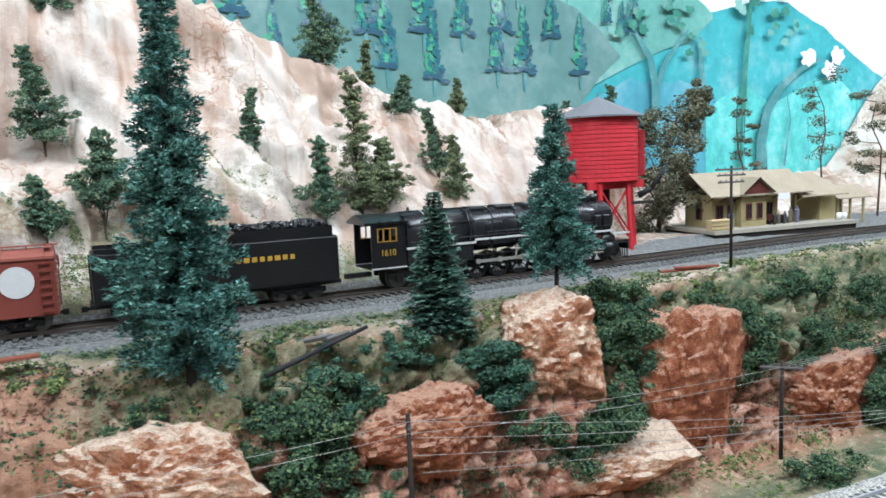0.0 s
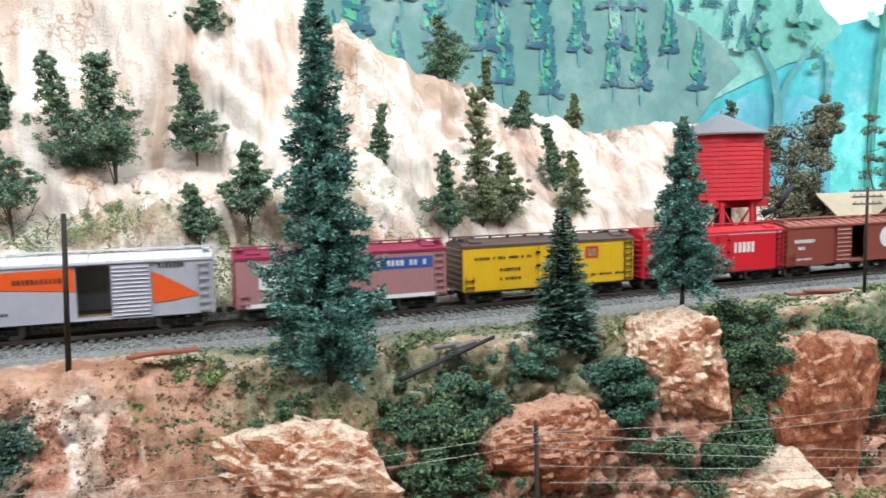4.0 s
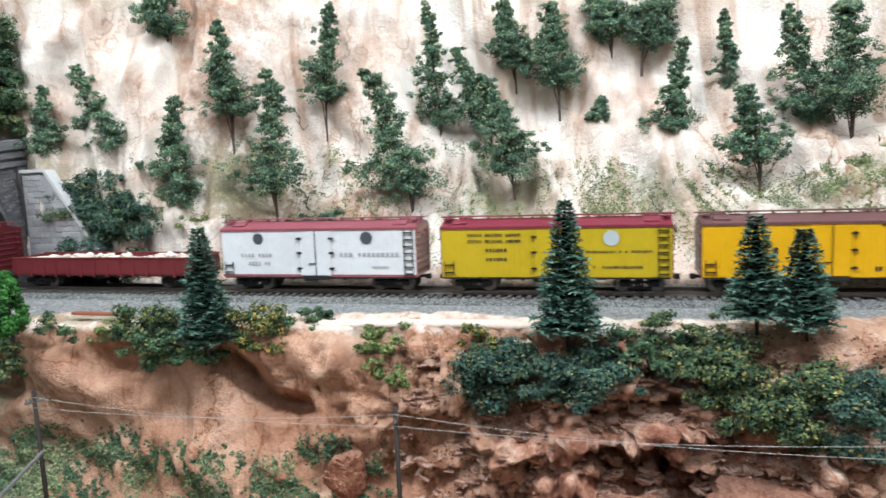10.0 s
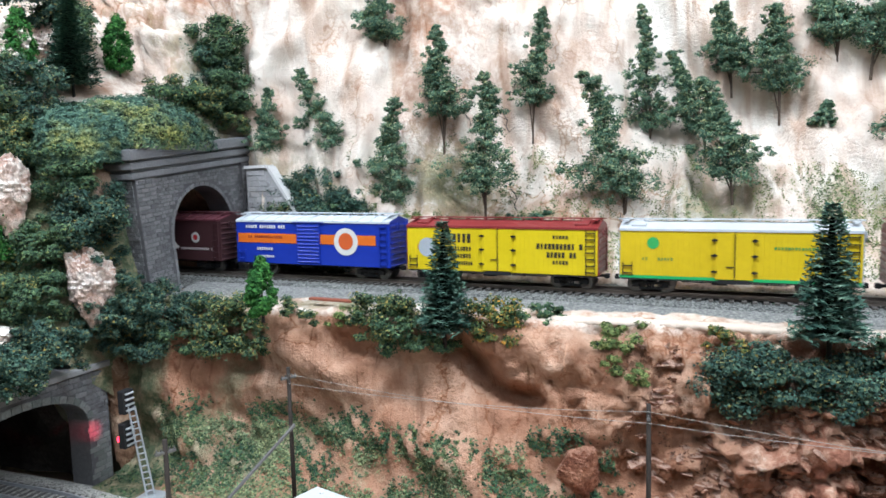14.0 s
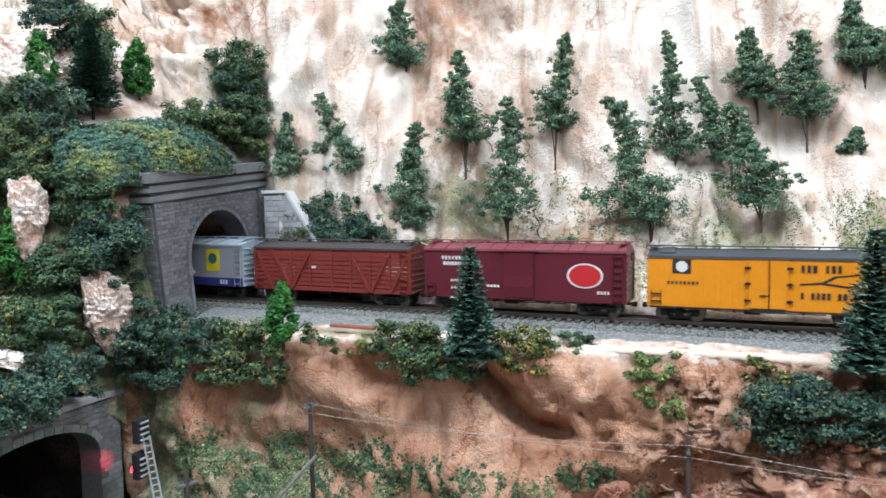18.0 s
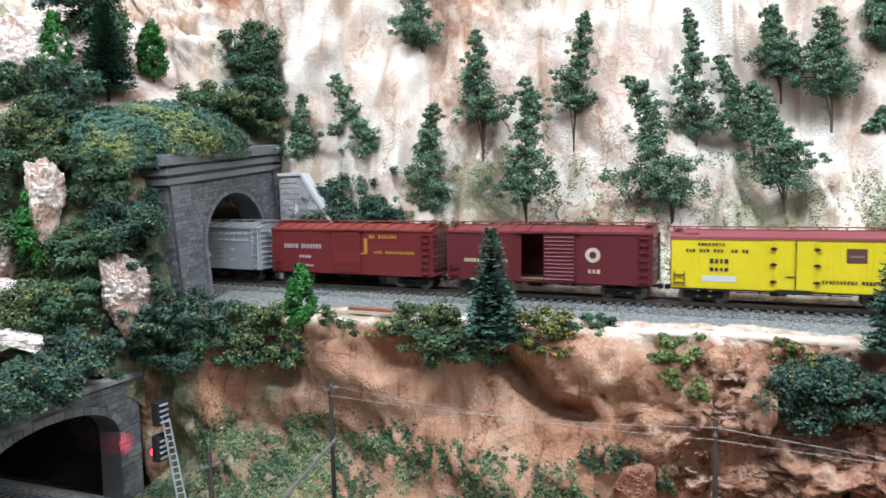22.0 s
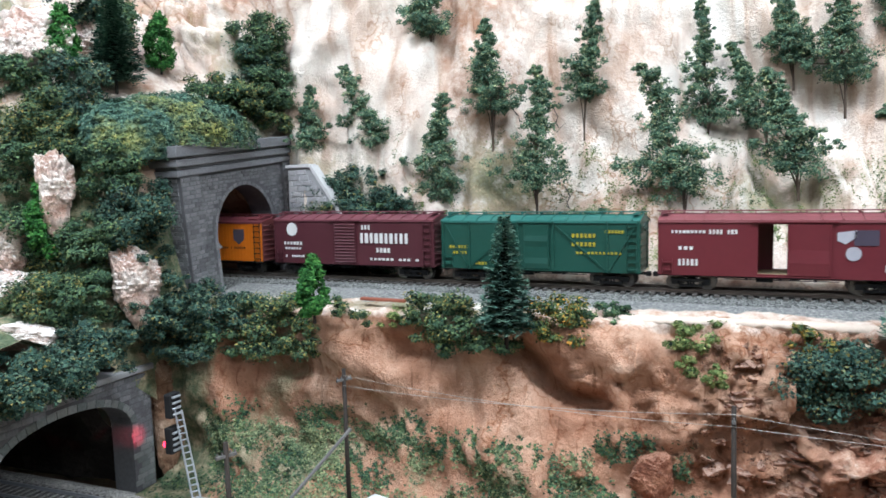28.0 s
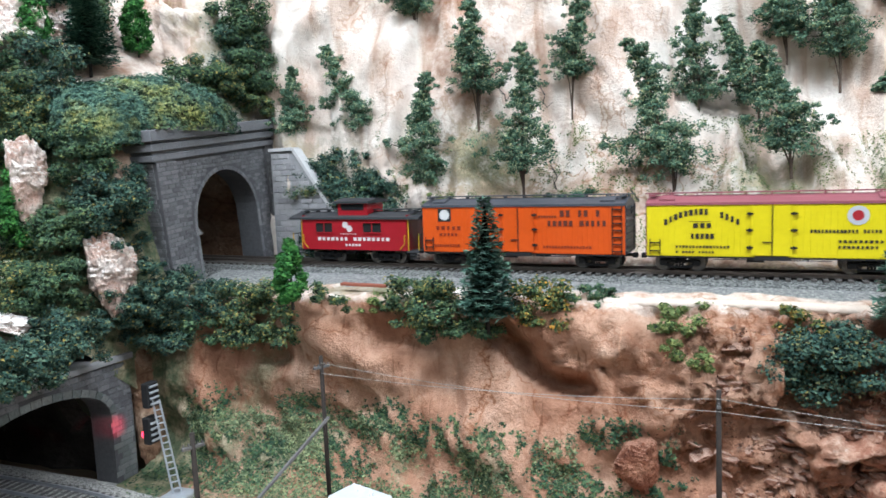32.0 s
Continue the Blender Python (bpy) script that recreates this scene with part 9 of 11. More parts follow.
def lining(name, line, half, high, x0, x1, floor, material, label, seed):
    """Rough arched tunnel tube along a line y(x)."""
    vs, fs, k = [], [], 17
    n = 26
    for i in range(n + 1):
        x = x1 + (x0 - x1) * i / n
        y = line(x)
        for j in range(k):
            a = math.pi * j / (k - 1)
            r = 1.0 + 0.16 * noise.noise(Vector((x * 28, j * 0.5, seed)))
            vs.append((x, y - math.cos(a) * half * r, floor + high * r * math.sin(a) ** 0.7))
    for i in range(n):
        for j in range(k - 1):
            fs.append((i * k + j, i * k + j + 1, (i + 1) * k + j + 1, (i + 1) * k + j))
    fs.append(tuple(n * k + j for j in range(k)))
    me = bpy.data.meshes.new(name)
    me.from_pydata(vs, [], fs)
    me.materials.append(material)
    return tagged(new(name, me), label, "tunnel wall", kind="structure")


lining("tunnel_wall_upper", lambda x: 0.112 + (-0.69 - x) * 0.08, 0.046, 0.098, -1.15, -0.690, -0.006, M_ROCK_BROWN, "brown rough plaster rock inside the tunnel", 1.0)
# lower lining is near-black: the unlit tunnel's shade put into its colour
lining("tunnel_wall_lower", lambda x: -0.078, 0.066, 0.085, -1.15, -0.712, -0.139, rocky("tunnel_shade_plaster", [(0.3, (0.012, 0.010, 0.009)), (0.5, (0.030, 0.026, 0.023)), (0.75, (0.06, 0.052, 0.045))], 40.0), "rough lower tunnel wall, its darkness put into the colour", 2.0)

lowp = thing("lower_tunnel_portal", "greenish grey stone portal with a wide flattened arch", "tunnel portal")
lowp.matrix_basis = pose(-0.690, -0.004, 0)
half = 0.0555
lc = -0.0715
larc = [(lc - half * math.cos(a), -0.098 + 0.0345 * math.sin(a) ** 0.62) for a in (math.pi * k / 22 for k in range(23))]
outline = [(-0.262, -0.142), (-0.262, -0.050), (0.004, -0.050), (0.004, -0.142), (lc + half, -0.142)] + larc[::-1] + [(lc - half, -0.142)]
bm = bmesh.new()
arch_wall(bm, outline, -0.020, 0.0)
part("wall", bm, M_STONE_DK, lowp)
boxed("coping", (-0.022, 0.0035, -0.265, 0.006, -0.0505, -0.046), M_STONE_PALE, lowp, "pale coping band", bevel=0.0006)
BRICKG = unit_brick()
BRICKG.materials.append(M_BRICK_GREEN)


def low_keep(u, w, h):
    t = (u - lc) / half
    if abs(u - lc) < half + 0.001 + h * 0.5 and w < -0.098:
        return False
    if abs(t) < 1.0 and w < -0.098 + 0.0345 * (1 - t * t) ** 0.31 + 0.0065:
        return False
    return True


stones(lowp, BRICKG, -0.261, 0.0035, -0.140, -0.0506, 0.0042, 0.0095, low_keep, 11, lambda u, w: pose(0.0, u, w))
voussoirs(lowp, larc, 0.018, 0.0055, M_BRICK_GREEN)
stones(lowp, BRICKG, -0.018, 0.0, -0.140, -0.0506, 0.0046, 0.009, lambda u, w, h: True, 12, lambda u, w: pose(u, 0.004, w, 0, 0, 90))

# lattice signal with two heads, its red lens towards the portal
sig = thing("signal_mast", "silver lattice signal mast with two heads beside the lower track", "signal")
bm = bmesh.new()
a0, a1 = Vector((-0.6235, -0.032, -0.137)), Vector((-0.634, -0.034, -0.068))
offs = ((0.0020, 0.0018), (-0.0020, -0.0018))
for ox, oy in offs:
    add_tube(bm, a0 + Vector((ox, oy, 0)), a1 + Vector((ox * 0.8, oy * 0.8, 0)), 0.00065, seg=4)
part("rail", bm, M_SILVER, sig)
for k in range(15):
    bm = bmesh.new()
    p = a0.lerp(a1, (k + 0.5) / 15)
    add_tube(bm, p + Vector((0.0022, 0.0020, 0.0003)), p + Vector((-0.0022, -0.0020, -0.0003)), 0.0006, seg=4)
    part("rung", bm, M_SILVER, sig)
boxed("base", (-0.632, -0.614, -0.041, -0.023, -0.139, -0.1335), M_SILVER, sig, "silver base plate", bevel=0.0008)
for z0, z1, bx in ((-0.0730, -0.0560, -0.6385), (-0.0985, -0.0800, -0.6400)):
    head = boxed("head", (bx - 0.0030, bx + 0.0030, -0.0392, -0.0290, z0, z1), M_BLACK, sig, "black signal head", bevel=0.0006)
    for k in range(4):
        zz = z0 + 0.0020 + k * 0.0040
        boxed("clip", (bx + 0.0030, bx + 0.0046, -0.0380, -0.0302, zz, zz + 0.0014), M_SILVER, head, "silver clip", bevel=0.0003)
m, nt, b = nodes_of("red_signal_lens", 0.3)
b.inputs["Base Color"].default_value = (0.6, 0.01, 0.02, 1)
b.inputs["Emission Color"].default_value = (1.0, 0.03, 0.08, 1)
b.inputs["Emission Strength"].default_value = 6.0
bm = bmesh.new()
add_tube(bm, (-0.6455, -0.0335, -0.0935), (-0.6475, -0.0335, -0.0935), 0.0024, seg=10)
part("lens", bm, m, sig, "glowing red lens")
lamp = new("signal_light", bpy.data.lights.new("signal_light", "SPOT"))
lamp.data.energy, lamp.data.color, lamp.data.spot_size, lamp.data.spot_blend, lamp.data.shadow_soft_size = 0.22, (1.0, 0.02, 0.08), math.radians(26), 0.9, 0.001
lamp.matrix_world = look((-0.6485, -0.0330, -0.0935), (-0.692, -0.0165, -0.0975))


# ---- backdrop ----
def painted(name, col, amount=0.25, scale=9.0):
    """Scenic paint: brushy patches."""
    m, nt, b = nodes_of(name, 0.9, 0.1)
    n1, n2 = noise_node(nt, scale, 6, 0.7), noise_node(nt, scale * 6, 4)
    c = ramp(nt, n1.outputs[0], [(0.3, shade(col, 1 - amount)), (0.52, col), (0.72, tuple(v + (0.9 - v) * amount * 0.8 for v in col))])
    c2 = ramp(nt, n2.outputs[0], [(0.3, (0.85, 0.86, 0.86)), (0.7, (1.1, 1.1, 1.1))])
    nt.links.new(mixc(nt, 0.7, c, c2, "MULTIPLY"), b.inputs["Base Color"])
    return m


M_BSKY = painted("painted_white_sky", (0.86, 0.90, 0.90), 0.05)
M_BTEAL = painted("painted_teal_mountain", (0.075, 0.42, 0.45), 0.35, 7.0)
M_BLAKE = painted("painted_turquoise_slope", (0.13, 0.58, 0.55), 0.45, 12.0)
M_BDARK = painted("painted_grey_green_mountain", (0.135, 0.265, 0.25), 0.22, 6.0)
M_BMID = painted("painted_green_ridge", (0.16, 0.41, 0.36), 0.30, 9.0)
M_BPALE = painted("painted_pale_mountain", (0.52, 0.60, 0.58), 0.20, 9.0)
M_BTREE = painted("painted_conifer", (0.04, 0.175, 0.195), 0.3, 20.0)
M_BTREE2 = painted("painted_light_conifer", (0.065, 0.26, 0.20), 0.35, 20.0)
M_BTRUNK = painted("painted_trunk", (0.10, 0.29, 0.30), 0.25, 20.0)
M_BBLUE = painted("painted_blue_shadow", (0.10, 0.36, 0.44), 0.25, 8.0)

wall = boxed("backdrop", (-1.75, 2.72, 0.418, 0.430, -0.03, 0.80), M_BSKY, None)
tagged(wall, "painted backdrop board with teal mountains and white sky", "backdrop", kind="structure")
LAYER = [0]


def columns(name, rows, mat_, seed, wob=0.004):
    """A painted range: (x, top, foot) joined by upright strips, its skyline slightly uneven."""
    LAYER[0] += 1
    y = 0.4175 - 0.0006 * LAYER[0]
    rnd = random.Random(seed)
    bm, prev = bmesh.new(), None
    for (xa, ta, fa), (xb, tb, fb) in zip(rows, rows[1:]):
        n = max(1, int((xb - xa) / 0.016))
        for i in range(n + 1):
            t = i / n
            if i == 0 and prev:
                continue
            row = [bm.verts.new((xa + (xb - xa) * t, y, fa + (fb - fa) * t)), bm.verts.new((xa + (xb - xa) * t, y, ta + (tb - ta) * t + rnd.uniform(-wob, wob)))]
            if prev:
                bm.faces.new((prev[0], row[0], row[1], prev[1]))
            prev = row
    part(name, bm, mat_, wall)


columns("pale_mountain", [(1.44, 0.17, 0.0), (1.52, 0.235, 0.0), (1.60, 0.32, 0.0), (1.70, 0.41, 0.0), (1.86, 0.47, 0.0), (2.05, 0.40, 0.0), (2.3, 0.46, 0.0), (2.7, 0.40, 0.0)], M_BPALE, 1)
columns("teal_mountain", [(0.74, 0.14, 0.0), (0.82, 0.235, 0.0), (0.95, 0.29, 0.0), (1.04, 0.312, 0.0), (1.13, 0.335, 0.0), (1.22, 0.338, 0.0), (1.32, 0.300, 0.0), (1.42, 0.248, 0.0), (1.52, 0.205, 0.0), (1.62, 0.14, 0.0), (1.75, 0.05, 0.0)], M_BTEAL, 2, 0.002)
columns("blue_shadow", [(0.78, 0.17, 0.03), (0.86, 0.205, 0.03), (0.98, 0.20, 0.02), (1.06, 0.17, 0.02), (1.10, 0.10, 0.02)], M_BBLUE, 3)
columns("turquoise_slope", [(1.02, 0.16, 0.0), (1.10, 0.20, 0.0), (1.18, 0.165, 0.0), (1.26, 0.20, 0.0), (1.36, 0.215, 0.0), (1.44, 0.16, 0.0), (1.54, 0.13, 0.0), (1.62, 0.05, 0.0)], M_BLAKE, 4)
columns("green_ridge", [(-0.3, 0.62, 0.2), (0.3, 0.60, 0.2), (0.66, 0.47, 0.2), (0.78, 0.44, 0.19), (0.84, 0.42, 0.215), (0.93, 0.375, 0.25), (0.985, 0.345, 0.262), (1.035, 0.305, 0.300)], M_BMID, 5)
columns("grey_green_mountain", [(-1.74, 0.55, 0.02), (-1.0, 0.60, 0.02), (-0.2, 0.52, 0.02), (0.3, 0.47, 0.02), (0.5, 0.42, 0.02), (0.60, 0.385, 0.02), (0.64, 0.362, 0.02), (0.72, 0.318, 0.02), (0.76, 0.300, 0.16), (0.80, 0.272, 0.205), (0.84, 0.235, 0.235)], M_BDARK, 6)

rnd = random.Random(77)


def conifer_shape(x, z, h, light):
    """A painted conifer: upright dabs of light green, teal and dark blue over a brown stem."""
    LAYER[0] += 1
    y0 = 0.4128 - 0.00003 * LAYER[0]
    bm = bmesh.new()

    def dab(cx, cz, w, t, y, mi):
        k = rnd.uniform(-0.3, 0.3) * w
        f = bm.faces.new([bm.verts.new((cx + a * w + k * b, y, cz + b * t)) for a, b in ((-0.5, -0.8), (0.4, -1.0), (0.55, 0.6), (0.1, 1.0), (-0.45, 0.7))][::-1])
        f.material_index = mi

    dab(x, z - h * 0.04, h * 0.045, h * 0.16, y0, 3)
    for k in range(70):
        f = (k + rnd.random()) / 70
        r = h * 0.21 * (1 - f) ** 0.9 + h * 0.012
        o = rnd.uniform(-1, 1)
        mi = 2 if o > 0.35 and rnd.random() < 0.5 else 0 if (o < 0.0 and rnd.random() < 0.55) else 1
        dab(x + o * r * 0.8, z + h * (0.10 + 0.88 * f), h * rnd.uniform(0.05, 0.085) * (1.15 - 0.6 * f), h * rnd.uniform(0.030, 0.050), y0 - 0.00001 * k - 0.00005, mi)
    for k in range(10):
        o = rnd.uniform(-1, 1)
        dab(x + o * h * 0.19, z + h * (0.10 - 0.05 * abs(o) + rnd.uniform(-0.02, 0.04)), h * rnd.uniform(0.09, 0.14), h * rnd.uniform(0.018, 0.032), y0 - 0.00001 * k - 0.0008, 2)
    me_mats = (M_BTREE3 if light else M_BTREE2, M_BTREE, M_BTREEDK, M_BTRUNK)
    part("painted_conifer", bm, me_mats, wall)


M_BTREE3 = painted("painted_bright_green", (0.08, 0.36, 0.22), 0.3, 20.0)
M_BTREEDK = painted("painted_dark_blue_green", (0.045, 0.115, 0.165), 0.3, 20.0)
for i in range(5):
    for j in range(12):
        x = 0.10 + j * 0.072 + rnd.uniform(-0.022, 0.022) + (i % 2) * 0.036
        z = 0.195 + i * 0.058 + rnd.uniform(-0.012, 0.012)
        lim = float(np.interp(x, [0.1, 0.5, 0.64, 0.80, 0.95], [0.5, 0.42, 0.36, 0.26, 0.20]))
        if z + 0.03 < lim and x < 0.83:
            conifer_shape(x, z, rnd.uniform(0.078, 0.108), True)
for i in range(16):
    x = rnd.uniform(0.60, 0.96)
    z = float(np.interp(x, [0.6, 0.72, 0.84, 1.0], [0.385, 0.325, 0.26, 0.275])) + rnd.uniform(0.0, 0.05)
    conifer_shape(x, z, rnd.uniform(0.035, 0.055), False)
for i in range(16):
    x = rnd.uniform(1.5, 1.72)
    conifer_shape(x, float(np.interp(x, [1.44, 1.52, 1.6, 1.7], [0.14, 0.20, 0.28, 0.36])) - rnd.uniform(0.0, 0.08), rnd.uniform(0.03, 0.05), False)


def trunk_shape(pts, w0, w1, mat_):
    """A painted trunk or limb following points."""
    n = len(pts)
    LAYER[0] += 1
    y = 0.4095 - 0.00002 * LAYER[0]
    bm, prev = bmesh.new(), None
    for i, (x, z) in enumerate(pts):
        xa, za = pts[max(0, i - 1)]
        xb, zb = pts[min(n - 1, i + 1)]
        l = math.hypot(xb - xa, zb - za)
        nx, nz = -(zb - za) / l, (xb - xa) / l
        w = w0 + (w1 - w0) * i / (n - 1)
        row = [bm.verts.new((x + nx * w, y, z + nz * w)), bm.verts.new((x - nx * w, y, z - nz * w))]
        if prev:
            bm.faces.new((prev[0], row[0], row[1], prev[1]))
        prev = row
    bmesh.ops.recalc_face_normals(bm, faces=bm.faces)
    part("painted_trunk", bm, mat_, wall)


def blotch(x, z, rx, rz, mat_):
    LAYER[0] += 1
    y = 0.4095 - 0.00002 * LAYER[0]
    n, bm = 16, bmesh.new()
    mid = bm.verts.new((x, y, z))
    rim = [bm.verts.new((x + rx * math.cos(6.283 * k / n) * q, y, z + rz * math.sin(6.283 * k / n) * q)) for k in range(n) for q in (rnd.uniform(0.6, 1.15),)]
    for k in range(n):
        bm.faces.new((mid, rim[(k + 1) % n], rim[k]))
    part("painted_leaf_mass", bm, mat_, wall)


trunk_shape([(1.150, 0.03), (1.145, 0.10), (1.160, 0.155), (1.195, 0.195), (1.245, 0.225), (1.30, 0.245)], 0.015, 0.003, M_BTRUNK)
trunk_shape([(0.905, 0.12), (0.905, 0.19), (0.895, 0.235), (0.865, 0.27)], 0.010, 0.003, M_BTRUNK)
trunk_shape([(0.905, 0.19), (0.93, 0.235), (0.975, 0.28)], 0.006, 0.002, M_BTRUNK)
trunk_shape([(1.005, 0.11), (1.005, 0.20), (1.000, 0.27)], 0.008, 0.004, M_BTRUNK)
trunk_shape([(1.095, 0.06), (1.105, 0.22), (1.118, 0.345)], 0.006, 0.004, M_BTREE2)
trunk_shape([(1.205, 0.06), (1.22, 0.14), (1.205, 0.20)], 0.003, 0.001, M_BTRUNK)
for x, z, rx, rz in ((0.86, 0.29, 0.035, 0.025), (0.91, 0.315, 0.04, 0.028), (0.965, 0.295, 0.035, 0.022), (1.00, 0.265, 0.03, 0.02), (1.12, 0.315, 0.035, 0.03), (1.17, 0.335, 0.04, 0.03), (1.19, 0.285, 0.03, 0.022), (1.24, 0.31, 0.02, 0.018)):
    for _ in range(5):
        blotch(x + rnd.uniform(-1, 1) * rx, z + rnd.uniform(-1, 1) * rz, rx * 0.32, rz * 0.32, M_BTREE2 if rnd.random() < 0.6 else M_BMID)
for x, z in ((1.265, 0.245), (1.325, 0.225), (1.345, 0.25)):
    blotch(x, z, 0.022, 0.018, M_BSKY)
for x in (1.10, 1.27, 1.31, 1.36, 1.41, 1.46):
    trunk_shape([(x, 0.04), (x + rnd.uniform(-0.01, 0.01), 0.16 + rnd.uniform(-0.03, 0.02))], 0.0025, 0.001, M_BTEAL)

pipe = thing("steam_pipe", "brown vertical pipe standing against the backdrop", "pipe")
bm = bmesh.new()
add_tube(bm, (1.665, 0.392, 0.15), (1.70, 0.392, 1.28), 0.0125, seg=14)
part("shaft", bm, plain("rusty_brown_pipe", (0.23, 0.13, 0.09), 0.7, grain=0.2), pipe)
boxed("footing", (1.63, 1.70, 0.375, 0.409, 0.06, 0.155), plain("dark_green_block", (0.10, 0.12, 0.09), 0.9, grain=0.25), pipe, "dark block under the pipe", bevel=0.003)
bm = bmesh.new()
add_tube(bm, (1.575, 0.40, 0.10), (1.585, 0.40, 1.28), 0.0045, seg=8)
part("thin_pipe", bm, M_WOOD_DK, pipe, "thin pipe beside it")

# ---- water tower ----
TC = (0.583, 0.165)
tower = thing("water_tower", "round red board water tower with grey conical roof and legs", "water tower")
tower.matrix_basis = pose(TC[0], TC[1], 0)
bm = bmesh.new()
seg = 40
prof = []
for k in range(15):
    z0, z1 = 0.0665 + k * 0.0043, 0.0665 + (k + 1) * 0.0043
    prof += [(0.0402, z0), (0.0398, z1 - 0.0005), (0.0392, z1 - 0.0004), (0.0392, z1)]
prof = [(0.0, 0.0665)] + prof + [(0.0, prof[-1][1])]
rings = [[bm.verts.new((r * math.cos(6.283185 * k / seg), r * math.sin(6.283185 * k / seg), z)) for k in range(seg)] if r else [bm.verts.new((0, 0, z))] for r, z in prof]
for a_, b_ in zip(rings, rings[1:]):
    for k in range(seg):
        j = (k + 1) % seg
        if len(a_) == 1:
            bm.faces.new((a_[0], b_[j], b_[k]))
        elif len(b_) == 1:
            bm.faces.new((a_[k], a_[j], b_[0]))
        else:
            bm.faces.new((a_[k], a_[j], b_[j], b_[k]))
tank = part("tank", bm, M_TANK, tower, "red horizontal board tank")
bm = bmesh.new()
apex, under = bm.verts.new((0, 0, 0.1525)), bm.verts.new((0, 0, 0.1315))
rim = [[bm.verts.new((0.0465 * math.cos(6.283185 * k / 12), 0.0465 * math.sin(6.283185 * k / 12), z)) for k in range(12)] for z in (0.1318, 0.1302)]
for k in range(12):
    j = (k + 1) % 12
    bm.faces.new((apex, rim[0][k], rim[0][j]))
    bm.faces.new((rim[0][k], rim[1][k], rim[1][j], rim[0][j]))
    bm.faces.new((rim[1][j], rim[1][k], under))
part("roof", bm, M_ROOFGREY, tower, "grey faceted conical roof")
bm = bmesh.new()
add_tube(bm, (0, 0, 0.152), (0, 0, 0.156), 0.0012, 0.0006, seg=6)
part("finial", bm, M_ROOFGREY, tower)
# shuttered box on the tank's side
shut = boxed("shutter_box", (0.0, 0.006, -0.011, 0.011, 0.070, 0.117), M_TANK_DK, tower, "shuttered float-gauge box, red painted as if in shade", bevel=0.0004)
shut.matrix_basis = pose(0.0385 * math.cos(-0.50), 0.0385 * math.sin(-0.50), 0, 0, 0, math.degrees(-0.50))
for k in range(9):
    boxed("slat", (0.006, 0.0072, -0.0095, 0.0095, 0.0725 + k * 0.0048, 0.0755 + k * 0.0048), M_TANK, shut)
for ax, ay in ((-0.024, -0.030), (0.008, -0.034), (0.030, -0.014), (-0.030, 0.010), (0.024, 0.026), (-0.008, 0.032)):
    bm = bmesh.new()
    add_tube(bm, (ax, ay, 0.064), (ax * 1.12, ay * 1.12, -0.006), 0.0024, seg=4)
    part("leg", bm, M_TANK, tower, "red timber leg")
for a_, b_ in (((-0.024, -0.030), (0.008, -0.034)), ((0.008, -0.034), (0.030, -0.014)), ((-0.030, 0.010), (-0.024, -0.030)), ((0.030, -0.014), (0.024, 0.026))):
    for za, zb in ((0.060, 0.010), (0.010, 0.060)):
        bm = bmesh.new()
        add_tube(bm, (*a_, za), (*b_, zb), 0.0009, seg=4)
        part("brace", bm, M_TANK, tower)
for y in (-0.026, -0.009, 0.009, 0.026):
    boxed("joist", (-0.036, 0.036, y - 0.002, y + 0.002, 0.0585, 0.0665), M_TANK, tower, bevel=0.0003)
bm = bmesh.new()
add_tube(bm, (0.0, -0.004, 0.066), (0.0, -0.004, -0.004), 0.0085, seg=14)
part("riser_pipe", bm, M_BLACK, tower, "dark riser pipe")
bm = bmesh.new()
add_path(bm, [(0.026, -0.030, 0.050), (0.036, -0.038, 0.057), (0.056, -0.040, 0.080)], 0.0034, 0.0018, seg=8)
part("spout", bm, M_BLACK, tower, "black swing spout raised beside the tank")
bm = bmesh.new()
add_box(bm, 0.010, 0.040, -0.037, -0.033, 0.042, 0.045)
part("spout_rail", bm, M_WOOD_DK, tower)

# ---- depot ----
depot = thing("station_depot", "tan clapboard station with beige shingle roof on a wooden platform", "station")
depot.matrix_basis = pose(0.722, 0.136, 0, 0, 0, -10.6)


def gable(bm, u0, u1, v0, v1, zeave, zridge, thick=0.0016, hip=0.0):
    vm = (v0 + v1) / 2
    for dz in (0.0, -thick):
        pass
    a = [bm.verts.new(p) for p in ((u0, v0, zeave), (u1, v0, zeave), (u1 - hip, vm, zridge), (u0, vm, zridge), (u0, v1, zeave), (u1, v1, zeave))]
    b = [bm.verts.new((p.co.x, p.co.y, p.co.z - thick)) for p in a]
    for q in ((0, 1, 2, 3), (3, 2, 5, 4)):
        bm.faces.new([a[i] for i in q])
        bm.faces.new([b[i] for i in q][::-1])
    for i, j in ((0, 1), (1, 2), (2, 5), (5, 4), (4, 3), (3, 0)):
        bm.faces.new((a[j], a[i], b[i], b[j]))


def clapboards(parent, u0, u1, v, z0, z1, skip=()):
    n = int((z1 - z0) / 0.0032)
    for k in range(n):
        z = z0 + k * 0.0032
        boxed("clapboard", (u0, u1, v - 0.0007, v, z, z + 0.0028), M_DEPOT, parent)


for k in range(10):
    boxed("platform_plank", (0.0, 0.205, 0.0 + k * 0.0095, 0.0092 + k * 0.0095, -0.0010, 0.0030), M_PLATFORM, depot, "weathered platform plank")
boxed("platform_skirt", (0.002, 0.203, 0.002, 0.094, -0.008, -0.0012), M_WOOD_DK, depot, "dark platform framing")
house = boxed("house_wall", (0.0185, 0.112, 0.030, 0.078, 0.003, 0.0415), M_DEPOT, depot, "tan clapboard house wall")
clapboards(house, 0.0185, 0.112, 0.030, 0.0035, 0.040)
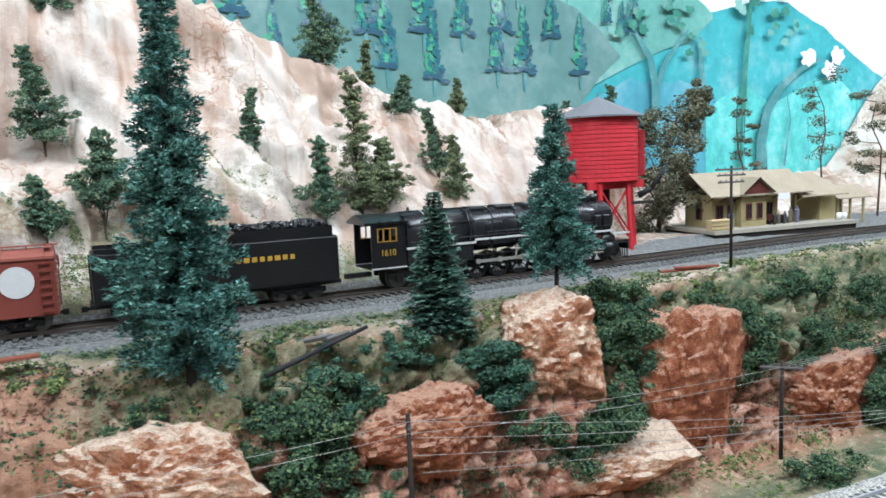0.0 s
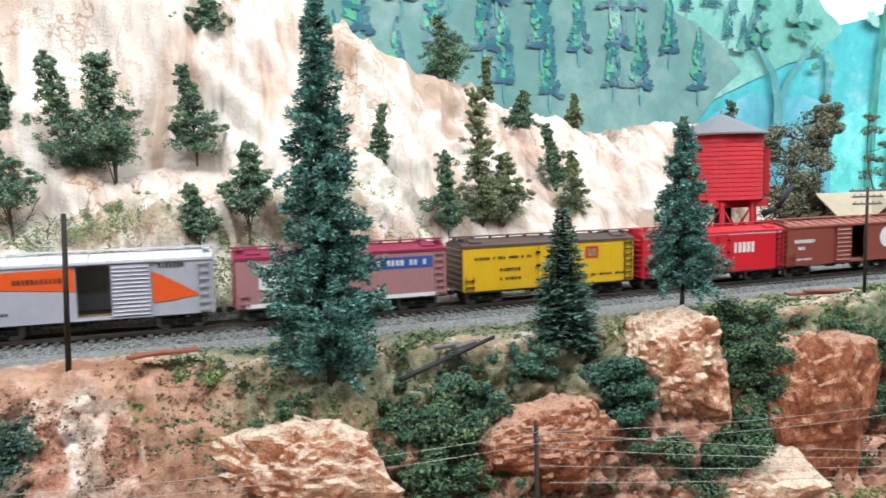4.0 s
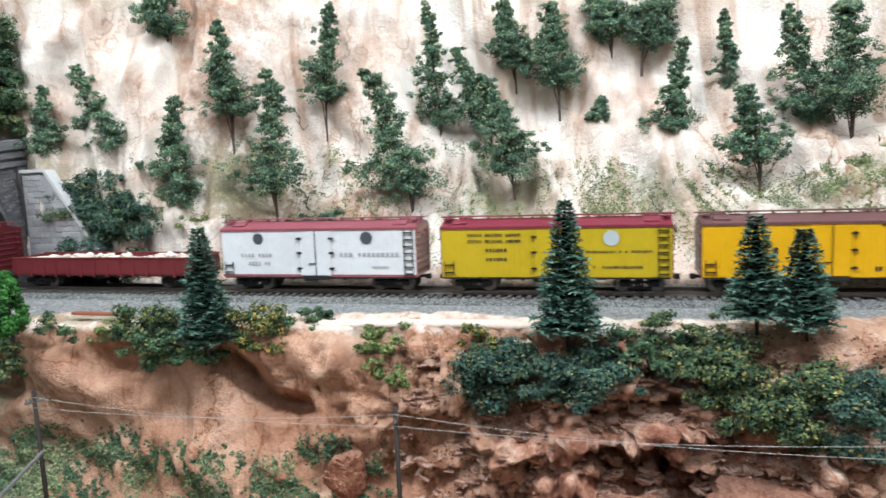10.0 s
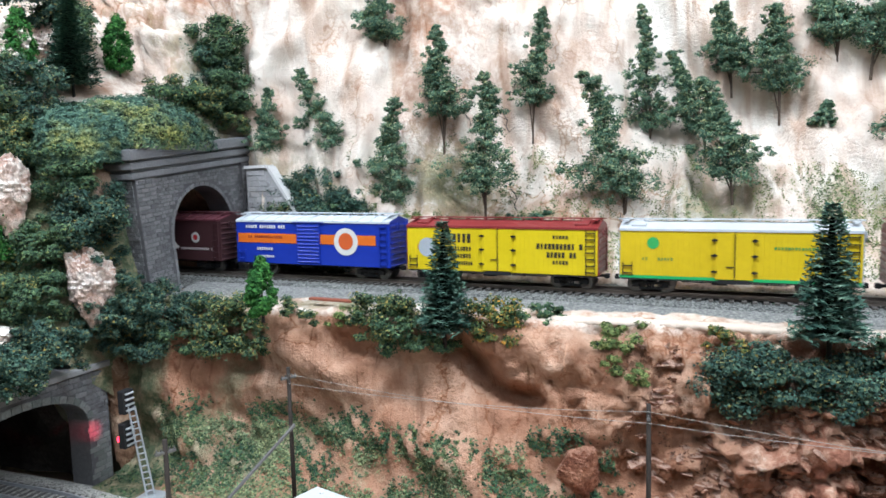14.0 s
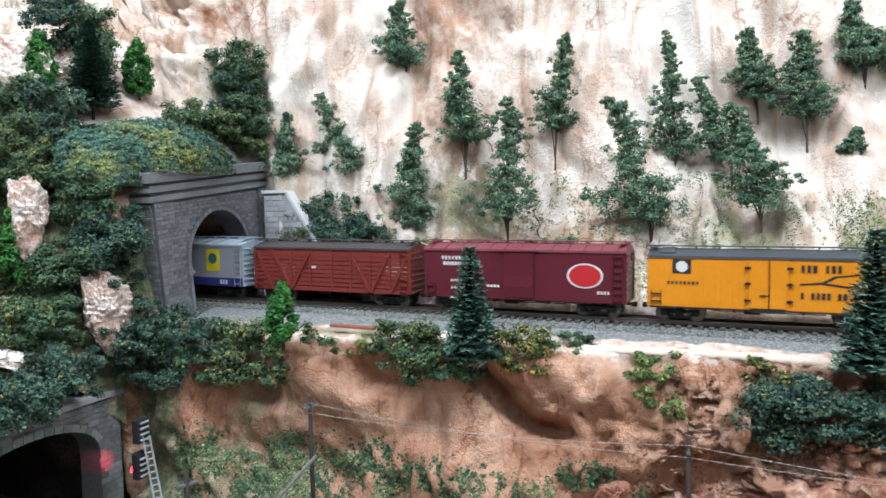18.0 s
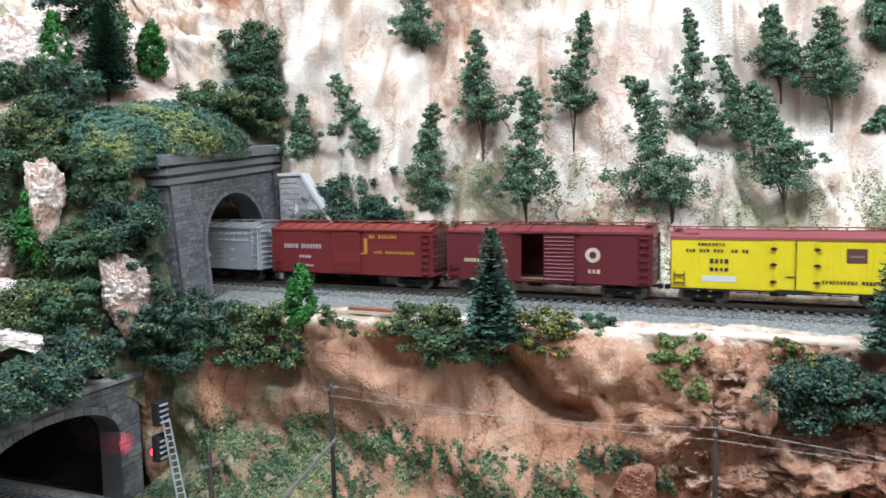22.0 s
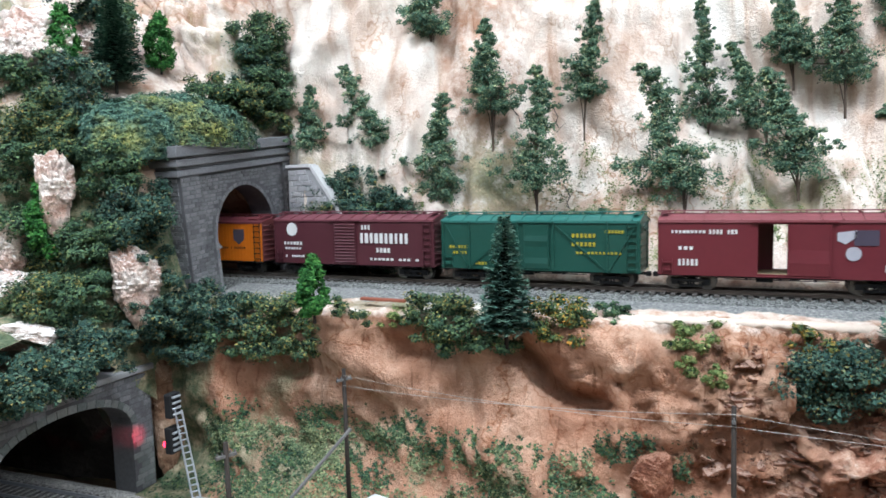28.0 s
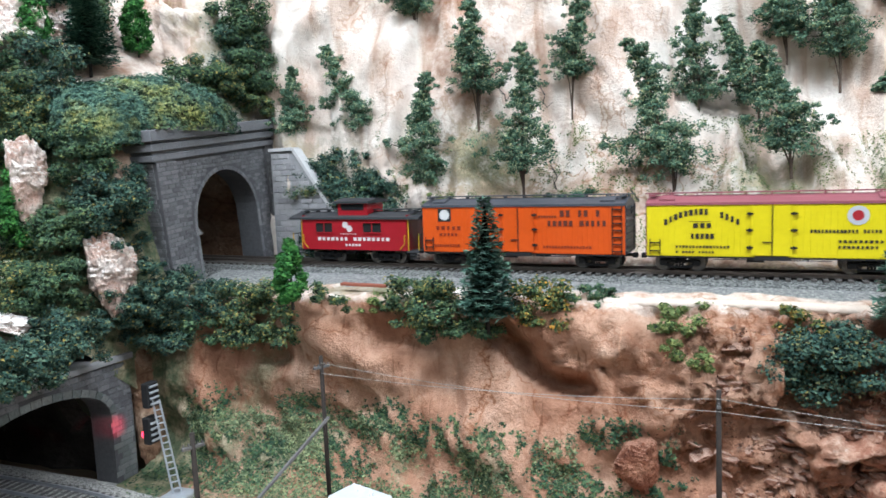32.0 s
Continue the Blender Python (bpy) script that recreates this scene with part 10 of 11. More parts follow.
bay = boxed("bay", (0.052, 0.087, 0.0205, 0.031, 0.003, 0.041), M_DEPOT, depot, "projecting operator's bay")
clapboards(bay, 0.052, 0.087, 0.0205, 0.0035, 0.040)
bm = bmesh.new()
gable(bm, 0.006, 0.150, 0.014, 0.094, 0.0405, 0.0665)
part("roof", bm, M_DEPOTROOF, depot, "beige shingle gable roof")
bm = bmesh.new()
# cross gable over the bay
vs = [bm.verts.new(p) for p in ((0.046, 0.010, 0.0415), (0.0695, 0.010, 0.060), (0.093, 0.010, 0.0415), (0.046, 0.045, 0.0415), (0.0695, 0.050, 0.060), (0.093, 0.045, 0.0415))]
for q in ((0, 3, 4, 1), (1, 4, 5, 2)):
    bm.faces.new([vs[i] for i in q])
part("bay_roof", bm, M_DEPOTROOF, depot, "cross gable over the bay")
bm = bmesh.new()
vs = [bm.verts.new(p) for p in ((0.050, 0.014, 0.0415), (0.0695, 0.014, 0.0575), (0.089, 0.014, 0.0415))]
bm.faces.new(vs[::-1])
part("gable_end", bm, M_TRIMRED, depot, "dark red gable end")
for k in range(8):
    u = 0.012 + k * 0.0185
    bm = bmesh.new()
    add_tube(bm, (u, 0.031, 0.032), (u, 0.016, 0.0395), 0.0007, seg=4)
    part("eave_bracket", bm, M_TRIMRED, depot)
for u0, u1, v, z0, z1, nm in ((0.024, 0.034, 0.0288, 0.004, 0.029, "door"), (0.040, 0.047, 0.0288, 0.012, 0.029, "window"), (0.058, 0.066, 0.0192, 0.012, 0.030, "window"), (0.073, 0.081, 0.0192, 0.012, 0.030, "window"), (0.094, 0.104, 0.0288, 0.004, 0.029, "door")):
    fr = boxed(nm, (u0, u1, v - 0.0008, v + 0.0006, z0, z1), M_TRIMRED, depot, "dark red framed " + nm, bevel=0.0002)
    um = (u0 + u1) / 2
    for a_, b_ in ((u0 + 0.0012, um - 0.0004), (um + 0.0004, u1 - 0.0012)):
        zl = z0 + (0.011 if nm == "door" else 0.0012)
        boxed("pane", (a_, b_, v - 0.0011, v - 0.0006, zl, z1 - 0.0012), M_PANE, fr)
# end wall window, on the wall that faces back along the line
fr = boxed("window", (0.0168, 0.0184, 0.046, 0.056, 0.012, 0.031), M_TRIMRED, depot, "dark red framed window")
boxed("pane", (0.0162, 0.0170, 0.0472, 0.0548, 0.0134, 0.0296), M_PANE, fr)
# open shelter with a lower roof
bm = bmesh.new()
gable(bm, 0.136, 0.206, 0.016, 0.088, 0.0345, 0.0605, hip=0.022)
part("shelter_roof", bm, M_DEPOTROOF, depot, "lower beige roof of the open shelter")
for u, v in ((0.138, 0.030), (0.176, 0.030), (0.138, 0.074), (0.176, 0.074)):
    boxed("post", (u - 0.0016, u + 0.0016, v - 0.0016, v + 0.0016, 0.003, 0.036), M_DEPOT, depot, bevel=0.0003)
boxed("shelter_room", (0.177, 0.200, 0.030, 0.076, 0.003, 0.036), M_DEPOT, depot, "closed tan room at the end of the shelter")
for s_ in (-1, 1):
    for k in range(5):
        a0_, a1_ = math.pi / 2 * k / 5, math.pi / 2 * (k + 1) / 5
        bm = bmesh.new()
        add_tube(bm, (0.157 + s_ * 0.0185 * math.cos(a0_), 0.030, 0.022 + 0.011 * math.sin(a0_)), (0.157 + s_ * 0.0185 * math.cos(a1_), 0.030, 0.022 + 0.011 * math.sin(a1_)), 0.0012, seg=4)
        part("arch_timber", bm, M_DEPOT, depot)
boxed("name_sign", (0.098, 0.114, 0.0125, 0.0137, 0.0330, 0.0400), M_WHITE, depot, "white hanging sign board")
boxed("chimney", (0.100, 0.107, 0.050, 0.057, 0.055, 0.073), M_TRIMRED, depot, "dark brick chimney", bevel=0.0004) if False else None

shed = thing("platform_shelter", "small tan shelter with a beige roof beyond the station", "shelter")
shed.matrix_basis = pose(0.935, 0.138, 0, 0, 0, -10.6)
bm = bmesh.new()
gable(bm, 0.0, 0.055, -0.006, 0.040, 0.0270, 0.0420)
part("roof", bm, M_DEPOTROOF, shed, "beige shingle roof")
for u in (0.006, 0.026, 0.047):
    for v in (0.0, 0.034):
        boxed("post", (u - 0.0013, u + 0.0013, v - 0.0013, v + 0.0013, -0.006, 0.028), M_DEPOT, shed, bevel=0.0003)
boxed("back_wall", (0.004, 0.050, 0.034, 0.036, -0.006, 0.028), M_DEPOT, shed)

C, S_ = math.cos(math.radians(-10.6)), math.sin(math.radians(-10.6))


def depot_at(u, v, z):
    return (0.722 + u * C - v * S_, 0.136 + u * S_ + v * C, z)


crate = thing("packing_crate", "tan wooden packing crate on the platform", "crate")
crate.matrix_basis = pose(*depot_at(0.014, 0.010, 0.003), 0, 0, -10.6)
boxed("box", (-0.014, 0.014, -0.005, 0.005, 0.0, 0.0120), plain("fresh_crate_wood", (0.56, 0.42, 0.24), 0.8, grain=0.15, scale=500), crate, bevel=0.0004)
for k in range(3):
    boxed("batten", (-0.0145, 0.0145, -0.0057, -0.005, 0.001 + k * 0.0042, 0.0026 + k * 0.0042), M_DEPOT, crate)
keg = thing("white_keg", "small white kegs standing at the platform's end", "keg")
keg.matrix_basis = pose(*depot_at(0.188, 0.014, 0.003))
for k in range(3):
    bm = bmesh.new()
    add_tube(bm, (k * 0.0062, 0.002 * (k % 2), 0), (k * 0.0062, 0.002 * (k % 2), 0.0085), 0.0026, 0.0024, seg=10)
    part("barrel", bm, M_WHITE, keg)


def doll(u, v, h, col, seated):
    """A plain painted toy figure as one turned shape."""
    bm = bmesh.new()
    r = h * 0.15
    prof = [(r * 0.8, 0.0), (r * 0.9, h * 0.3), (r * 1.05, h * 0.55), (r * 1.1, h * 0.76), (r * 0.45, h * 0.83), (r * 0.62, h * 0.91), (r * 0.3, h)]
    rings = [[bm.verts.new((q * math.cos(6.283 * k / 10), 0.7 * q * math.sin(6.283 * k / 10), z)) for k in range(10)] for q, z in prof]
    for a_, b_ in zip(rings, rings[1:]):
        for k in range(10):
            bm.faces.new((a_[k], a_[(k + 1) % 10], b_[(k + 1) % 10], b_[k]))
    bm.faces.new(rings[-1])
    me = bpy.data.meshes.new("toy_figure")
    bm.to_mesh(me)
    bm.free()
    me.materials.append(plain("figure_paint", col, 0.7, grain=0.2))
    ob = tagged(new("toy_figure", me), "small painted toy figure on the station platform", "figurine", "figures on the platform")
    ob.matrix_basis = pose(*depot_at(u, v, 0.003))


for u, v, h, col in ((0.036, 0.018, 0.021, (0.08, 0.13, 0.22)), (0.100, 0.020, 0.014, (0.05, 0.05, 0.05)), (0.107, 0.022, 0.014, (0.16, 0.12, 0.10)), (0.115, 0.021, 0.015, (0.06, 0.06, 0.07)), (0.134, 0.022, 0.020, (0.14, 0.14, 0.20)), (0.128, 0.026, 0.019, (0.20, 0.16, 0.12))):
    doll(u, v, h, col, h < 0.016)
bench = thing("platform_bench", "dark wooden bench on the station platform", "bench")
bench.matrix_basis = pose(*depot_at(0.107, 0.026, 0.003), 0, 0, -10.6)
boxed("seat", (-0.013, 0.013, -0.003, 0.003, 0.004, 0.005), M_WOOD_DK, bench)
boxed("backrest", (-0.013, 0.013, 0.0028, 0.0036, 0.005, 0.0105), M_WOOD_DK, bench)
for u in (-0.011, 0.011):
    boxed("leg", (u - 0.0007, u + 0.0007, -0.003, 0.003, 0.0, 0.004), M_WOOD_DK, bench)


# ---- trees by the depot ----
def gnarled(x, y, z, spots, seed, label):
    """Dense olive-brown foam tree: a crooked stem carrying lumps of foam."""
    rnd = random.Random(seed)
    t = thing("gnarled_tree", label, "tree", "trees by the depot")
    bl, sc = bmesh.new(), Scraps()
    stem = [Vector((0, 0, -0.004)), Vector((0.006, 0, 0.03)), Vector((0.0, 0, 0.07)), Vector((0.02, 0, 0.11)), Vector((0.035, 0, 0.14))]
    add_path(bl, stem, 0.004, 0.001, 6)
    for dx, dz, r in spots:
        dx, dz, r = dx * 1.45, dz * 1.18, r * 1.4
        c = Vector((dx, rnd.uniform(-1, 1) * 0.012, dz))
        add_path(bl, [stem[min(4, max(0, int(dz / 0.042)))], c], 0.0009, 0.0004, 4)
        for _ in range(9):
            q = c + Vector((rnd.gauss(0, r * 0.45), rnd.gauss(0, r * 0.4), rnd.gauss(0, r * 0.42)))
            pad(sc, q, r * 0.42, r * 0.4, r * 0.34, 280, 0.0014, rnd)
    part("trunk", bl, M_BARK, t)
    sc.part("crown", M_OLIVE, t)
    t.matrix_basis = pose(x, y, z)


gnarled(0.722, 0.222, -0.003, ((-0.012, 0.02, 0.022), (0.012, 0.03, 0.020), (-0.018, 0.048, 0.024), (0.008, 0.06, 0.024), (0.026, 0.055, 0.018), (-0.008, 0.082, 0.024), (0.018, 0.092, 0.022), (0.0, 0.108, 0.020), (0.030, 0.112, 0.018), (0.046, 0.126, 0.014), (0.058, 0.138, 0.011)), 61, "gnarled olive-brown foam tree beside the water tower")
t = hill_tree("foam_tree", 0.150, 0.055, 0.05, 2, 903, "dark green foam tree behind the station", M_HILLLEAF, "trees by the depot")
t.matrix_basis = pose(0.742, 0.335, 0.035)


def umbrella(x, y, z, h, w, seed):
    """Thin stem with flat pads of brownish foam at several heights."""
    rnd = random.Random(seed)
    t = thing("umbrella_pine", "thin-stemmed tree with flat brownish foliage pads", "tree", "umbrella pines beyond the station")
    bl, sc = bmesh.new(), Scraps()
    pts = [Vector((rnd.uniform(-1, 1) * 0.05 * w * k, rnd.uniform(-1, 1) * 0.004, h * k / 5)) for k in range(6)]
    pts[0] = Vector((0, 0, -0.004))
    add_path(bl, pts, 0.0016, 0.0005, 5)
    for k in range(6):
        f = 0.40 + 0.60 * k / 5
        i = min(int(f * 5), 4)
        c = pts[i].lerp(pts[i + 1], f * 5 - i)
        q = c + Vector((rnd.uniform(-1, 1) * w * 0.5 * (1.1 - 0.5 * f), rnd.uniform(-1, 1) * w * 0.3, 0.008))
        add_path(bl, [c, c.lerp(q, 0.6) + Vector((0, 0, -0.002)), q], 0.0007, 0.0003, 4)
        r = w * rnd.uniform(0.15, 0.30)
        for _ in range(4):
            pad(sc, q + Vector((rnd.uniform(-1, 1) * r * 0.6, rnd.uniform(-1, 1) * r * 0.4, rnd.uniform(-0.3, 0.3) * r)), r * 0.5, r * 0.45, r * 0.22, 90, 0.0013, rnd)
    part("trunk", bl, M_BARK, t)
    sc.part("crown", M_OLIVE, t)
    t.matrix_basis = pose(x, y, z)


for x, y, z, h, w, s_ in ((0.945, 0.285, -0.004, 0.155, 0.07, 1), (1.052, 0.153, -0.004, 0.150, 0.085, 2), (1.10, 0.165, -0.004, 0.135, 0.08, 3), (1.148, 0.30, 0.0, 0.19, 0.10, 4), (1.265, 0.12, 0.0, 0.20, 0.09, 5), (1.38, 0.14, 0.02, 0.19, 0.11, 6), (1.33, 0.20, 0.02, 0.24, 0.08, 7), (1.46, 0.10, 0.02, 0.16, 0.09, 8)):
    umbrella(x, y, z, h, w, 950 + s_)


# ---- poles and wires ----
def pole(x, y, z0, z1, arms=(), r=0.0016, lean=(0.0, 0.0), label="slim dark telegraph pole"):
    t = thing("telegraph_pole", label, "pole", "telegraph poles")
    t.matrix_basis = pose(x, y, z0)
    h = z1 - z0
    bm = bmesh.new()
    add_tube(bm, (0, 0, -0.006), (lean[0], lean[1], h), r, r * 0.8, seg=7)
    part("shaft", bm, M_WOOD_DK, t)
    for dz, ln, a in arms:
        f = (h - dz) / h
        arm = bmesh.new()
        n = add_box(arm, -ln / 2, ln / 2, -0.0009, 0.0009, -0.0008, 0.0008, bevel=0.0002)
        ob = part("crossarm", arm, M_WOOD_GREY, t, "grey wooden crossarm")
        ob.matrix_basis = pose(lean[0] * f, lean[1] * f, h - dz, 0, 0, a)
        for k in (-0.42, -0.2, 0.2, 0.42):
            bm = bmesh.new()
            add_tube(bm, (k * ln, 0, 0.0006), (k * ln, 0, 0.0022), 0.0005, 0.0004, seg=5)
            part("insulator", bm, M_WOOD_GREY, ob)
    return t


pole(-0.0005, 0.011, 0.0, 0.083, lean=(0.006, -0.019), label="slim dark wooden pole on the shelf beside the track")
pole(0.600, 0.012, -0.008, 0.079, arms=((0.003, 0.030, -20), (0.008, 0.026, -20), (0.014, 0.024, -20)), r=0.0014, label="telegraph pole with three crossarms beside the track")
# the canyon line: tops (x, y, z)
TOPS = [(-0.5104, -0.1407, -0.041, 24), (-0.5035, -0.0326, -0.031, 20), (-0.277, -0.032, -0.037, 0), (-0.0317, -0.0567, -0.037, 0), (0.2366, -0.0852, -0.0385, -12), (0.539, -0.085, -0.062, -20), (0.551, -0.183, -0.069, -20), (0.885, -0.068, -0.072, -20)]
for n, (x, y, z, a) in enumerate(TOPS):
    arms = ((0.007, 0.011, a + 40),) if n in (0, 1) else ((0.005, 0.030, a - 25),) if n >= 5 else ((0.008, 0.006, 90),)
    pole(x, y, -0.138, z, arms=arms, label="dark telegraph pole on the canyon floor")


def wire(a, b, sag, r=0.00015):
    bm = bmesh.new()
    a, b = Vector(a), Vector(b)
    pts = [a.lerp(b, k / 12) - Vector((0, 0, sag * 4 * (k / 12) * (1 - k / 12))) for k in range(13)]
    prev = None
    for q in pts:
        ring = [bm.verts.new(q + Vector((0, dy * r, dz * r))) for dy, dz in ((-1, 0), (0, 1), (1, 0), (0, -1))]
        if prev:
            for k in range(4):
                bm.faces.new((prev[k], prev[(k + 1) % 4], ring[(k + 1) % 4], ring[k]))
        prev = ring
    ob = part("telegraph_wire", bm, M_WIRE, None)
    tagged(ob, "thin pale wire strung between the canyon poles", "wire", "telegraph wires")


def off(n, o, dz):
    x, y, z, a = TOPS[n]
    return (x + math.cos(math.radians(a - 25)) * o, y + math.sin(math.radians(a - 25)) * o, z - dz)


for a_, b_ in ((1, 2), (2, 3), (3, 4), (4, 5)):
    for dz in (0.004, 0.0105):
        xa, ya, za, _ = TOPS[a_]
        xb, yb, zb, _ = TOPS[b_]
        wire((xa, ya - 0.0012, za - dz), (xb, yb - 0.0012, zb - (0.0145 - dz if a_ in (1, 2) else dz)), 0.004)
for o in (-0.013, -0.0045, 0.0045, 0.013):
    wire(off(4, o * 0.5, 0.004 + (o + 0.013) * 1.1), off(6, o, 0.0035), 0.004)
    wire(off(6, o, 0.0035), (1.10 + o, -0.235, -0.075), 0.004)
for o in (-0.010, -0.0035, 0.0035, 0.010):
    wire(off(5, o, 0.0035), off(7, o, 0.0035), 0.006)
    wire(off(7, o, 0.0035), (1.30 + o, -0.12, -0.07), 0.004)
boom = thing("leaning_pole", "leaning bare wooden pole tied to the telegraph pole", "pole")
bm = bmesh.new()
add_tube(bm, (-0.4985, -0.036, -0.068), (-0.5440, -0.128, -0.1385), 0.0012, seg=6)
part("shaft", bm, M_WOOD_GREY, boom)
cab = thing("equipment_case", "silver-grey trackside equipment case with two studs", "case")
cab.matrix_basis = pose(-0.468, -0.058, -0.138, 0, 0, -18)
boxed("body", (-0.016, 0.016, -0.011, 0.011, 0.0, 0.034), plain("pale_grey_metal", (0.60, 0.64, 0.68), 0.45, 0.5, 0.2, grain=0.08), cab, bevel=0.0012)
for u in (-0.005, 0.005):
    bm = bmesh.new()
    add_tube(bm, (u, 0.004, 0.034), (u, 0.004, 0.0362), 0.0013, 0.0009, seg=8)
    part("stud", bm, M_WHITE, cab)


# ---- rocks ----
def crag(name, x, y, z, sx, sy, sz, mat_, seed, label, sub=5, layers=5.0, rough=1.0):
    """A cast rock: a block cut by many planes, ledged across and broken into tilted chips."""
    rnd = random.Random(seed)
    bm = bmesh.new()
    bmesh.ops.create_icosphere(bm, subdivisions=sub, radius=1.0)
    o = Vector((seed * 3.1, seed * 1.7, seed * 0.9))
    g = np.random.default_rng(seed)
    cut = g.normal(size=(15, 3)) * np.array([[1.0, 1.0, 0.8]])
    cut /= np.linalg.norm(cut, axis=1, keepdims=True)
    cut = np.vstack([cut, [[0.1, -0.99, 0.1], [-0.25, -0.9, 0.35], [0.0, 0.05, 1.0]]])
    depth = g.uniform(0.80, 1.0, len(cut))
    size = Vector((sx, sy, sz)) / max(sx, sz)
    for v in bm.verts:
        p = v.co.copy()
        dots = np.maximum(cut @ np.array(p), 0.0) / depth
        r = float((dots ** 16).sum() ** (-1 / 16))
        q = Vector((p.x * size.x, p.y * size.y, p.z * size.z)) * 2.0
        w = Vector((noise.noise(q * 1.7 + o), noise.noise(q * 1.7 - o), noise.noise(q * 1.9))) * 0.35
        sl = q.z * layers * 0.5 + 0.55 * noise.noise(q * 0.9 + o) + 0.25 * q.x
        ledge = (sl - math.floor(sl) - 0.5) * max(0.0, noise.noise(q * 1.1 + o * 2) + 0.35)
        d = 0.085 * ledge + 0.085 * noise.fractal(q * 1.1 + o, 1.0, 2.0, 3)
        for freq, amp in ((2.0, 0.050), (5.0, 0.022), (11.0, 0.010)):
            e = Vector((q.x, q.y, q.z * 0.7)) * freq + w * freq * 0.35 + o
            dd, pp = noise.voronoi(e)
            tilt = Vector((noise.cell(pp[0] * 37.7), noise.cell(pp[0] * 51.3 + o), noise.cell(pp[0] * 71.1 - o)))
            d += amp * (0.35 * noise.cell(pp[0] * 43.1) + 1.3 * tilt.dot(e - pp[0]))
        v.co = p * r * (1 + d * rough) * 0.96
        v.co = Vector((v.co.x * sx, v.co.y * sy, v.co.z * sz))
    me = bpy.data.meshes.new(name)
    bm.to_mesh(me)
    bm.free()
    me.materials.append(mat_)
    ob = tagged(new(name, me), label, "rock", "rocks on the canyon wall")
    ob.matrix_basis = pose(x, y, z, rnd.uniform(-5, 5), rnd.uniform(-5, 5), rnd.uniform(-20, 20))
    return ob


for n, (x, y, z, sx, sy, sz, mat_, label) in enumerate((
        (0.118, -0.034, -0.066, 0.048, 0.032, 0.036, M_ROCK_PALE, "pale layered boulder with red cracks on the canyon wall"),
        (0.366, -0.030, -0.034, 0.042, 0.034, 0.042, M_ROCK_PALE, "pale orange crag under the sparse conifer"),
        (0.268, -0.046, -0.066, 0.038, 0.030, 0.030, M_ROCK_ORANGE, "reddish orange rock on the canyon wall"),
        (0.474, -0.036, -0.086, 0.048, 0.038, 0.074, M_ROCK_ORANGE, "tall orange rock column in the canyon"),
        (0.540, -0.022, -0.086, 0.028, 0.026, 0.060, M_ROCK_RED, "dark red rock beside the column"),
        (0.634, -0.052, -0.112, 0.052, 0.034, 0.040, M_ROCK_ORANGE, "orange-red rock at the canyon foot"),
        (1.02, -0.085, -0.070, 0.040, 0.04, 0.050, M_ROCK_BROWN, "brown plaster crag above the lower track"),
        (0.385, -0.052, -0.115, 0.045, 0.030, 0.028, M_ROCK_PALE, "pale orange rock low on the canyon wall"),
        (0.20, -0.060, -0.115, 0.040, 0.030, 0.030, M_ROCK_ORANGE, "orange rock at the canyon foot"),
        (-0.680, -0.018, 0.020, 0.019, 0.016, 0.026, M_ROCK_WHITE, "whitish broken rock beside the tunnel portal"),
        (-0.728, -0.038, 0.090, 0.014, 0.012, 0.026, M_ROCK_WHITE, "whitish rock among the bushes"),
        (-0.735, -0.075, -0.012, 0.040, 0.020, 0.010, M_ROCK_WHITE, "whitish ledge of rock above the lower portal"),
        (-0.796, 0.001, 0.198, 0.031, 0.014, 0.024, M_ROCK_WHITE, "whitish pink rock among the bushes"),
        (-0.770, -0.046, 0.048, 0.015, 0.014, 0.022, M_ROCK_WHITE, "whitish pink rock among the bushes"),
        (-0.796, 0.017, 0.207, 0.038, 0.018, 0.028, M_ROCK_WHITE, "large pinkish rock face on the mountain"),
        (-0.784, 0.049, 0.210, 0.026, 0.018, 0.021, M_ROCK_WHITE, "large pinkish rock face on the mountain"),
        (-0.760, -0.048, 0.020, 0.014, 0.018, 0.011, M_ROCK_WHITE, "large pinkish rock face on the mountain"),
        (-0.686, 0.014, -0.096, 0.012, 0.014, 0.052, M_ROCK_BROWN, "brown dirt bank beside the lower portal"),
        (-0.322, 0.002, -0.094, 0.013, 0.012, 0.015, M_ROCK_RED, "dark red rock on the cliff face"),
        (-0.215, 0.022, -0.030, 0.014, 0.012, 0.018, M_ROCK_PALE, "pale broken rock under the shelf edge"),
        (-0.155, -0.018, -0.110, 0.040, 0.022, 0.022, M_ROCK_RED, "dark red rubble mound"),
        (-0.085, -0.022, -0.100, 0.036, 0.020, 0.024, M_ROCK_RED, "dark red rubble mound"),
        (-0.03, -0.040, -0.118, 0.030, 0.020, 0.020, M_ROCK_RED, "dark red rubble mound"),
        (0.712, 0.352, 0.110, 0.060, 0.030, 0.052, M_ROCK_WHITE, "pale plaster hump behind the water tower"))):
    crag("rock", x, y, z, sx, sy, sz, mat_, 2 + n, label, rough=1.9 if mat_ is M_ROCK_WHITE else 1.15)



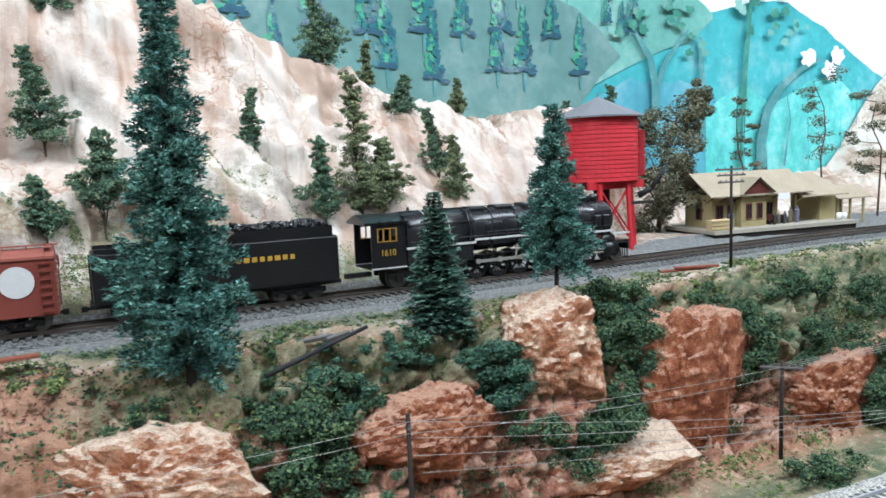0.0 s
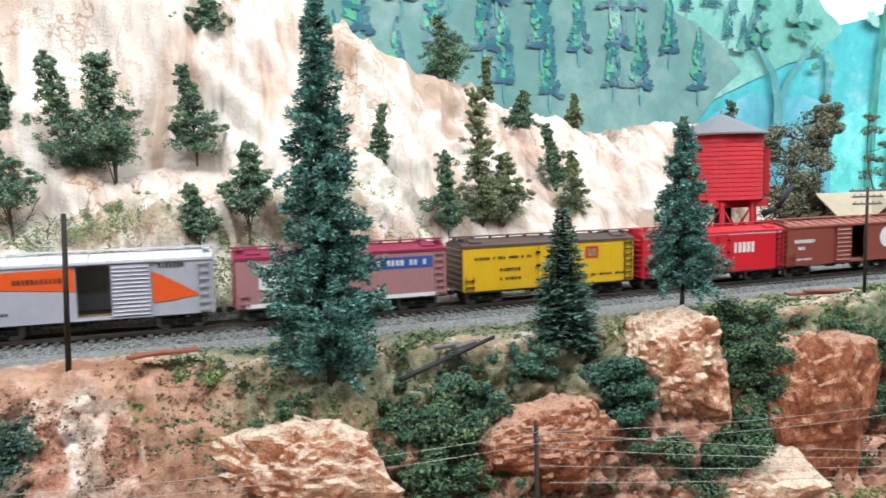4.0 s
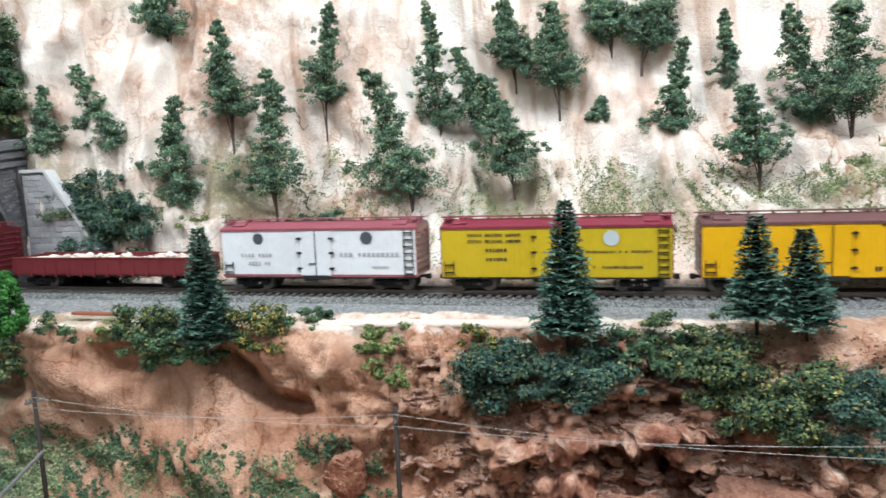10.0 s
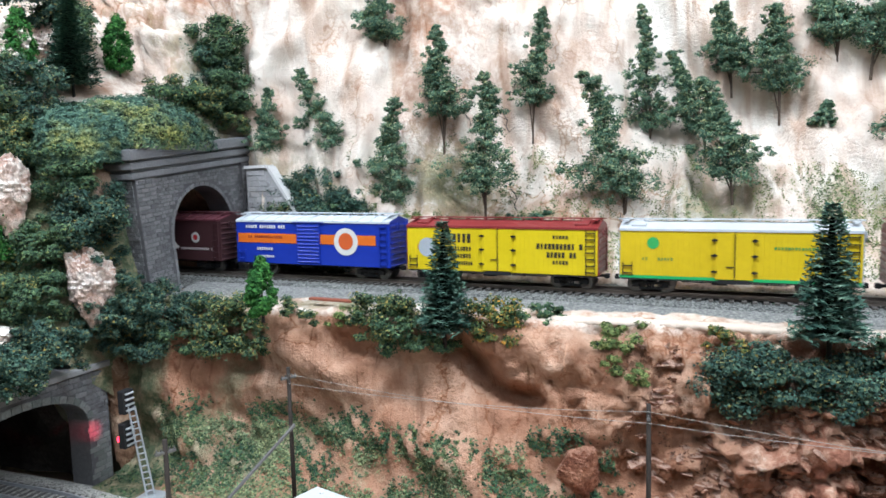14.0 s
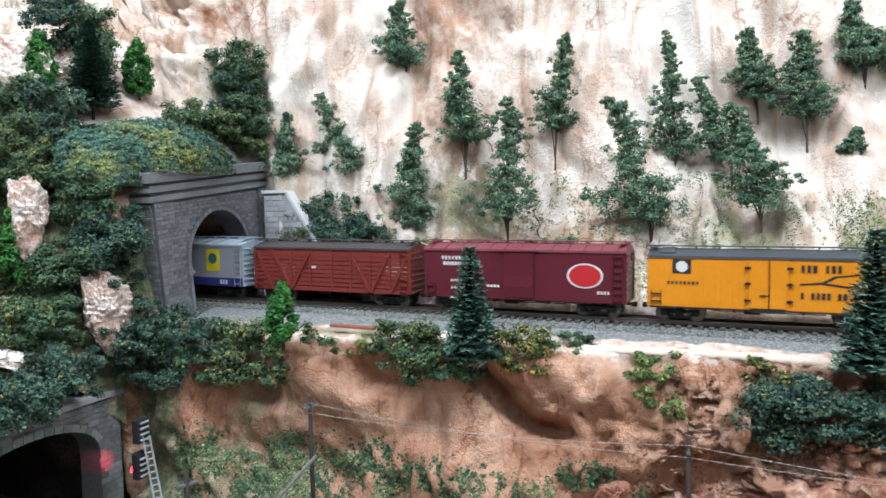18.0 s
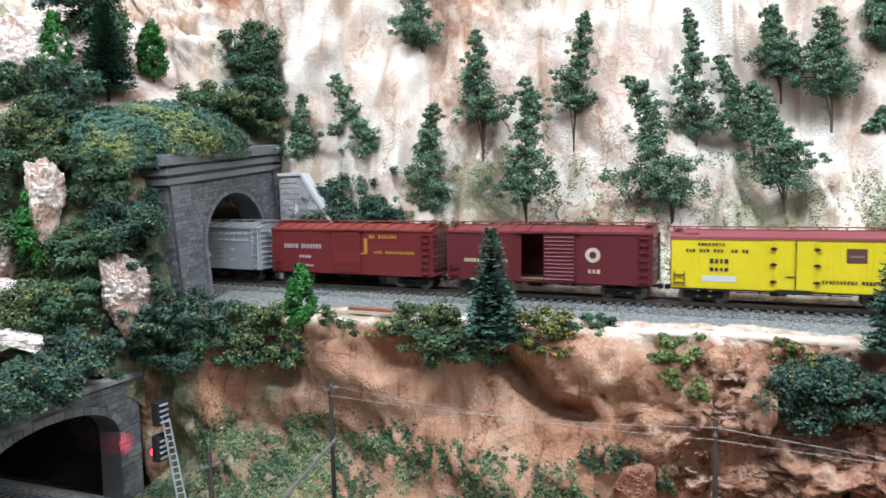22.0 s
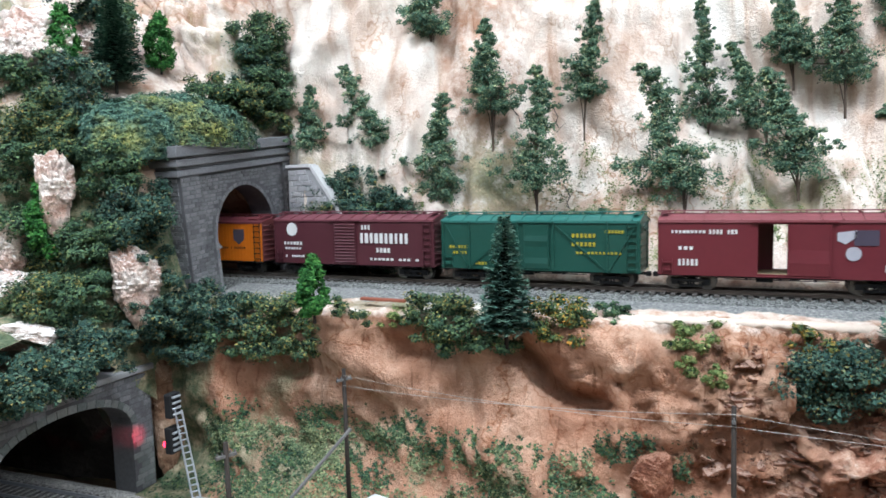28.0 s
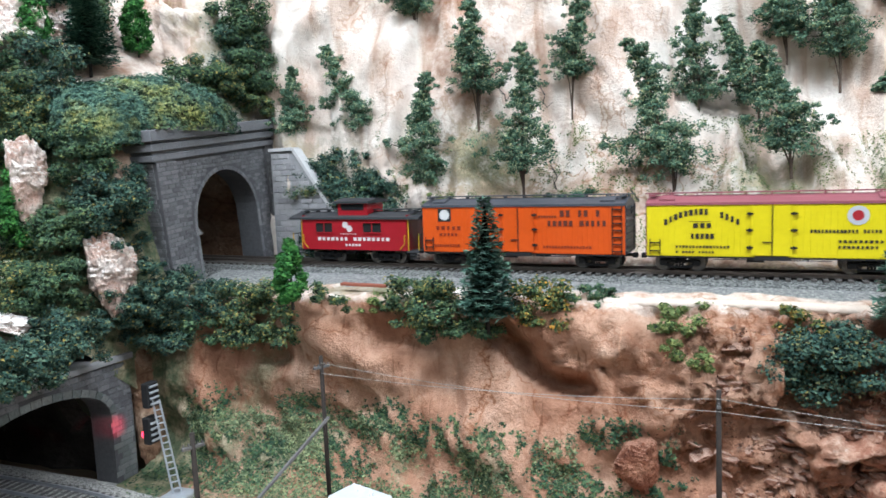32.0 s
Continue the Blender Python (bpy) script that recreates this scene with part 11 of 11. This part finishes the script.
def plaster_cone(x, y, z0, z1, r, lean, seed, label):
    """A fluted plaster buttress with a sharp crest."""
    bm = bmesh.new()
    rings, seg, n = [], 72, 34
    for i in range(n + 1):
        f = i / n
        ring = []
        for k in range(seg):
            a = 6.283185 * k / seg
            flute = noise.ridged_multi_fractal(Vector((math.cos(a) * 2.2 + seed, math.sin(a) * 2.2, f * 0.9)), 1.0, 2.0, 4, 1.0, 2.0) - 1.0
            rr = r * ((1 - f) ** 0.85 + 0.02) * (1 + 0.22 * flute) + 0.0015 * noise.noise(Vector((a * 9, f * 20, seed)))
            ring.append(bm.verts.new((math.cos(a) * rr + lean[0] * f, math.sin(a) * rr * 0.75 + lean[1] * f, (z1 - z0) * f)))
        rings.append(ring)
    for a_, b_ in zip(rings, rings[1:]):
        for k in range(seg):
            bm.faces.new((a_[k], a_[(k + 1) % seg], b_[(k + 1) % seg], b_[k]))
    bm.faces.new(rings[-1])
    me = bpy.data.meshes.new("plaster_crag")
    bm.to_mesh(me)
    bm.free()
    me.materials.append(M_CONE)
    ob = tagged(new("plaster_crag", me), label, "rock", "rocks on the canyon wall")
    ob.matrix_basis = pose(x, y, z0)


m, nt, b = nodes_of("fluted_brown_plaster", 0.9, 0.15)
n1, n2 = noise_node(nt, 1.0, 6, 0.65), noise_node(nt, 300.0, 5, 0.7)
down = nt.nodes.new("ShaderNodeMapping")
down.inputs["Scale"].default_value = (62.0, 62.0, 9.0)
nt.links.new(n1.inputs["Vector"].links[0].from_socket, down.inputs["Vector"])
nt.links.new(down.outputs[0], n1.inputs["Vector"])
c = ramp(nt, n1.outputs[0], [(0.34, (0.075, 0.038, 0.026)), (0.46, (0.19, 0.105, 0.072)), (0.58, (0.33, 0.22, 0.155)), (0.70, (0.60, 0.50, 0.39))])
c2 = ramp(nt, n2.outputs[0], [(0.33, (0.65, 0.62, 0.6)), (0.55, (1, 1, 1)), (0.72, (1.12, 1.1, 1.08))])
nt.links.new(mixc(nt, 0.8, c, c2, "MULTIPLY"), b.inputs["Base Color"])
bump(nt, b, n2.outputs[0], 0.003, 0.7)
M_CONE = m
plaster_cone(0.777, -0.046, -0.140, -0.036, 0.056, (-0.004, 0.010), 1.3, "brown fluted plaster buttress above the lower track")
plaster_cone(0.858, -0.070, -0.140, -0.070, 0.066, (0.006, 0.012), 4.1, "brown fluted plaster buttress with pale ribs")
plaster_cone(0.955, -0.070, -0.140, -0.022, 0.050, (0.0, 0.02), 7.7, "tall brown plaster buttress with pale ribs")

# broken rubble over the middle of the cliff
rnd = random.Random(21)
rub = bmesh.new()
for _ in range(1300):
    x, v = rnd.gauss(-0.150, 0.075), rnd.uniform(2.1, 4.6)
    if not -0.29 < x < -0.02:
        continue
    p = surf(x, v)
    p = SKIN.find_nearest(p)[0]
    s = rnd.uniform(0.0014, 0.0046)
    m = pose(p.x, p.y + 0.0008, p.z, rnd.uniform(-25, 35), rnd.uniform(-22, 22), rnd.uniform(0, 180)) @ Matrix.Diagonal((s * rnd.uniform(0.9, 1.9), s * 1.2, s * rnd.uniform(0.28, 0.6), 1))
    n = len(rub.verts)
    bmesh.ops.create_icosphere(rub, subdivisions=1, radius=1.0)
    rub.verts.ensure_lookup_table()
    for vv in rub.verts[n:]:
        vv.co = m @ (Vector([max(-0.62, min(0.62, q)) for q in vv.co]) * rnd.uniform(0.9, 1.6))
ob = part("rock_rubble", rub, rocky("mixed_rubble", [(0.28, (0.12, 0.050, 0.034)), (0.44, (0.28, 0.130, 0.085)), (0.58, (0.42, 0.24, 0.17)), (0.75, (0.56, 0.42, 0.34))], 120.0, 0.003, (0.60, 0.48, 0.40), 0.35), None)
tagged(ob, "broken dark red and pale rubble on the cliff", "rubble", kind="stuff")

# ---- small things ----
planks = [((0.050, -0.001, 0.0035), 0.036, 0.0046, 4, M_WOOD_RED), ((0.040, -0.007, 0.0045), 0.020, 0.0040, 24, M_WOOD_RED), ((0.535, 0.005, -0.004), 0.046, 0.004, -8, M_WOOD_RED), ((0.545, 0.000, -0.002), 0.040, 0.0035, -16, M_WOOD_RED), ((-0.505, 0.031, 0.0025), 0.036, 0.0042, -4, M_WOOD_RED)]
for (x, y, z), ln, w, a, mat_ in planks:
    t = thing("loose_plank", "red-brown plank lying on the shelf beside the track", "plank", "loose planks")
    t.matrix_basis = pose(x, y, z, 3, 1, a)
    boxed("board", (-ln / 2, ln / 2, -w / 2, w / 2, -0.0009, 0.0009), mat_, t, bevel=0.0003)
log = thing("thin_log", "long thin blackened log lying down the bank", "log")
bm = bmesh.new()
add_path(bm, [(0.242, -0.020, -0.004), (0.210, -0.029, -0.0105), (0.174, -0.039, -0.018)], 0.0013, 0.0016, 8)
part("trunk", bm, M_BLACK, log)
for k in range(2):
    t = thing("old_sleeper", "old grey sleeper lying in the weeds", "sleeper", "old sleepers on the bank")
    t.matrix_basis = pose(0.212 + 0.014 * k, -0.012 - 0.004 * k, -0.0085 + 0.001 * k, 12, 0, 12 + 20 * k)
    boxed("beam", (-0.012, 0.012, -0.0014, 0.0014, -0.0012, 0.0012), M_WOOD_GREY, t, bevel=0.0003)
# white plaster lip along the shelf edge
bm = bmesh.new()
rnd = random.Random(31)
for k in range(46):
    x = -0.345 + 0.16 * k / 45
    p = surf(x, 5.15)
    n = len(bm.verts)
    bmesh.ops.create_icosphere(bm, subdivisions=2, radius=1.0)
    bm.verts.ensure_lookup_table()
    for vv in bm.verts[n:]:
        q = vv.co * (1 + 0.3 * noise.noise(vv.co * 2 + Vector((k, 0, 0))))
        vv.co = Vector((p.x + q.x * 0.0065, p.y - 0.001 + q.y * 0.0048, p.z - 0.0012 + q.z * 0.0030))
for f in bm.faces:
    f.smooth = True
ob = part("plaster_lip", bm, plain("bare_white_plaster", (0.60, 0.50, 0.415), 0.9, grain=0.12, scale=200, bumps=0.0012), None)
tagged(ob, "bare white plaster lip along the shelf edge", "plaster", kind="structure")
# dead twigs
rnd = random.Random(33)
for k in range(14):
    x, v = rnd.uniform(-0.45, 0.2), rnd.uniform(8.6, 10.2)
    p = surf(x, v)
    t = thing("dead_twig", "small bare dead twig on the hillside", "twig", "dead twigs on the hillside")
    t.matrix_basis = pose(p.x, p.y, p.z)
    bm = bmesh.new()
    q = Vector((0, 0, -0.002))
    for j in range(4):
        e = q + Vector((rnd.uniform(-1, 1) * 0.005, rnd.uniform(-0.004, 0.0), 0.005))
        add_tube(bm, q, e, 0.0005, 0.0003, 4)
        add_tube(bm, q, q + Vector((rnd.uniform(-1, 1) * 0.007, -0.002, 0.004)), 0.0003, 0.0002, 4)
        q = e
    part("stem", bm, M_WOOD_GREY, t)

# ---- the room round the layout ----
M_ROOMWALL = plain("cream_room_wall", (0.62, 0.60, 0.56), 0.9, grain=0.05, scale=8)
M_ROOMFLOOR = plain("brown_room_floor", (0.20, 0.16, 0.13), 0.8, grain=0.15, scale=12)
M_TABLE = plain("layout_plywood", (0.36, 0.27, 0.18), 0.8, grain=0.15, scale=20)
for nm, dims, mat_, label in (("floor", (-4, 5, -4, 2.6, -1.22, -1.2), M_ROOMFLOOR, "brown room floor"), ("ceiling", (-4, 5, -4, 2.6, 1.30, 1.32), M_ROOMWALL, "cream room ceiling"),
                              ("wall_north", (-4, 5, 2.6, 2.7, -1.2, 1.3), M_ROOMWALL, "plain room wall"), ("wall_south", (-4, 5, -4.1, -4, -1.2, 1.3), M_ROOMWALL, "plain room wall"),
                              ("wall_west", (-4.1, -4, -4, 2.6, -1.2, 1.3), M_ROOMWALL, "plain room wall"), ("wall_east", (5, 5.1, -4, 2.6, -1.2, 1.3), M_ROOMWALL, "plain room wall"),
                              ("table_back", (-1.75, 2.75, 0.432, 1.2, -0.04, -0.0045), M_TABLE, "plywood table behind the backdrop"), ("table_east", (2.0, 2.75, -0.9, 0.412, -0.06, -0.012), M_TABLE, "plywood table end"),
                              ("table_west", (-1.75, -1.302, -0.9, 0.412, -0.06, -0.0015), M_TABLE, "plywood table end"), ("table_base", (-1.75, 2.75, -0.9, 1.2, -0.19, -0.165), M_TABLE, "plywood layout base"),
                              ("fascia", (-1.75, 2.75, -0.925, -0.902, -0.32, -0.135), M_TABLE, "plywood fascia of the layout")):
    ob = boxed(nm, dims, mat_, None)
    tagged(ob, label, nm.split("_")[0], kind="structure")


# ---- movement ----
# seconds, metres that the engine's middle has run along the track
RUN = [(0, 0.3968), (1.5, 0.6270), (3, 0.8642), (4, 1.0225), (4.5, 1.1010), (6.5, 1.4247), (7, 1.5064), (8, 1.6715), (9, 1.8370), (10.5, 2.0830), (11, 2.1645), (12, 2.3270),
       (13, 2.4905), (15.5, 2.9002), (17, 3.1455), (18, 3.3065), (19, 3.4670), (20, 3.6285), (21, 3.7905), (22, 3.9510), (23, 4.1100), (24, 4.2700), (25, 4.4300), (27.5, 4.8200), (28, 4.8970), (29, 5.0548), (30, 5.2150), (31, 5.3740), (32, 5.5340)]
BACK = {0: 0.0, -1: 0.2201, 1: 0.3894, 2: 0.5390, 3: 0.6953, 4: 0.8548, 5: 1.0156, 6: 1.1817, 7: 1.3643, 8: 1.5299, 9: 1.6958, 10: 1.8636, 11: 2.0296, 12: 2.1948, 13: 2.3611, 14: 2.5417, 15: 2.7216, 16: 2.8844, 17: 3.0463, 18: 3.2096,
        19: 3.3749, 20: 3.5371, 21: 3.7009, 22: 3.8623, 23: 4.0218, 24: 4.1814, 25: 4.3424, 26: 4.5044, 27: 4.6662, 28: 4.8255, 29: 4.9856, 30: 5.1444, 31: 5.3040, 32: 5.4585, 33: 5.6194, 34: 5.7809, 35: 5.9421, 36: 6.0772}


def run_at(t):
    return float(np.interp(t, [r[0] for r in RUN], [r[1] for r in RUN]))


def on_track(s, half=0.045):
    xa, ya, _ = track_at(s - half)
    xb, yb, _ = track_at(s + half)
    rail = tie_z((xa + xb) / 2) + 0.0026
    za, zb = tie_z(xa), tie_z(xb)
    if ya > 0.5 and yb > 0.5:
        rail = 0.0026
        za = zb = 0.0
    return pose((xa + xb) / 2, (ya + yb) / 2, rail, 0, -math.degrees(math.atan2(zb - za, 2 * half)), math.degrees(math.atan2(yb - ya, xb - xa)))


def motions():
    times = [k * 0.5 for k in range(65)]
    for n, back in BACK.items():
        ob = ENGINE if n == 0 else TENDER if n == -1 else CARS[n]
        walk(ob, [(t, on_track(run_at(t) - back, 0.06 if n == 0 else 0.045)) for t in times])
    # driving wheels and side rods while the engine is in sight, then at rest
    short = [k * 0.0667 for k in range(81)]
    for w, x, y, s in DRIVERS:
        rows = [(t, pose(x, y, 0.0097, 0, math.degrees((run_at(t) - run_at(0)) / 0.0097) % 360.0, 0)) for t in short]
        walk(w, rows + [(32.0, rows[-1][1])])
    for r, x, y, s in RODS:
        rows = []
        for t in short:
            a = (run_at(t) - run_at(0)) / 0.0097
            rows.append((t, pose(x + 0.0042 * math.sin(a), y, 0.0097 + 0.0042 * math.cos(a))))
        walk(r, rows + [(32.0, rows[-1][1])])


motions()
